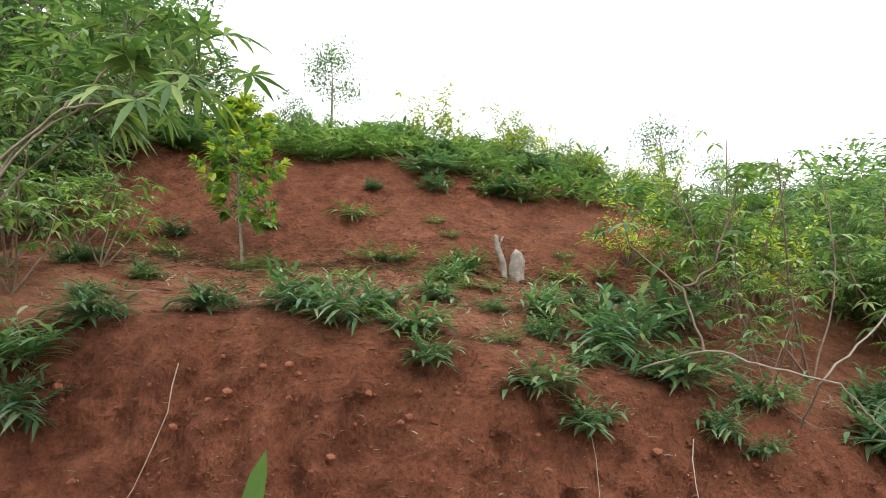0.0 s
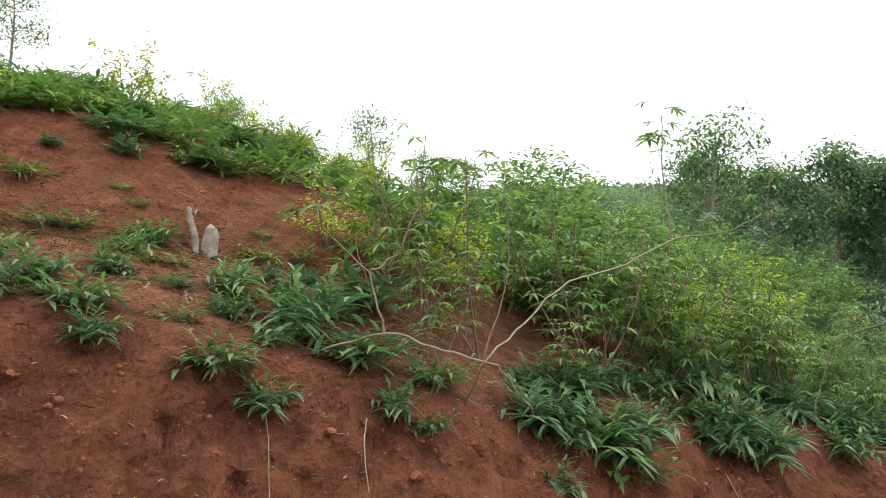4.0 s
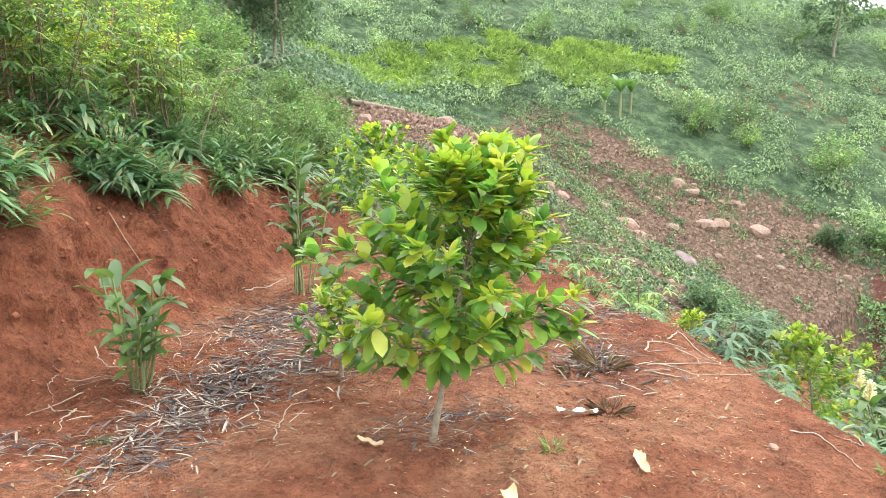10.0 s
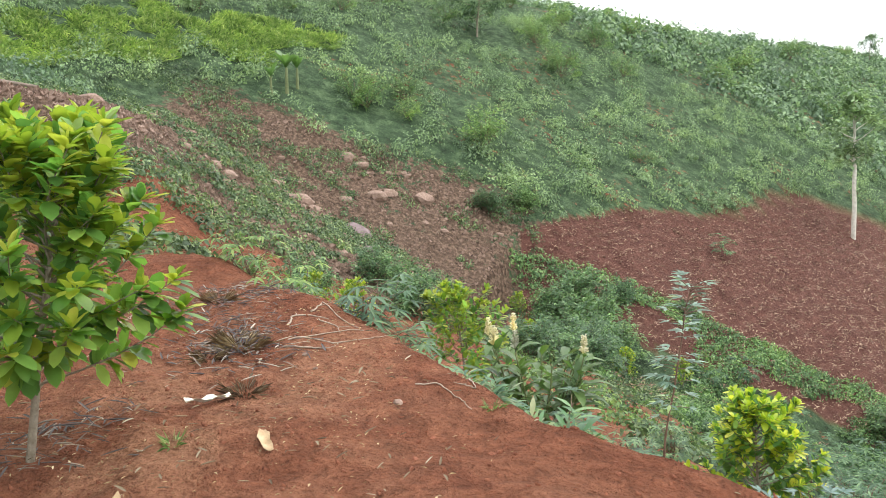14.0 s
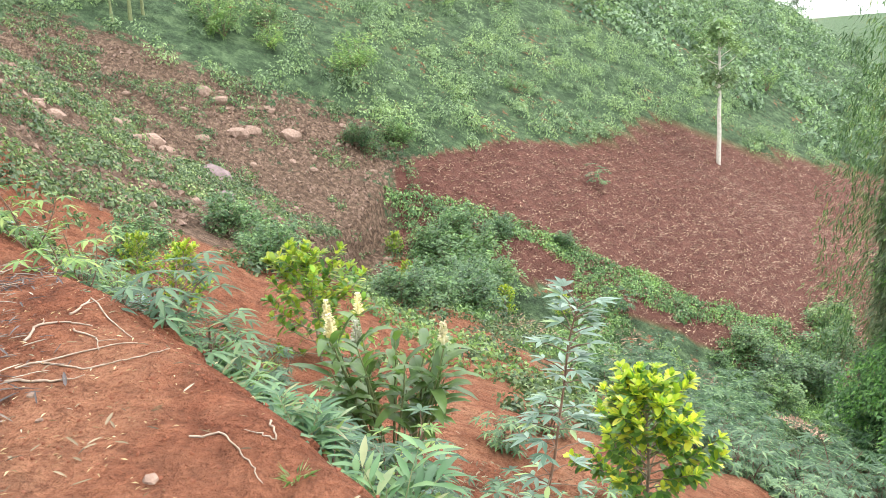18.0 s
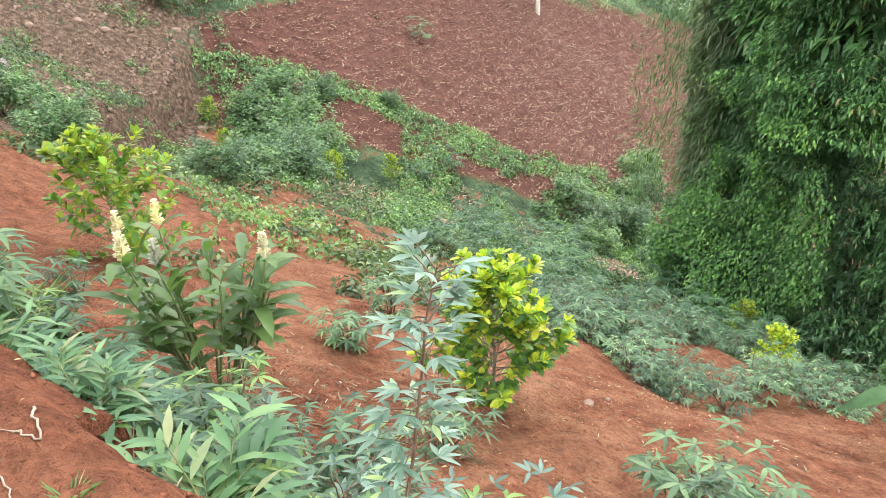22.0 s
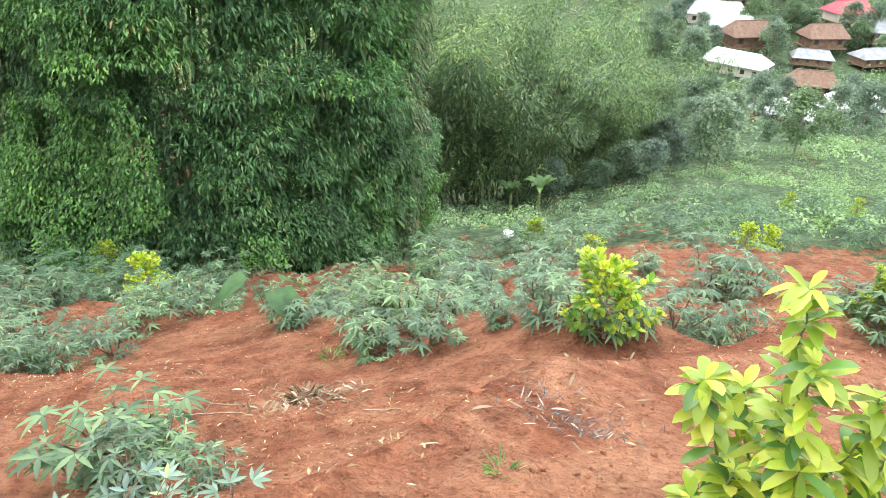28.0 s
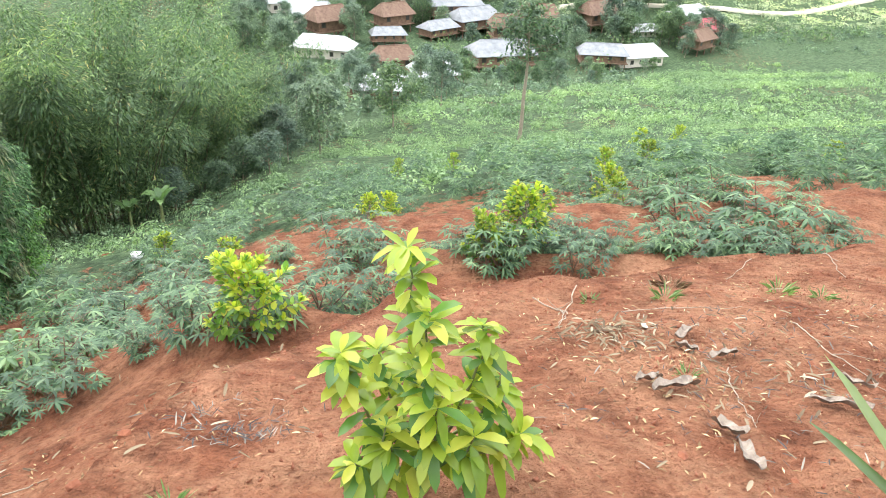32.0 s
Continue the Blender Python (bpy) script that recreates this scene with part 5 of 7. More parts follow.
# ---- the gully: thickets ----
mound = bush(np.random.default_rng(101), 1.7, 1.5, 2600, 0.17, M_CREEPER, name="thicket", label="leafy green thicket in the gully", shape="oval", width=0.6, limbs=26, group="gully thickets")
again(mound, 28.4, -4.3, 0.0, 0.75)
for x, y, s in ((28.6, -5.8, 0.6), (27.4, -3.4, 0.75), (26.9, -4.7, 0.85), (25.6, -3.8, 0.9), (25.7, -5.1, 0.75), (24.2, -4.0, 0.85), (22.8, -3.6, 0.8), (21.4, -3.5, 0.65), (18.9, -2.2, 0.6), (17.0, -1.4, 0.6), (26.8, -14.9, 0.7), (25.5, -15.2, 0.8), (23.9, -14.2, 0.7),
                (27.9, -19, 0.9), (30, -20.4, 0.9), (25.6, -17.0, 0.9), (22.3, -16.5, 1.0), (18.2, 1.5, 0.6), (15.4, 1.0, 0.5), (17.1, 2.0, 0.5), (31.8, -1.0, 0.6), (33, -2.5, 0.6), (23, -18, 1.1), (20.5, -20.5, 1.2), (12.8, 2.6, 0.4), (29.6, -8.6, 0.4)):
    again(mound, x, y, rng.uniform(0, 6.28), s)
for x, y, h in ((30.6, 6.2, 2.4), (36.3, 7.6, 2.0), (9.8, -38.4, 2.8), (12, -41, 2.4), (14.5, -45, 3.6), (16.5, -47, 3.2), (34.6, 8.4, 1.8)):
    if h == 2.4 and x > 30:
        ban = banana(np.random.default_rng(110), 2.4, 8)
        again(ban, 35.4, 7.9, 0.0, 1.0)
    else:
        again(ban, x, y, rng.uniform(0, 6.28), h / 2.4)

# ---- far slopes: shrubs, grass and weeds in one piece each ----
def scatter(n, box, keep, seed):
    r = np.random.default_rng(seed)
    p = np.stack([r.uniform(box[0], box[1], n), r.uniform(box[2], box[3], n)], 1)
    p = p[keep(p[:, 0], p[:, 1])]
    return np.c_[p, ground(p[:, 0], p[:, 1])]


def foliage_stuff(name, label, pts, size, per, leaf, mat, seed, category="shrubs", tall=0.85, width=0.6, droop=0.2):
    """Rounded shrubs at pts: leaves in a lumpy mound each, that face outward."""
    r = np.random.default_rng(seed)
    n = len(pts)
    big = size * r.uniform(0.5, 1.4, n)
    g = Geo()
    s = np.repeat(big, per)[:, None]
    out = ways(r, n * per, -0.1, 1.0)
    c = np.repeat(pts, per, 0) + out * s * r.uniform(0.55, 1.08, (n * per, 1)) * [1, 1, tall]
    tangent = unit(np.cross(out, ways(r, n * per, -1, 1)) + [0, 0, -0.25])
    ln = leaf * r.uniform(0.6, 1.4, n * per)
    leaves(g, c, tangent + out * 0.25, ln, ln * width, "oval", droop, 0.25, False, up=unit(out + r.normal(0, 0.35, out.shape)))
    return tagged(part(name, g, mat), label, category, kind="stuff")


def is_meadow(x, y):
    s = 0.7 * (x - 28) + (y - 16.2) + rough(x, y, 4, 51) * 4 + rough(x, y, 1.5, 54) * 3
    return (s > 0) & (s < 5.6) & (x > 27) & (x < 44 + rough(x, y, 3, 52) * 4) & (y > 6.5)


far_side = lambda x, y: (~is_meadow(x, y) | (rough(x, y, 1.7, 60) > 0.2)) & ((x > 33.6 + rough(x, y, 3, 57) * 2.5) | (y > 12.5) | (y < -3)) & (far_hill(x, y) > hillside(x, y) - 0.5) & ~is_field(x, y)
hill_pts = scatter(11500, (28, 115, -75, 68), lambda x, y: far_side(x, y) & (rough(x, y, 6, 55) + rough(x, y, 2.5, 56) > -0.35), 121)
near_hill = np.hypot(hill_pts[:, 0], hill_pts[:, 1]) < 62
foliage_stuff("hill_shrubs", "dense low green shrubs covering the opposite hillside", hill_pts[near_hill], 0.64, 130, 0.115, M_FAR, 122, tall=1.35)
foliage_stuff("hilltop_shrubs", "green shrubs over the upper part of the opposite hill", hill_pts[~near_hill], 1.15, 34, 0.36, M_FAR, 135, tall=1.0)
upland = scatter(5200, (12, 60, 7, 60), lambda x, y: (far_hill(x, y) <= hillside(x, y)) & (y > 10.5 + 0.08 * x) & (np.hypot(x - 18.5, y - 9.3) > 3.2) & (~is_meadow(x, y) | (rough(x, y, 1.7, 60) > 0.2)), 123)
foliage_stuff("upland_shrubs", "green shrubs on the slope behind the rubble", upland, 0.6, 40, 0.13, M_FAR, 124)
meadow = scatter(30000, (26, 46, 6, 24), lambda x, y: is_meadow(x, y) & ~is_field(x, y) & (rough(x, y, 1.3, 58) + rough(x, y, 0.5, 59) > -0.25), 125)
r_ = np.random.default_rng(126)
gm = leaves(Geo(), np.repeat(meadow, 4, 0) + r_.normal(0, 0.12, (len(meadow) * 4, 3)) * [1, 1, 0], ways(r_, len(meadow) * 4, 0.5, 1.0), r_.uniform(0.25, 0.6, len(meadow) * 4), 0.05, "lance", 0.35, 0.2, False)
tagged(part("meadow_grass", gm, M_MEADOW), "bright green grass on the slope above the rubble", "grass", kind="stuff")
weeds_pts = scatter(13000, (9.5, 35, -12, 14), lambda x, y: ((far_hill(x, y) <= hillside(x, y) + 0.3) | (y > -3)) & (x < 34.5) & (rough(x, y, 1.8, 41) + rough(x, y, 0.7, 44) > np.where(y < 2.5 + 0.25 * (x - 9) * (x < 17), 0.12, -0.02)) & (np.hypot(x - 18.5, y - 9.3) > 2.6), 127)
foliage_stuff("slope_weeds", "low green weeds between stones on the rubble slope", weeds_pts, 0.24, 26, 0.085, M_RUBBLEWEED, 128, "weeds")


def crop_edge(x):
    """Where the planted slope ends and the village's trees begin."""
    return np.interp(x, [-111, -90, -55, -32, -17.6, -8, -2.5, 5], [-180, -170, -132, -108, -99, -84, -67, -50])


valley = scatter(6800, (-115, 32, -170, -22), lambda x, y: (y > crop_edge(x)) & (rough(x, y, 3, 42) > -0.2) & ~is_field(x, y), 129)
near_valley = np.hypot(valley[:, 0] - 2.6, valley[:, 1] + 0.7) < 75
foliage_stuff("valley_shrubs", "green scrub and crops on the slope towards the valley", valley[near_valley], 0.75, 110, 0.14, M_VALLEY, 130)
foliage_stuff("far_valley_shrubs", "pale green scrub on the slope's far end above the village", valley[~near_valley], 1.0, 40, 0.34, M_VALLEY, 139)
# strips of creeper along the terraces' edges: ends and width of each
STRIPS = (((29.7, -2.6), (29.9, -6.4), 0.6), ((29.9, -6.4), (29.0, -10.6), 0.7), ((29.0, -10.6), (28.4, -17.6), 0.8), ((28.2, -9.6), (25.6, -8.4), 0.8), ((25.6, -8.4), (21.0, -6.4), 0.8), ((21.0, -6.4), (16.8, -5.0), 0.5),
          ((26.8, -14.2), (22.6, -12.6), 0.9), ((24.8, -10.6), (19.6, -8.6), 0.5), ((28.0, -3.4), (20.6, -3.0), 0.9), ((28, -18), (19, -15), 1.4), ((20, -10.5), (15.5, -8), 0.8))


def on_strip(x, y):
    ok = np.zeros(len(x), bool)
    for (x0, y0), (x1, y1), w in STRIPS:
        t = np.clip(((x - x0) * (x1 - x0) + (y - y0) * (y1 - y0)) / ((x1 - x0) ** 2 + (y1 - y0) ** 2), 0, 1)
        ok |= np.hypot(x - x0 - t * (x1 - x0), y - y0 - t * (y1 - y0)) < w * (1 + 1.1 * rough(x, y, 0.9, 47))
    return ok


ivy = scatter(15000, (14, 34, -21, 3), on_strip, 131)
foliage_stuff("gully_creepers", "green creepers in strips along the terraces of the gully", ivy, 0.27, 26, 0.1, M_CREEPER, 132, "weeds")
sparse = scatter(5200, (12, 30, -16, 0), lambda x, y: (far_hill(x, y) < hillside(x, y) + 1.0) & (rough(x, y, 1.4, 48) + 0.6 * rough(x, y, 0.5, 49) > 0.24), 137)
foliage_stuff("gully_weeds", "sparse low weeds on the gully's terraces", sparse, 0.22, 16, 0.09, M_SHRUB, 138, "weeds")
stub = scatter(52000, (20, 50, -45, -2), lambda x, y: is_field(x, y) | ((rough(x, y, 2.0, 45) > 0.02) & (y < -4) & (x < 29) & (far_hill(x, y) < hillside(x, y) + 1.5) & (x > 0.2 * y + 20)), 133)
r_ = np.random.default_rng(134)
# the stalks lie in the furrows, which follow the contour
fall = (stub[:, 0] * 0.76 + stub[:, 1] * 0.65 + rough(stub[:, 0], stub[:, 1], 5, 46) * 1.2) / 0.55
off = (fall - np.round(fall)) * 0.55 * 0.3
stub[:, 0] -= off * 0.76
stub[:, 1] -= off * 0.65
stub[:, 2] = ground(stub[:, 0], stub[:, 1]) + 0.03
n = len(stub) * 2
way = np.outer(r_.choice([-1, 1], n), [-0.65, 0.76, 0]) + r_.normal(0, 0.7, (n, 3)) * [1, 1, 0.3] + [0, 0, 0.12]
gs = leaves(Geo(), np.repeat(stub, 2, 0) + r_.normal(0, 0.1, (n, 3)) * [1, 1, 0], way, r_.uniform(0.09, 0.28, n), r_.uniform(0.025, 0.065, n), "lance", 0.1, 0.3, False)
tagged(part("crop_stubble", gs, M_STUBBLE), "pale dry stalks strewn over the ploughed field", "stubble", kind="stuff")

# ---- bamboo clumps ----
def bamboo(rng, height, radius, culms, n_leaf, leaf, mat, label, lean=0.25, plumes=9):
    ob = thing("bamboo_clump", label, "bamboo", group="bamboo clumps")
    wood, fol = Geo(), Geo()
    paths = []
    for k in range(culms):
        phi, q = k * 2.4, (k + 0.5) / culms
        r0 = radius * 0.55 * q**0.5
        way = np.array([math.cos(phi) * lean * q, math.sin(phi) * lean * q, 1])
        pts = bent(rng, (r0 * math.cos(phi), r0 * math.sin(phi), -0.3), way, height * rng.uniform(0.75, 1.1), 10, 0.03, 0.0)
        s = np.linspace(0, 1, 10)[:, None]
        pts = pts + np.array([math.cos(phi), math.sin(phi), 0]) * s**2.5 * radius * 0.4 - np.array([0, 0, 1]) * s**4 * height * 0.1
        paths.append(pts)
        tube(wood, pts, [0.05, 0.035, 0.01], 5)
    for pts in paths:
        for s in rng.uniform(0.1, 1.0, plumes) ** 0.8:
            a, _ = along_path(pts, np.array([s]))
            m = n_leaf // (culms * plumes)
            size = rng.uniform(0.9, 1.7)
            pl = a + ways(rng, m, -0.6, 1) * size * rng.random((m, 1)) ** 0.4 * [1, 1, 0.8]
            w = unit((pl - a) * [1, 1, 0.6] + rng.normal(0, 0.35, (m, 3)) + [0, 0, -0.2])
            ln = leaf * rng.uniform(0.6, 1.3, m)
            leaves(fol, pl, w, ln, ln * 0.28, "lance", 0.25, 0.2, False)
    part("culm_stand", wood, M_CULM, ob)
    part("foliage", fol, mat, ob)
    return ob


def bunches(rng, geo, at, out, leaf, per, hang=0.6, width=0.2):
    """Bunches of drooping bamboo leaves at the given points, turned outward."""
    n = len(at) * per
    base = np.repeat(at, per, 0) + rng.normal(0, leaf * 0.35, (n, 3))
    way = np.repeat(out, per, 0) * rng.uniform(0.1, 0.9, (n, 1)) + rng.normal(0, 0.5, (n, 3)) + [0, 0, -hang]
    ln = leaf * rng.uniform(0.55, 1.25, n)
    return leaves(geo, base, way, ln, ln * width, "lance", rng.uniform(0.05, 0.4, n), 0.25, False)


def bamboo_curtain(rng, height, radius, label, face=3.15):
    """A great old clump: hanging foliage in heaped lumps round a dark heart of culms, with climbers over it."""
    ob = thing("bamboo_clump", label, "bamboo", group="bamboo clumps")
    wood = Geo()
    for k in range(70):
        phi, q = k * 2.4, (k + 0.5) / 70
        r0 = radius * 0.62 * q**0.5
        pts = bent(rng, (r0 * math.cos(phi), r0 * math.sin(phi), -0.3), (math.cos(phi) * 0.05, math.sin(phi) * 0.05, 1), height * rng.uniform(0.8, 1.1), 8, 0.03)
        tube(wood, pts, [0.05, 0.04, 0.015], 5)
    part("culm_stand", wood, M_CULM, ob)

    def heaps(count, depth, size, per, leaf, hang, seed):
        """Rounded heaps of foliage over the clump's face: bunches over the upper and outer side of each."""
        fol = Geo()
        for k in range(count):
            phi, h = rng.uniform(face - 2.1, face + 2.1), rng.uniform(0.03, 1.0) * height
            r = radius * depth * (0.86 + 0.14 * min(h / 3, 1)) + 1.3 * float(rough(phi * radius, h * 0.8, 2.4, seed))
            out = np.array([math.cos(phi), math.sin(phi), 0])
            w = rng.uniform(0.6, 1.3) * size
            d = unit(ways(rng, per, -0.45, 1.0) + out * 0.75)
            at = out * r + [0, 0, h] + d * w * [1, 1, 0.85] * rng.uniform(0.8, 1.05, (per, 1))
            bunches(rng, fol, at, d, leaf, 8, hang, 0.3)
        return fol

    part("inner_foliage", heaps(330, 0.74, 0.9, 28, 0.36, 0.5, 171), M_BAMBOO, ob, "dark inner bamboo leaves")
    part("foliage", heaps(580, 0.95, 0.62, 62, 0.145, 0.3, 171), M_BAMBOO, ob)
    fol = Geo()
    for k in range(20):  # feathery columns at the clump's flanks
        phi = face + rng.choice([-1, -1, 1]) * rng.uniform(1.1, 1.75)
        r = radius * rng.uniform(0.95, 1.06)
        h = np.sort(rng.uniform(0.02, 1.0, 260)) * height
        wob = 0.35 * np.sin(h * 0.8 + k) + 0.15 * np.sin(h * 2.3 + 2 * k)
        at = np.stack([r * math.cos(phi) + wob * 0.5, r * math.sin(phi) + wob * 0.5, h], 1) + rng.normal(0, 0.2, (260, 3))
        bunches(rng, fol, at, np.repeat([[math.cos(phi), math.sin(phi), 0]], 260, 0), 0.24, 8, 0.8, 0.18)
    part("hanging_foliage", fol, M_BAMBOO_G, ob, "grey-green hanging bamboo leaves")
    fol = Geo()
    for k in range(16):  # thin sprays that hang clear of the clump
        phi, r = face - rng.uniform(1.5, 1.9), radius * rng.uniform(1.1, 1.45)
        h = rng.uniform(0.25, 1.0, 55) * height
        at = np.stack([r * math.cos(phi) + 0.3 * np.sin(h + k), r * math.sin(phi) + 0.2 * np.cos(h * 0.7 + k), h], 1) + rng.normal(0, 0.14, (55, 3))
        bunches(rng, fol, at, np.repeat([[math.cos(phi), math.sin(phi), 0]], 55, 0), 0.2, 5, 0.9, 0.16)
    part("loose_foliage", fol, M_BAMBOO_L, ob, "yellow-green loose hanging sprays")
    vine = Geo()
    n = 110000
    phi, h = rng.uniform(face - 1.35, face + 1.5, n), rng.random(n) ** 1.25 * 0.75 * height
    keep = rough(phi * radius, h * 0.45, 2.6, 175) + 0.6 * rough(phi * radius, h * 0.8, 0.9, 176) > 0.1
    phi, h = phi[keep], h[keep]
    lump = 1.3 * rough(phi * radius, h * 0.8, 2.4, 171) + 0.9 * rough(phi * radius, h, 0.8, 172)
    r = radius * 1.02 * (0.86 + 0.14 * np.clip(h / 3, 0, 1)) + lump + rng.normal(0.5, 0.14, len(h))
    out = np.stack([np.cos(phi), np.sin(phi), np.zeros(len(h))], 1)
    ln = rng.uniform(0.055, 0.11, len(h))
    leaves(vine, out * r[:, None] + np.stack([0 * h, 0 * h, h], 1), out * 0.6 + rng.normal(0, 0.7, out.shape) + [0, 0, -0.45], ln, ln * 0.55, "heart", 0.3, 0.2, False)
    part("climbing_vine", vine, M_VINE, ob, "climbing vine with bright green leaves")
    return ob


b1 = bamboo_curtain(np.random.default_rng(140), 13.0, 5.0, "tall dark green bamboo clump hung with climbers")
b1.location, b1.rotation_euler = (14.6, -17.2, gz(14.6, -17.2)), (0, 0, radians(-55))
b2 = bamboo(np.random.default_rng(141), 15.0, 5.0, 26, 52000, 0.3, M_BAMBOO_L, "pale feathery bamboo grove in the valley", lean=0.45, plumes=9)
again(b2, 14.5, -46, 0.0, 1.0)
for x, y, s in ((21, -43, 1.05), (12.5, -57, 0.95), (18, -52, 1.05), (25, -40, 1.0), (10.5, -62, 0.9)):
    again(b2, x, y, rng.uniform(0, 6.28), s)

for k in range(46):  # darker thickets in lines along the opposite hill
    x, y = rng.uniform(36, 72), rng.uniform(-14, 34)
    if not is_field(np.array([x]), np.array([y]))[0] and not is_meadow(np.array([x]), np.array([y]))[0]:
        again((deep_b, dark_b[0])[k % 2], x, y, rng.uniform(0, 6.28), rng.uniform(0.8, 1.6))
for x, y, s in ((4.9, -6.0, 0.65), (4.5, -6.4, 0.6), (5.3, -6.3, 0.6)):
    again(g1, x, y, x * 3, s)

# ---- trees of the far hill and valley ----
pole_t = tree(np.random.default_rng(150), 9.0, 1.9, 1500, 0.35, M_FAR, label="slim tree with a bare pale trunk at the field's edge", clear=0.5, clumps=20, trunk_r=0.14, wood_mat=M_POLE)
pole_t.location = (43.6, -21.9, gz(43.6, -21.9))
lone = tree(np.random.default_rng(151), 11.5, 2.6, 2600, 0.36, M_DARKTREE, label="tall thin tree with a sparse crown on the slope", clear=0.6, clumps=26, trunk_r=0.17)
lone.location = (-14.6, -56, gz(-14.6, -56))
hill_t = tree(np.random.default_rng(152), 8.0, 3.0, 2600, 0.42, M_FAR, label="grey-green hillside tree with a ragged crown", clear=0.2, clumps=26)
again(hill_t, 53, -1.0, 0.0, 0.7)
for x, y, s in ((96, -49, 0.5), (99, -56, 0.6), (92, -44, 0.4), (102, -62, 0.7), (84, -30, 0.4), (80, -33, 0.45), (88, -38, 0.35), (95, -66, 0.6), (62, -20, 0.4), (66, -14, 0.35), (68, -24, 0.45), (71, -18, 0.35), (44, 24, 0.45), (47, 26, 0.5), (50, 25, 0.5), (52, 30, 0.6), (41, 27, 0.35), (64, -30, 0.45), (60, -34, 0.4), (56, 17, 0.45), (58, 20, 0.42), (55, 22, 0.5), (57, 26, 0.5), (54, 29, 0.55), (60, 14, 0.35), (59, 18.5, 0.5)):
    again(deep_b if s < 0.46 and x > 50 else hill_t, x, y, rng.uniform(0, 6.28), s * 3.5 if s < 0.46 and x > 50 else s)

# ---- stones and rubble ----
r_ = np.random.default_rng(200)
stones = [rock(r_, 1.0, M_ROCK, label="pale weathered boulder on the rubble slope") for k in range(4)]
purple = rock(r_, 1.0, M_DARKROCK, label="dark purple boulder half sunk in the slope")
for k, (x, y, s) in enumerate(((27.6, 5.8, 0.5), (27.4, 5.3, 0.36), (26.6, 6.6, 0.3), (19.95, 9.4, 0.36), (17.0, 10.2, 0.26), (16.8, 10.6, 0.2), (17.0, 9.6, 0.2), (30.1, 3.4, 0.45), (30.6, 2.9, 0.4), (32, 4.8, 0.4), (31.7, 4.2, 0.36),
                               (20, 6.1, 0.25), (21.2, 6.4, 0.28), (25.7, 6.3, 0.3), (24.6, 5.6, 0.3), (28.2, 6.7, 0.3), (25.2, -2.6, 0.35), (31.2, 1.6, 0.5), (23.4, 4.6, 0.25), (29.0, 4.4, 0.3))):
    again(stones[k % 4], x, y, r_.uniform(0, 6.28), s, sink=0.12 * s)
again(purple, 26.2, 3.75, 0.4, 0.75, sink=0.2)
again(purple, 22.7, 2.9, 1.4, 0.4, sink=0.1)
for k in range(170):
    x, y = (r_.normal(18.3, 1.6), r_.normal(9.2, 0.9)) if k < 35 else (r_.uniform(16, 33), r_.uniform(-2, 10))
    again(stones[k % 4], x, y, r_.uniform(0, 6.28), r_.uniform(0.05, 0.17) * (1.2 if k >= 35 else 0.7), sink=0.02, label="loose pale stone on the rubble")
rub_r = np.random.default_rng(205)
n = 12000
rx, ry = np.r_[rub_r.uniform(15, 33, n - 1500), rub_r.normal(18.4, 1.5, 1500)], np.r_[rub_r.uniform(-3, 11, n - 1500), rub_r.normal(9.2, 0.9, 1500)]
keep = (rx < 34) & (ry > 0.6 - 0.33 * (rx - 22.5))
rx, ry = rx[keep], ry[keep]
n = len(rx)
bit = unit(np.array([[1, 1, 1], [-1, -1, 1], [-1, 1, -1], [1, -1, -1.0], [0.2, -0.1, 1.3]]))
v = np.stack([rx, ry, ground(rx, ry)], 1)[:, None] + (0.025 + 0.075 * rub_r.random(n) ** 3)[:, None, None] * (bit[None] + rub_r.normal(0, 0.3, (n, 5, 3)))
idx = np.arange(n)[:, None] * 5
gr = Geo().add(v, np.concatenate([idx + f for f in ((0, 4, 2), (4, 1, 2), (0, 3, 4), (3, 1, 4), (0, 2, 3), (1, 3, 2))]))
tagged(part("rubble_gravel", gr, M_ROCK, smooth=False), "broken brown stone strewn over the cut slope", "gravel", kind="stuff")
log = twig(r_, [(x, y, gz(x, y) + 0.12) for x, y in ((17.4, 10.9), (18.3, 10.85), (19.4, 11.0), (20.3, 10.9))], 0.085, "log", "long weathered log lying above the rubble", M_LOGBARK)
pebble = rock(r_, 0.03, M_ROCK, "stone", "small pale stone on the red bench", group="stones")
for x, y, s in ((4.45, 0.39, 1.1), (6.9, -3.3, 1.6), (2.7, 3.6, 0.7), (5.1, 1.0, 0.7), (4.9, 0.9, 0.6), (7.0, -3.55, 1.0)):
    again(pebble, x, y, x * 7, s, sink=0.0)
clods = [rock(r_, 0.03, M_CLOD, "soil_clod", "crumbled clod of red clay", group="soil clods", sub=1, lumps=0.6) for k in range(3)]
for k in range(200):
    if k < 110:
        x, y, s = r_.uniform(1.0, 7.0), r_.uniform(-2.5, 4.2), r_.uniform(0.25, 0.9)
    elif k < 150:
        x = r_.uniform(-1.5, 8)
        y, s = float(np.interp(x, STATIONS, SEC[:, 8, 0])) - abs(r_.normal(0, 0.2)), r_.uniform(0.4, 1.3)
    else:
        x, y, s = r_.uniform(0, 4), r_.uniform(-5, -2), r_.uniform(0.3, 0.9)
    again(clods[k % 3], x, y, r_.uniform(0, 6.28), s, sink=0.003)

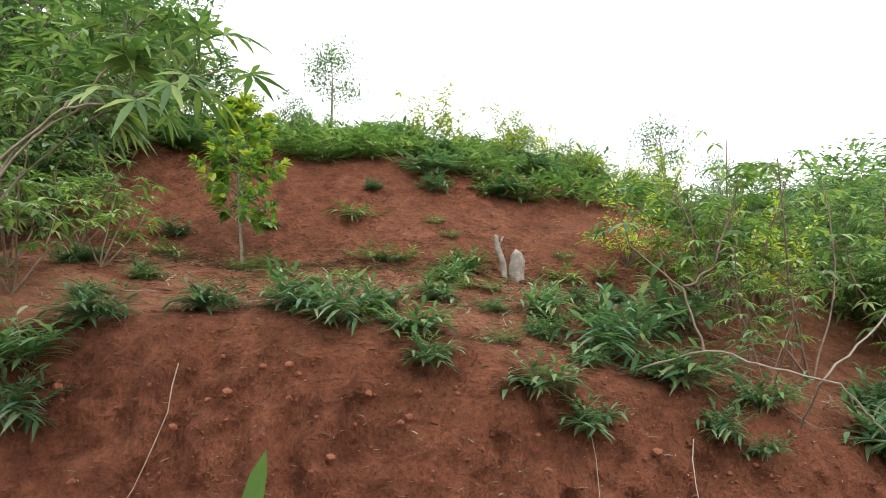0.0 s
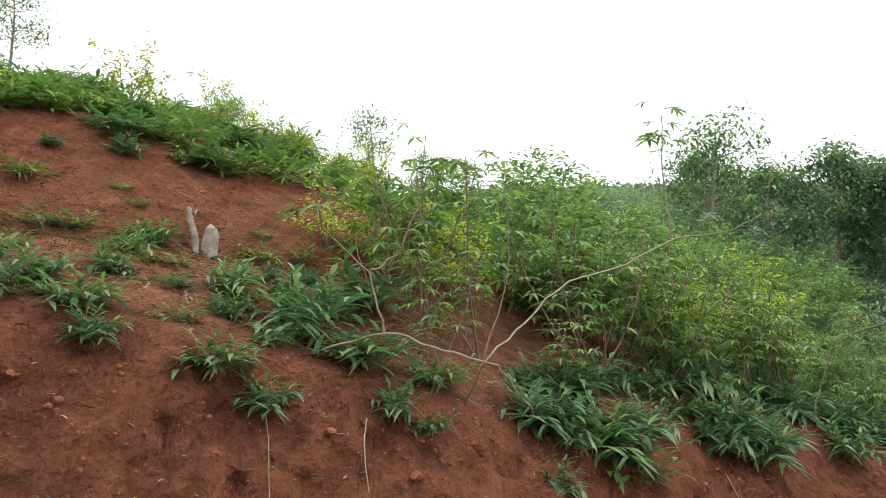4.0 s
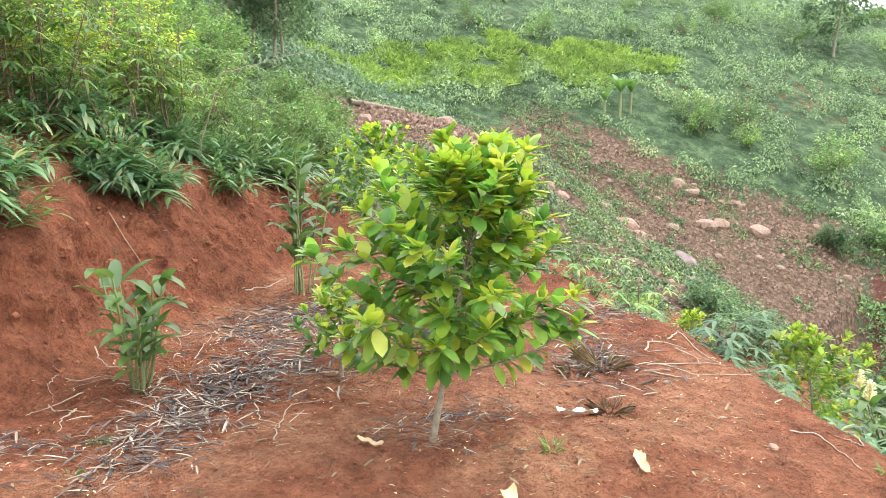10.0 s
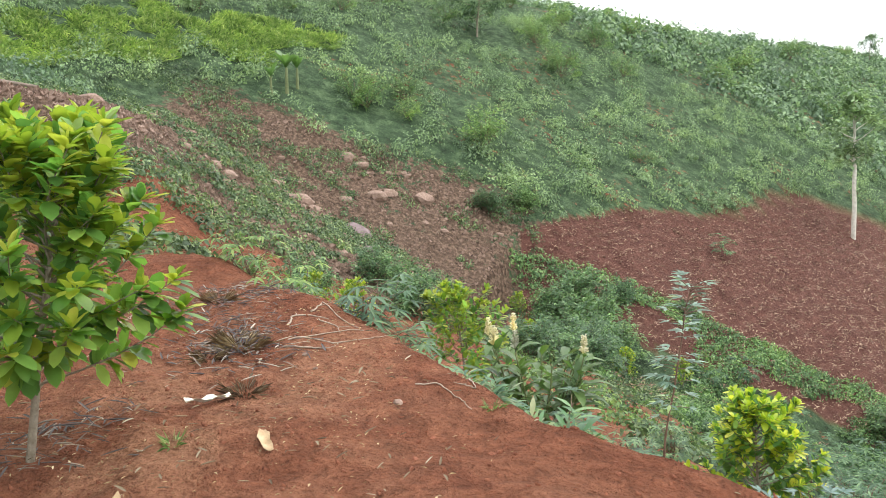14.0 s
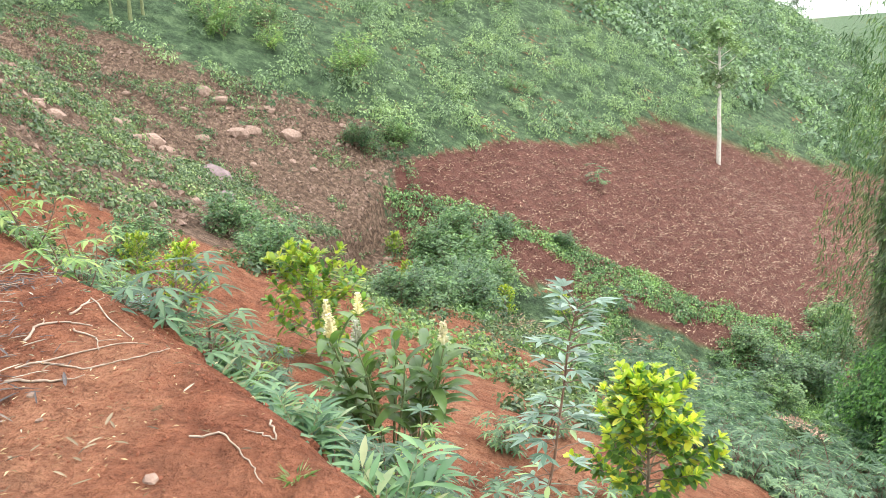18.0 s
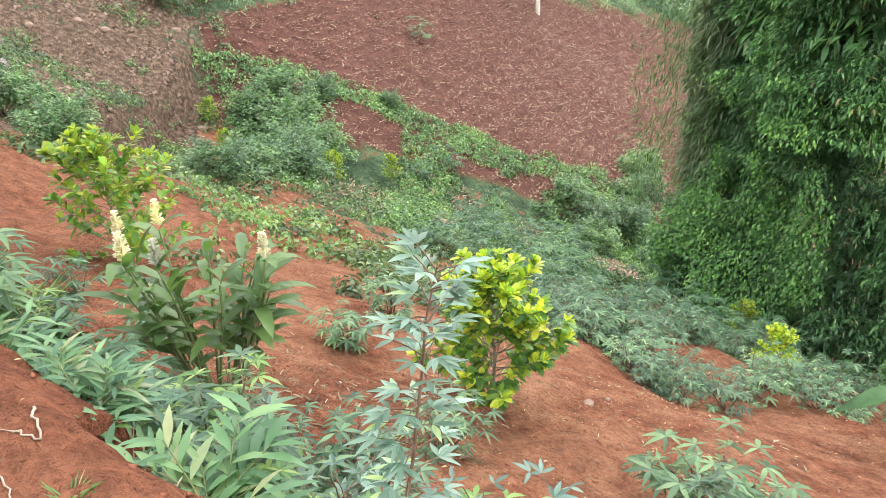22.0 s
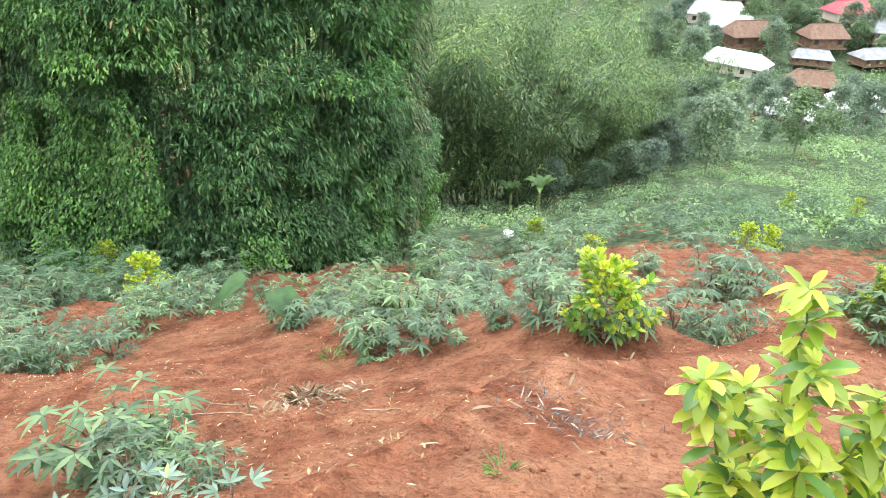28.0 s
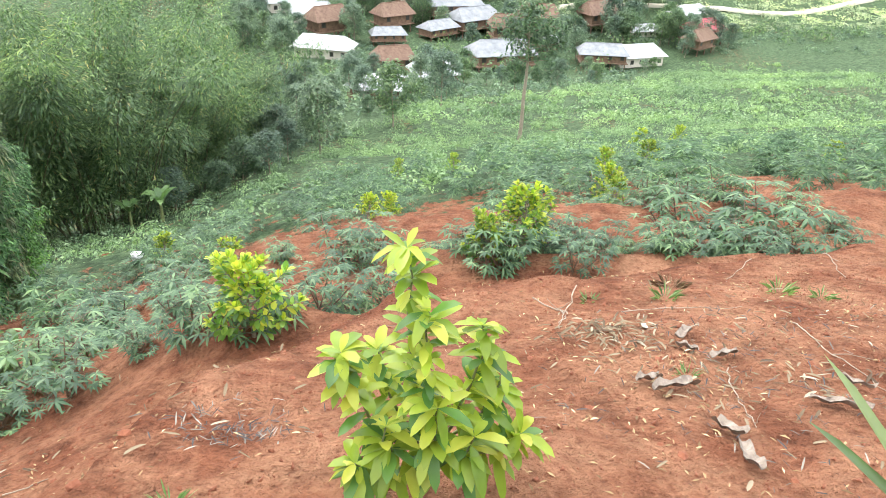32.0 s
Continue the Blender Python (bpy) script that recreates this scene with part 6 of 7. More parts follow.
for k in range(150):  # lumps that stand out of the cut face
    x = r_.uniform(-2.0, 7.5)
    f, g = (float(np.interp(x, STATIONS, SEC[:, q, 0])) for q in (8, 9))
    again(clods[k % 3], x, f + (g - f) * r_.uniform(0.05, 0.95) - 0.02, r_.uniform(0, 6.28), r_.uniform(0.4, 0.9) + 0.9 * r_.random() ** 4, sink=0.0)

# ---- stump and post on the upper bench ----
stump = Geo()
tube(stump, np.array([[0, 0, -0.05], [0.0, 0, 0.08], [0.01, 0, 0.16], [0.0, 0, 0.22]]), [0.075, 0.068, 0.066, 0.05], 9)
so = thing("tree_stump", "short weathered grey tree stump on the upper bench", "stump", (0.62, 6.3, gz(0.62, 6.3)))
part("trunk_stub", stump, M_DEADWOOD, so)
po = thing("dead_post", "leaning pale dead branch stub beside the stump", "stump", (0.5, 6.28, gz(0.5, 6.28)))
part("shaft", tube(Geo(), np.array([[0.02, 0, -0.05], [0, 0, 0.12], [-0.05, 0, 0.26], [-0.06, 0, 0.33]]), [0.032, 0.026, 0.02], 7), M_DEADWOOD, po)
part("snag", tube(Geo(), np.array([[-0.04, 0, 0.24], [-0.01, 0, 0.3], [0.0, 0, 0.33]]), [0.014, 0.008], 5), M_DEADWOOD, po)


# ---- dead twigs on the ground ----
def lie(plan, radius, lift=0.0):
    plan = np.array(plan, float)
    n = max(8, 5 * len(plan))
    t = np.linspace(0, 1, n)
    s = np.linspace(0, 1, len(plan))
    x, y = np.interp(t, s, plan[:, 0]), np.interp(t, s, plan[:, 1])
    x, y = x + r_.normal(0, 0.006, n), y + r_.normal(0, 0.006, n)
    return np.stack([x, y, ground(x, y) + radius * 0.8 + lift * np.sin(np.pi * t)], 1)


TWIGS = [([(2.57, 2.91), (2.84, 3.06), (3.15, 3.22)], 0.011), ([(2.62, 2.84), (2.8, 3.0), (2.97, 3.1), (3.12, 3.2)], 0.008), ([(4.12, 3.76), (4.75, 4.18)], 0.007), ([(3.3, 2.5), (3.49, 2.64), (3.8, 2.79), (3.95, 2.67)], 0.007),
         ([(3.48, 4.15), (3.72, 3.91)], 0.007), ([(5.2, 4.64), (4.75, 3.86)], 0.006), ([(6.09, 4.97), (6.85, 5.07)], 0.012), ([(6.02, 1.14), (6.25, 1.1), (5.76, 0.76)], 0.011), ([(5.37, 1.16), (5.64, 0.71)], 0.009)]
TWIGS_EDGE = [([(5.65, 1.22), (5.85, 1.24), (5.9, 1.1), (5.88, 0.98)], 0.012), ([(5.76, 1.04), (5.69, 0.92), (5.53, 0.86)], 0.009), ([(5.26, 1.16), (5.22, 1.0), (5.25, 0.9)], 0.012), ([(5.4, 1.07), (5.36, 0.87), (5.46, 0.7), (5.6, 0.55)], 0.008),
              ([(4.75, 0.3), (4.76, 0.19), (4.59, 0.09), (4.4, 0.01)], 0.008), ([(4.86, 0.03), (4.66, -0.02), (4.72, 0.06)], 0.008), ([(7.66, 2.13), (7.34, 1.82), (7.19, 1.64)], 0.012), ([(7.1, 1.99), (7.43, 1.93)], 0.012)]
TWIGS_MOUND = [([(0.22, -3.47), (0.33, -3.08), (0.33, -2.7)], 0.006), ([(0.84, -3.01), (0.95, -2.73), (1.03, -2.5)], 0.006), ([(1.0, -4.3), (1.32, -3.7)], 0.007), ([(0.93, -3.82), (0.59, -3.8), (0.27, -3.77)], 0.005), ([(-1.3, -5.2), (-0.9, -4.42)], 0.008),
               ([(-0.6, -5.0), (-0.1, -4.5)], 0.006), ([(1.3, -4.2), (1.2, -3.9), (1.35, -3.62)], 0.008), ([(5.39, -3.72), (4.86, -3.74)], 0.008), ([(4.9, -8.3), (3.6, -7.73)], 0.012), ([(4.14, -3.89), (3.91, -3.92)], 0.008), ([(5.74, -3.79), (5.43, -3.97), (4.86, -3.79)], 0.009)]
for plan, rad in TWIGS + TWIGS_EDGE + TWIGS_MOUND:
    twig(r_, lie(plan, rad * 0.62), rad * 0.62, side=1)
for k in range(90):
    if k < 48:
        x, y = r_.uniform(3.2, 6.2), r_.uniform(2.6, 4.4)
    elif k < 40:
        x, y = r_.uniform(-0.6, 1.9), r_.uniform(-4.2, -2.1)
    else:
        x, y = r_.uniform(-2.5, 2.5), r_.uniform(4.4, 6.2)
    a, ln = r_.uniform(0, 6.28), r_.uniform(0.12, 0.5)
    twig(r_, lie([(x, y), (x + ln * 0.5 * math.cos(a), y + ln * 0.5 * math.sin(a)), (x + ln * math.cos(a + 0.3), y + ln * math.sin(a + 0.3))], 0.004), r_.uniform(0.002, 0.006))
for x, drop, drift in ((-1.3, 0.35, -0.1), (0.78, 0.3, 0.02), (1.32, 0.4, -0.12), (2.5, 0.3, 0.2), (4.7, 0.35, 0.25)):
    lip = float(np.interp(x, STATIONS, SEC[:, 9, 0]))
    ys = np.linspace(lip - 0.12, lip - 0.12 - drop, 7)
    xs = x + drift * np.linspace(0, 1, 7) ** 2 + r_.normal(0, 0.008, 7)
    twig(r_, np.stack([xs, ys - 0.03, ground(xs, ys) + 0.03], 1), r_.uniform(0.002, 0.004), "dead_twig", "dry pale stem hanging down the red bank")

# ---- husks, bark strips and leaf litter ----
def strip(name, label, x, y, length, width, turn, mat, curl=0.4, category="bark"):
    """A curled strip of dry bark or husk lying on the ground."""
    n, k = 9, 5
    u, v = np.meshgrid(np.linspace(-0.5, 0.5, n), np.linspace(-1, 1, k), indexing="ij")
    w = width / 2 * (1 - 1.2 * np.abs(u) ** 2.2) * (1 + 0.2 * np.sin(u * 9 + x * 5))
    px = u * length
    py = v * w + 0.03 * length * np.sin(u * 5 + y)
    pz = np.abs(v) ** 1.6 * w * curl * (1.1 + 0.4 * np.sin(u * 7 + x * 9)) + 0.09 * length * (u + 0.5) ** 2 * np.abs(np.sin(x * 31)) + (0.008 * np.sin(u * 13 + y * 7 + v) + 0.01) * (length > 0.1) + 0.012
    c, s = math.cos(turn), math.sin(turn)
    X, Y = x + c * px - s * py, y + s * px + c * py
    Z = ground(X, Y) + pz
    i, j = np.meshgrid(np.arange(n - 1), np.arange(k - 1), indexing="ij")
    i, j = i.ravel(), j.ravel()
    q = np.stack([i * k + j, (i + 1) * k + j, (i + 1) * k + j + 1, i * k + j + 1], 1)
    top = np.stack([X, Y, Z], -1).reshape(-1, 3)
    g = Geo().add(top, q).add(top - [0, 0, 0.005], q[:, ::-1])
    return tagged(part(name, g, mat), label, category, "bark and husks")


M_HUSK = plain("grey_husk", [(0.25, (0.12, 0.09, 0.075)), (0.5, (0.27, 0.22, 0.18)), (0.75, (0.42, 0.37, 0.32))], 30, 0.85, 0.5)
M_PALEHUSK = plain("pale_husk", [(0.3, (0.6, 0.55, 0.44)), (0.7, (0.8, 0.77, 0.68))], 15, 0.8, 0.4)
M_TANHUSK = plain("tan_husk", [(0.3, (0.4, 0.27, 0.15)), (0.7, (0.58, 0.43, 0.27))], 18, 0.85, 0.4)
strip("dry_husk", "pale cream dry husk on the red soil", 4.37, 1.34, 0.24, 0.045, 2.3, M_PALEHUSK, category="husk")
strip("dry_husk", "tan dry husk lying on the bench", 3.2, 1.26, 0.25, 0.07, 0.8, M_TANHUSK, category="husk")
strip("dry_husk", "tan split husk on the bench", 3.47, 2.1, 0.16, 0.04, 1.4, M_TANHUSK, category="husk")
strip("dry_husk", "tan dry leaf on red soil", 3.81, 0.91, 0.14, 0.05, 0.4, M_TANHUSK, category="husk")
strip("dry_husk", "pale dry husk near the mound's sapling", 2.68, -2.2, 0.17, 0.05, 2.2, M_PALEHUSK, category="husk")
for x, y, ln, w, a in ((1.18, -2.82, 0.26, 0.07, 0.35), (1.2, -2.3, 0.22, 0.06, 1.3), (1.16, -2.48, 0.15, 0.07, 1.9), (0.87, -3.33, 0.2, 0.06, 0.9), (0.92, -3.2, 0.12, 0.05, 2.3), (0.69, -2.55, 0.24, 0.05, 2.2), (0.8, -3.1, 0.16, 0.05, 0.2), (1.25, -2.9, 0.12, 0.05, 0.1), (0.45, -2.75, 0.18, 0.04, 1.9)):
    strip("bark_strip", "curled grey strip of dry bark on red soil", x, y, ln * 0.85, w * 0.75, a, M_HUSK, 0.8)
strip("white_chip", "small white chip standing out on the soil", 1.0, -3.46, 0.09, 0.025, 1.4, M_PALEHUSK, category="chip")


def litter(name, label, patches, mat, leaf, seed, width=0.16):
    """Dry leaves and bits strewn flat in patches: x, y, spread, number."""
    r = np.random.default_rng(seed)
    g = Geo()
    for x, y, s, n in patches:
        px, py = r.normal(x, s, n), r.normal(y, s * 0.8, n)
        b = on_soil(px, py) + np.stack([0 * px, 0 * px, r.uniform(0.003, 0.03, n)], 1)
        w = ways(r, n, -0.08, 0.25)
        ln = leaf * r.uniform(0.5, 1.5, n)
        leaves(g, b, w, ln, ln * width * r.uniform(0.6, 1.5, n), "strap", r.uniform(-0.12, 0.25, n), 0.7, leaf > 0.03)
    return tagged(part(name, g, mat), label, "litter", kind="stuff")


litter("grey_litter", "grey dead leaves and stalks heaped on the bench", [(3.8, 3.25, 0.22, 420), (4.2, 3.2, 0.3, 560), (5.6, 4.0, 0.4, 900), (5.0, 3.7, 0.35, 500), (2.85, 2.95, 0.2, 200), (3.3, 3.1, 0.2, 220), (2.6, 3.6, 0.15, 120), (5.2, 1.45, 0.22, 300), (6.6, 1.95, 0.3, 300),
                                                                              (5.7, 1.6, 0.2, 150), (3.9, 1.9, 0.22, 140)], M_GREYLITTER, 0.1, 301, 0.085)
litter("dry_litter", "straw-coloured dry leaves strewn on the soil", [(1.2, -3.4, 0.15, 160), (0.9, -2.9, 0.3, 60), (0.5, -2.7, 0.3, 50), (0.3, -3.6, 0.5, 50), (4.6, -4.0, 0.2, 260), (-0.8, 5.1, 0.6, 500), (0.4, 5.2, 0.6, 400), (1.3, 5.4, 0.5, 300), (-1.6, 5.6, 0.6, 400), (-1.8, 5.85, 0.22, 420), (-1.3, 6.0, 0.22, 420), (-0.7, 6.05, 0.22, 420), (0.0, 6.1, 0.22, 420), (0.7, 6.35, 0.22, 380), (1.3, 6.5, 0.25, 300), (-2.4, 5.7, 0.3, 320),
                                                                          (0.6, 6.6, 0.25, 120), (0.8, 7.0, 0.4, 160), (3.4, 2.0, 0.9, 120), (4.5, 1.0, 0.8, 110), (2.8, 0.6, 0.8, 60), (6.4, -3.4, 0.7, 60), (5.0, -5.0, 1.0, 90), (6.6, -1.2, 0.5, 260), (2, 4.0, 1.2, 160), (5, 5.0, 1.0, 160), (-0.3, 3.6, 0.5, 90), (2.5, -3.5, 0.8, 90), (-1.2, 3.55, 0.4, 120), (0.2, 3.5, 0.5, 150), (1.2, 3.7, 0.5, 120), (-0.5, 3.9, 0.5, 140), (0.8, 4.05, 0.4, 110), (-0.2, 6.9, 0.6, 140), (-2.0, 6.9, 0.4, 160)], M_STRAW, 0.055, 302, 0.15)
litter("fine_litter", "fine grey stalk litter on the mound", [(2.8, -2.8, 0.09, 110), (2.9, -2.9, 0.12, 60), (0.8, -2.7, 0.5, 260), (0.4, -3.3, 0.5, 200)], M_GREYLITTER, 0.04, 304, 0.09)
chaff = np.random.default_rng(305)
litter("chaff", "tiny pale flakes of dry stalk over the red soil", [(*p, 0.35, 90) for p in chaff.uniform((-1.8, 3.2), (2.6, 7.2), (60, 2))] + [(*p, 0.35, 70) for p in chaff.uniform((1.2, 0.2), (6.6, 4.4), (40, 2))] + [(*p, 0.35, 70) for p in chaff.uniform((-0.8, -4.6), (3.8, -1.6), (26, 2))]
       + [(*p, 0.4, 60) for p in chaff.uniform((3.8, -6.5), (7.5, -1.5), (24, 2))], M_STRAW, 0.026, 306, 0.22)
grit = np.random.default_rng(303)
gg = Geo()
n = 30000
gx_, gy_ = grit.uniform(-1.5, 7.5, n), grit.uniform(-4.8, 6.8, n)
b = on_soil(gx_, gy_)
sz = 0.003 + 0.016 * grit.random(n) ** 4
corners = unit(np.array([[1, 1, 1], [-1, -1, 1], [-1, 1, -1], [1, -1, -1.0]]))
v = b[:, None] + sz[:, None, None] * (corners[None] + grit.normal(0, 0.3, (n, 4, 3)))
idx = np.arange(n)[:, None] * 4
gg.add(v, np.concatenate([idx + f for f in ((0, 1, 2), (0, 3, 1), (0, 2, 3), (1, 3, 2))]))
tagged(part("soil_crumbs", gg, M_CLOD), "small crumbs of red clay over the bare ground", "soil", kind="stuff")

# ---- grass tufts and weeds on the bare ground ----
dry_g = grass(np.random.default_rng(310), 90, 0.14, 0.14, M_STRAW, label="dry tussock of grass on the bench", width=0.002)
green_g = grass(np.random.default_rng(311), 40, 0.1, 0.08, M_GRASS, label="small green tuft of grass on red soil")
for x, y, s in ((4.52, 1.2, 1.0), (5.2, 1.4, 1.4), (5.35, 1.5, 1.2), (6.5, 1.95, 1.3), (4.6, -4.0, 1.0), (0.4, -4.3, 0.9), (5.0, 1.55, 1.0)):
    again(dry_g, x, y, rng.uniform(0, 6.28), s)
for x, y, s in ((3.83, 1.32, 0.9), (2.95, -2.35, 0.8), (0.6, -4.0, 1.2), (-0.1, -4.0, 1.3), (-0.3, -3.9, 1.0), (2.9, 3.2, 0.7), (1.05, -2.95, 0.7), (1.0, -4.1, 0.8), (4.4, -0.1, 0.8), (4.3, -0.45, 0.7), (4.1, -0.55, 0.6), (2.6, 3.0, 0.6), (5.0, -5.1, 1.5)):
    again(green_g, x, y, rng.uniform(0, 6.28), s)
verge = grass(np.random.default_rng(312), 90, 0.5, 0.3, M_GRASS, label="bright tall grass on the bank's lip", width=0.014)
for k in range(24):
    x = r_.uniform(7.2, 10.5)
    lip = float(np.interp(x, STATIONS, SEC[:, 9, 0]))
    again(verge, x, lip + r_.uniform(0.0, 1.0), r_.uniform(0, 6.28), r_.uniform(0.7, 1.3))
for k in range(46):
    x = r_.uniform(5.4, 11.5)
    edge = float(np.interp(x, STATIONS, SEC[:, 6, 0]))
    again((verge, tufts[0], brights[0], small_c[0])[k % 4], x, edge - r_.uniform(0.25, 1.3), r_.uniform(0, 6.28), r_.uniform(0.5, 1.1))
close_leaf = thing("ginger_clump", "long green leaf blades beside the path", "plant", (1.0, -1.75, gz(1.0, -1.75)), group="ginger clumps")
cl = leaves(Geo(), np.array([[0, 0, 0.02], [0, 0, 0.02], [0.02, 0, 0.02]]), np.array([[0.33, -0.25, 0.36], [0.26, -0.33, 0.5], [-0.4, -0.4, 0.7]]), [0.54, 0.66, 0.5], [0.055, 0.06, 0.05], "strap", 0.12, 0.3)
part("blade_tuft", cl, M_GINGER, close_leaf)

tall_blade = thing("ginger_clump", "single tall ginger cane with a bright upright leaf", "plant", (-0.5, 2.0, gz(-0.5, 2.0)), group="ginger clumps")
blade_cane = part("cane", tube(Geo(), np.array([[0, 0, 0], [0.01, 0.0, 0.5], [0.02, -0.01, 1.02]]), [0.011, 0.005], 6), M_STEM, tall_blade)
for q, (bz, bx, by, bu, ln) in enumerate(((1.0, 0.14, -0.12, 0.9, 0.4), (0.85, 0.5, 0.3, 0.7, 0.36), (0.7, -0.6, 0.2, 0.6, 0.34), (0.55, 0.5, -0.4, 0.6, 0.34), (0.95, 0.3, 0.1, 0.95, 0.3))):
    part("leaf", leaves(Geo(), np.array([[0.02, -0.01, bz]]), np.array([[bx, by, bu]]), ln, 0.075, "strap", 0.12 if q in (0, 4) else 0.5, 0.3), M_BRIGHTTUFT, blade_cane)

# ---- white bag on the slope ----
bg = rock(np.random.default_rng(320), 0.2, M_BAG, "plastic_bag", "crumpled white plastic bag among the cassava", group="litter bags", lumps=0.7)
bg.location = (7.55, -21.9, gz(7.55, -21.9) + 0.55)
tagged(bg, category="bag")
bg.location.z -= 0.42


# ---- the village in the valley ----
def slab(geo, x0, x1, y0, y1, z0, z1):
    v = [(x, y, z) for x in (x0, x1) for y in (y0, y1) for z in (z0, z1)]
    return geo.add(v, [(0, 1, 3, 2), (4, 6, 7, 5), (0, 4, 5, 1), (2, 3, 7, 6), (0, 2, 6, 4), (1, 5, 7, 3)])


def house(length, depth, roof_mat, wall_mat, label, stilts=True, eave=2.4, rise=2.4, out=0.9):
    ob = thing("stilt_house" if stilts else "house", label, "house", group="village houses")
    z0 = 1.9 if stilts else 0.0
    l2, d2 = length / 2, depth / 2
    part("wall", slab(Geo(), -l2, l2, -d2, d2, z0, z0 + eave), wall_mat, ob, smooth=False)
    L, D, zr, ze = l2 + out, d2 + out, z0 + eave + rise, z0 + eave - 0.25
    hip = length * 0.16
    th = 0.12
    for sgn in (1, -1):
        g = Geo()
        a = [(-L, sgn * D, ze), (L, sgn * D, ze), (L - hip, 0, zr), (-L + hip, 0, zr)]
        v = np.array(a + [(x, y, z + th) for x, y, z in a])
        g.add(v, [(0, 1, 2, 3), (4, 7, 6, 5), (0, 4, 5, 1), (1, 5, 6, 2), (2, 6, 7, 3), (3, 7, 4, 0)])
        part("roof_slope", g, roof_mat, ob, smooth=False)
        g = Geo()
        a = [(sgn * L, -D, ze), (sgn * L, D, ze), (sgn * (L - hip), 0, zr)]
        v = np.array(a + [(x, y, z + th) for x, y, z in a])
        g.add(v, [(0, 1, 4, 3), (1, 2, 5, 4), (2, 0, 3, 5)]).add(v[3:], [(0, 1, 2)]).add(v[:3], [(2, 1, 0)])
        part("roof_end", g, roof_mat, ob, smooth=False)
    part("ridge_cap", slab(Geo(), -L + hip, L - hip, -0.12, 0.12, zr + 0.05, zr + 0.2), roof_mat, ob, smooth=False)
    if stilts:
        n = max(3, int(length // 2.6))
        for x in np.linspace(-l2 + 0.2, l2 - 0.2, n):
            for y in (-d2 + 0.2, d2 - 0.2):
                part("post", slab(Geo(), x - 0.13, x + 0.13, y - 0.13, y + 0.13, -0.6, z0), M_HOUSEWOOD, ob, smooth=False)
        part("floor_deck", slab(Geo(), -l2 - 0.6, l2 + 0.6, -d2 - 0.7, d2 + 0.7, z0 - 0.18, z0 - 0.004), M_HOUSEWOOD, ob, smooth=False)
    n = max(2, int(length // 2.8))
    for x in np.linspace(-l2 + 1.2, l2 - 1.2, n):
        for sgn in (1, -1):
            w = part("window", slab(Geo(), x - 0.5, x + 0.5, sgn * d2 - 0.04, sgn * d2 + 0.04, z0 + 0.8, z0 + 1.9), M_DARK, ob, smooth=False)
    return ob


h_grey = house(13, 7, M_ROOF_GREY, M_HOUSEWOOD, "wooden stilt house under a pale grey roof")
h_red = house(10, 6, M_ROOF_RED, M_PLASTER, "house with a bright red metal roof")
h_white = house(14, 7, M_ROOF_WHITE, M_PLASTER, "long house under a white metal roof", stilts=False, eave=2.8)
h_tile = house(8, 5, M_ROOF_TILE, M_HOUSEWOOD, "small wooden house with a brown tiled roof")
h_shed = house(4.5, 3.2, M_ROOF_WHITE, M_HOUSEWOOD, "small shed with a pale tin roof", stilts=False, eave=1.9, rise=1.0, out=0.5)
HOUSES = ((h_white, 2, -219, 0.5, 1.15), (h_white, -2, -212, 0.6, 1.0), (h_red, -30, -225, 0.2, 1.15), (h_tile, -3, -231, 0.3, 1.4), (h_grey, -41, -213, 0.1, 1.2), (h_grey, -45, -205, 0.4, 1.15), (h_white, -53, -228, 0.2, 1.0), (h_shed, -78, -229, 0.1, 1.6),
          (h_white, -84, -213, 0.1, 0.75), (h_tile, -79, -203, 0.2, 1.3), (h_white, -93, -203, 0.3, 0.7), (h_grey, -43, -167, 0.2, 1.15), (h_grey, -68, -169, -0.2, 0.9), (h_white, -77, -171, 0.35, 1.0), (h_shed, -21, -143, 0.2, 1.1), (h_shed, -18, -124, 0.4, 1.0),
          (h_shed, -22, -127, 0.1, 1.1), (h_tile, -17, -155, 0.1, 1.0), (h_shed, -8, -118, 0.3, 1.2), (h_shed, -10, -107, 0.0, 1.0), (h_white, -4, -176, -0.35, 1.0), (h_tile, -52, -194, 0.3, 1.25), (h_tile, -62, -202, 0.1, 1.3), (h_tile, -23, -204, 0.3, 1.2), (h_grey, -20, -189, 0.5, 0.7),
          (h_tile, -6, -197, 0.3, 1.3), (h_red, -105, -192, 0.25, 1.15), (h_red, -24, -210, 0.4, 0.8), (h_grey, -34, -197, 0.5, 0.8), (h_white, -67, -214, 0.1, 0.6), (h_shed, -14, -133, 0.3, 1.0), (h_shed, -27, -160, 0.0, 1.2), (h_tile, -98, -180, 0.2, 1.0), (h_shed, -60, -186, 0.5, 1.3), (h_white, -112, -214, 0.1, 0.9))
for kind, x, y, turn, s in HOUSES:
    again(kind, x, y, turn + r_.uniform(-0.5, 0.5), s * 0.88, sink=-0.15)
lane = Geo()
s = np.linspace(0, 1, 40)
lx, ly = -60 - 130 * s, -216 - 9 * s - 5 * np.sin(s * 7)
lz = np.maximum(ground(lx, ly), ground(lx, ly - 2.5)) + 0.25
ring = np.stack([np.stack([lx, ly, lz], 1), np.stack([lx - 0.2, ly - 2.6, lz + 0.1], 1), np.stack([lx, ly, lz - 0.8], 1), np.stack([lx - 0.2, ly - 2.6, lz - 0.8], 1)], 1)
k = np.arange(39)[:, None] * 4
lane.add(ring, np.concatenate([k + [0, 4, 5, 1], k + [2, 6, 4, 0], k + [1, 5, 7, 3]]))
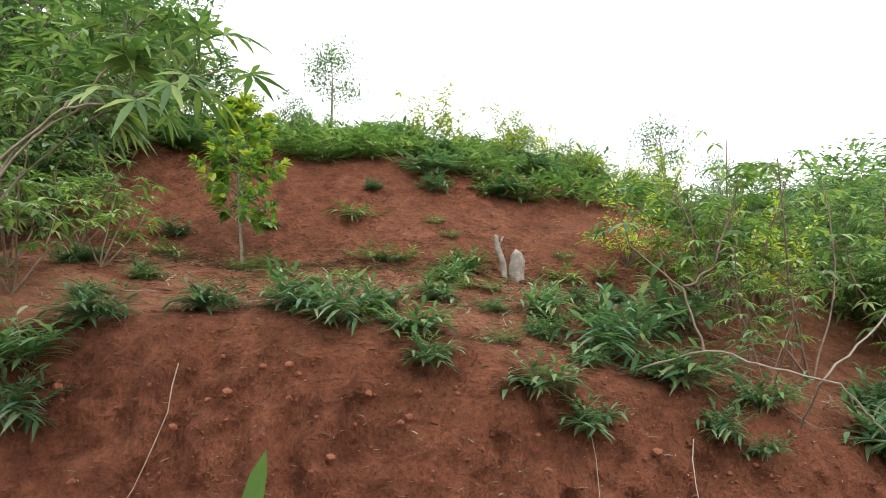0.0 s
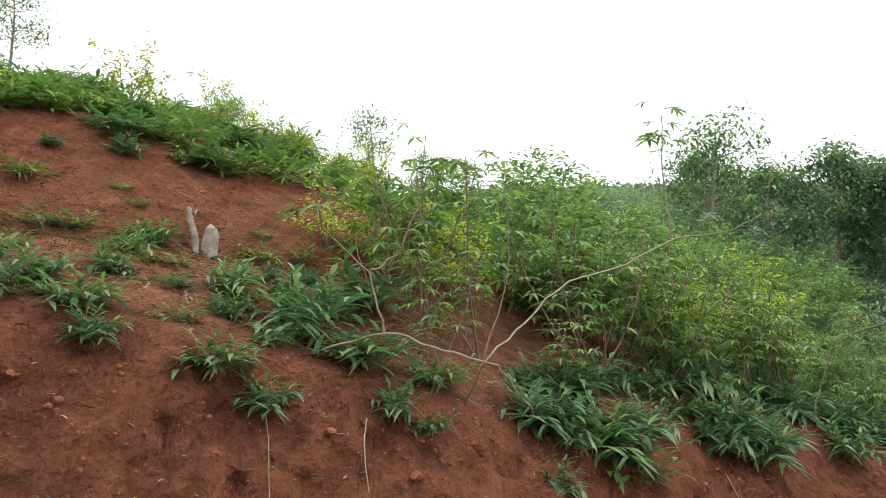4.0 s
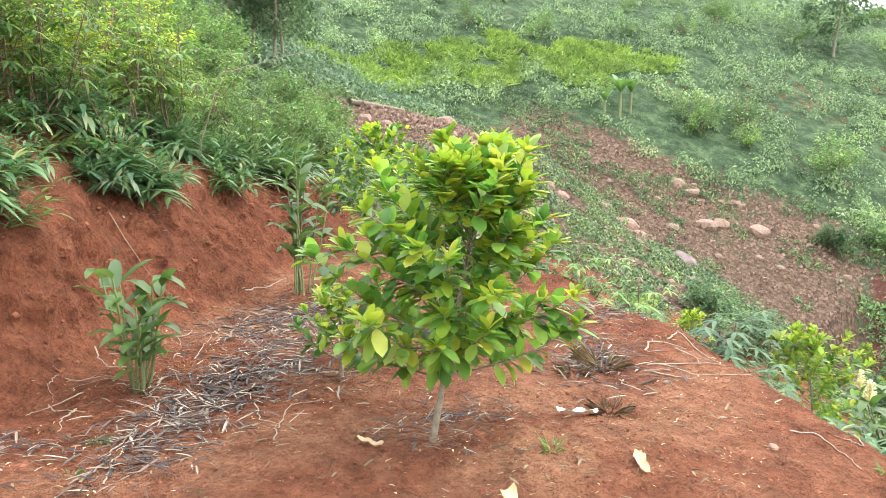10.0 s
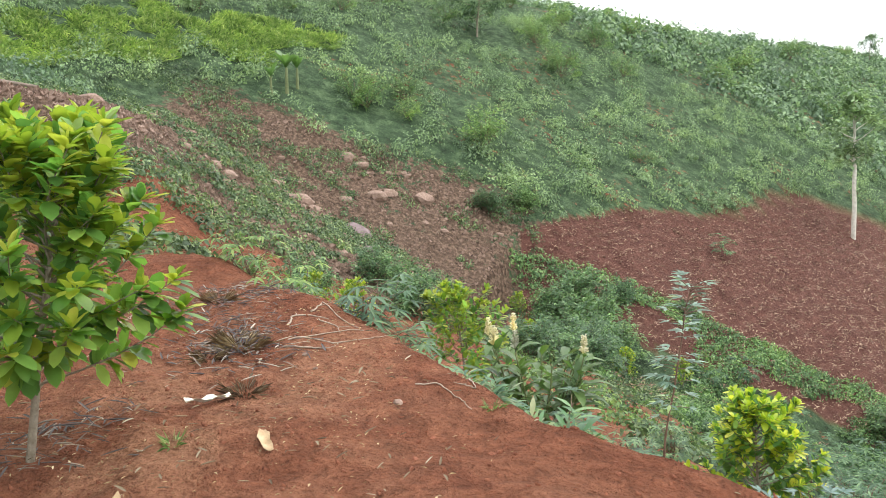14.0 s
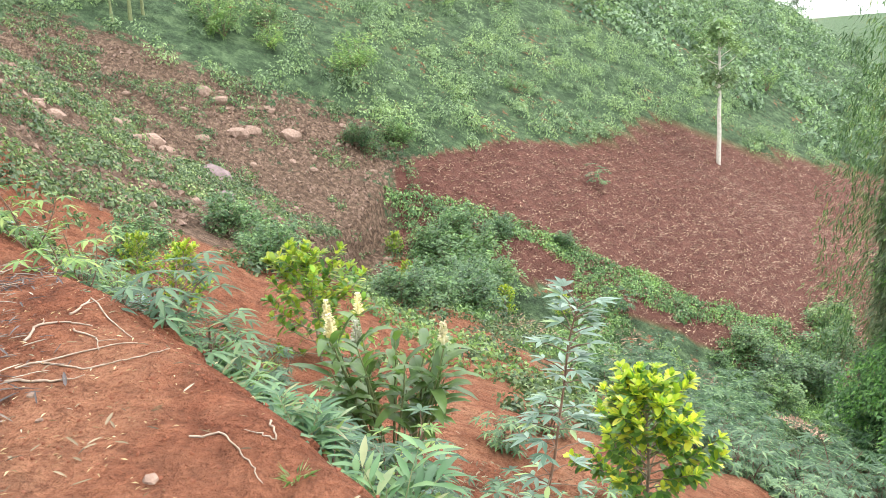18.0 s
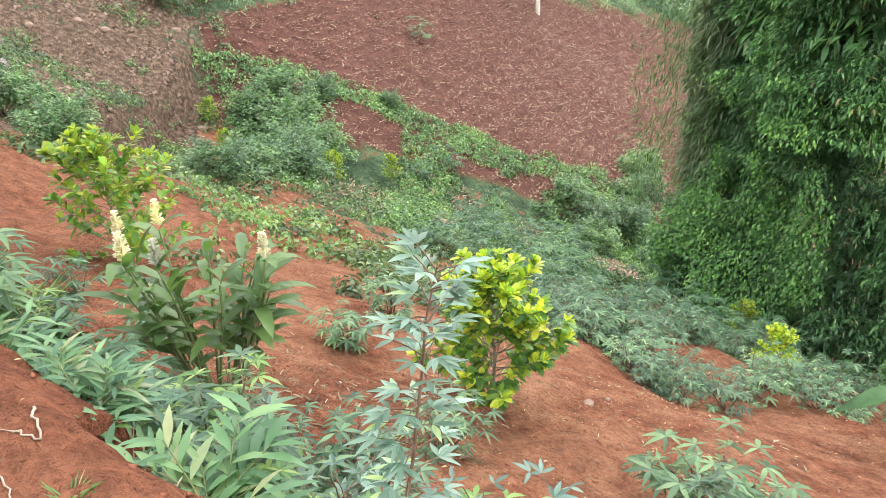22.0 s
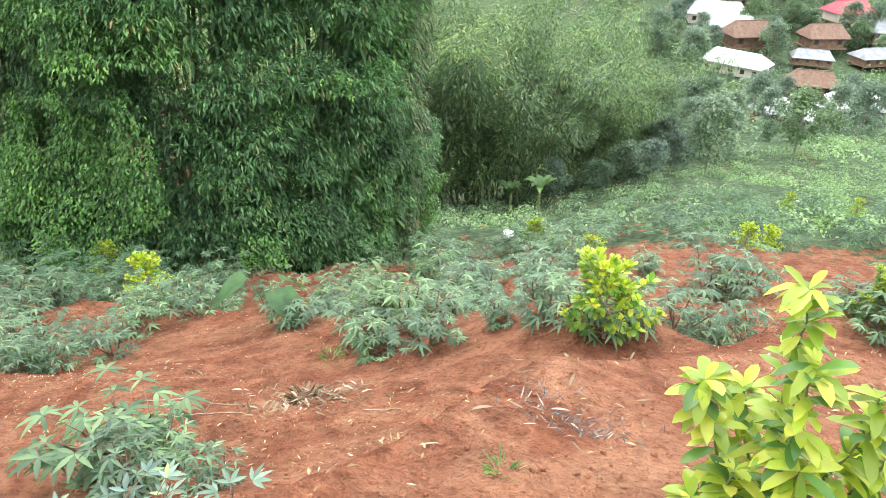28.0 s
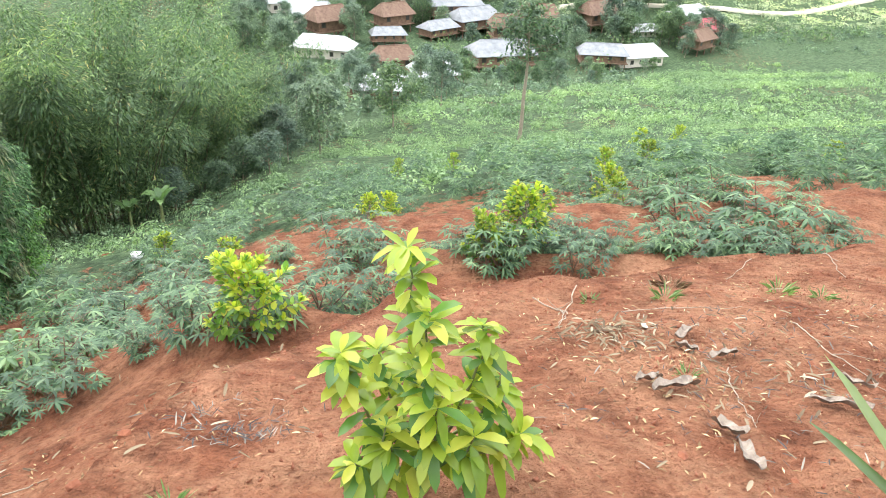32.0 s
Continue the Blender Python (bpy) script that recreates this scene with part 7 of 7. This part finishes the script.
M_LANE = plain("pale_lane", [(0.3, (0.5, 0.45, 0.36)), (0.7, (0.65, 0.6, 0.5))], 0.5, 0.9, 0.2)
tagged(part("road", lane, M_LANE), "pale village road along the hillside", "road", kind="structure")
v_tree = [tree(np.random.default_rng(330 + k), 9 + k, 3.6, 2600, 0.55, (M_DARKTREE, M_VILLAGE, M_VILLAGE)[k], label="leafy village tree beside the houses", clear=0.22, clumps=24) for k in range(3)]
k = 0
while k < 150:
    x, y = r_.uniform(-115, 25), r_.uniform(-235, -62)
    if y > crop_edge(x) - 3 or y > -150 and rough(np.array([x]), np.array([y]), 5, 73)[0] < 0.1 or any(abs(x - hx) < 5 and -2 < y - hy < 8 for _, hx, hy, _, _ in HOUSES) or rough(np.array([x]), np.array([y]), 22, 71)[0] < -0.2 and y < -150:
        continue
    again(v_tree[k % 3], x, y, r_.uniform(0, 6.28), r_.uniform(0.6, 1.05) if y < -165 else r_.uniform(0.25, 0.42))
    k += 1
for x, y, s in ((4.5, -46, 0.5), (6.5, -50, 0.6), (3.5, -56, 0.55), (5.5, -62, 0.75), (8.0, -60, 0.8), (1.5, -66, 0.6), (2.8, -74, 0.8), (7.5, -45, 0.45), (10, -44, 0.5), (0.5, -84, 0.8), (-2, -92, 0.8), (4, -90, 1.0)):
    again(v_tree[int(s * 20) % 3], x, y, r_.uniform(0, 6.28), s * 0.6)
for k in range(45):  # the wooded valley bottom
    r, h = r_.uniform(55, 150), r_.random()
    a = radians(166 + h * (20 + (r - 60) * 0.2))
    again(v_tree[k % 3], 2.6 + r * math.sin(a), -0.7 + r * math.cos(a), r_.uniform(0, 6.28), r_.uniform(0.4, 0.7))
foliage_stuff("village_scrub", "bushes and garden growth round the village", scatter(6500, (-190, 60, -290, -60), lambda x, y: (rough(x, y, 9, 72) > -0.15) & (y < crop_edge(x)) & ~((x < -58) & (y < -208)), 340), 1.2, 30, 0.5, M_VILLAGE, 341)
grove = scatter(900, (-190, 60, -290, -150), lambda x, y: (rough(x, y, 16, 74) > -0.1) & ~((x < -58) & (y < -208)) & (y < crop_edge(x) - 12) & np.all([np.hypot(x - hx, y - hy - 4) > 8 for _, hx, hy, _, _ in HOUSES], axis=0), 342)
foliage_stuff("village_grove", "dark green trees standing close among the village houses", grove, 2.8, 70, 0.7, M_DARKTREE, 343, "trees", tall=1.5)
# pale pasture green, lightened further to hold the haze in its colour
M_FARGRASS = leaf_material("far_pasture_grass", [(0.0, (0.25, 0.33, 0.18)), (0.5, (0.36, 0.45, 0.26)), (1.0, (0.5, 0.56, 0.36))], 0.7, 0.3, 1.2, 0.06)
pasture = scatter(2600, (-230, -55, -300, -206), lambda x, y: rough(x, y, 14, 75) > -0.25, 344)
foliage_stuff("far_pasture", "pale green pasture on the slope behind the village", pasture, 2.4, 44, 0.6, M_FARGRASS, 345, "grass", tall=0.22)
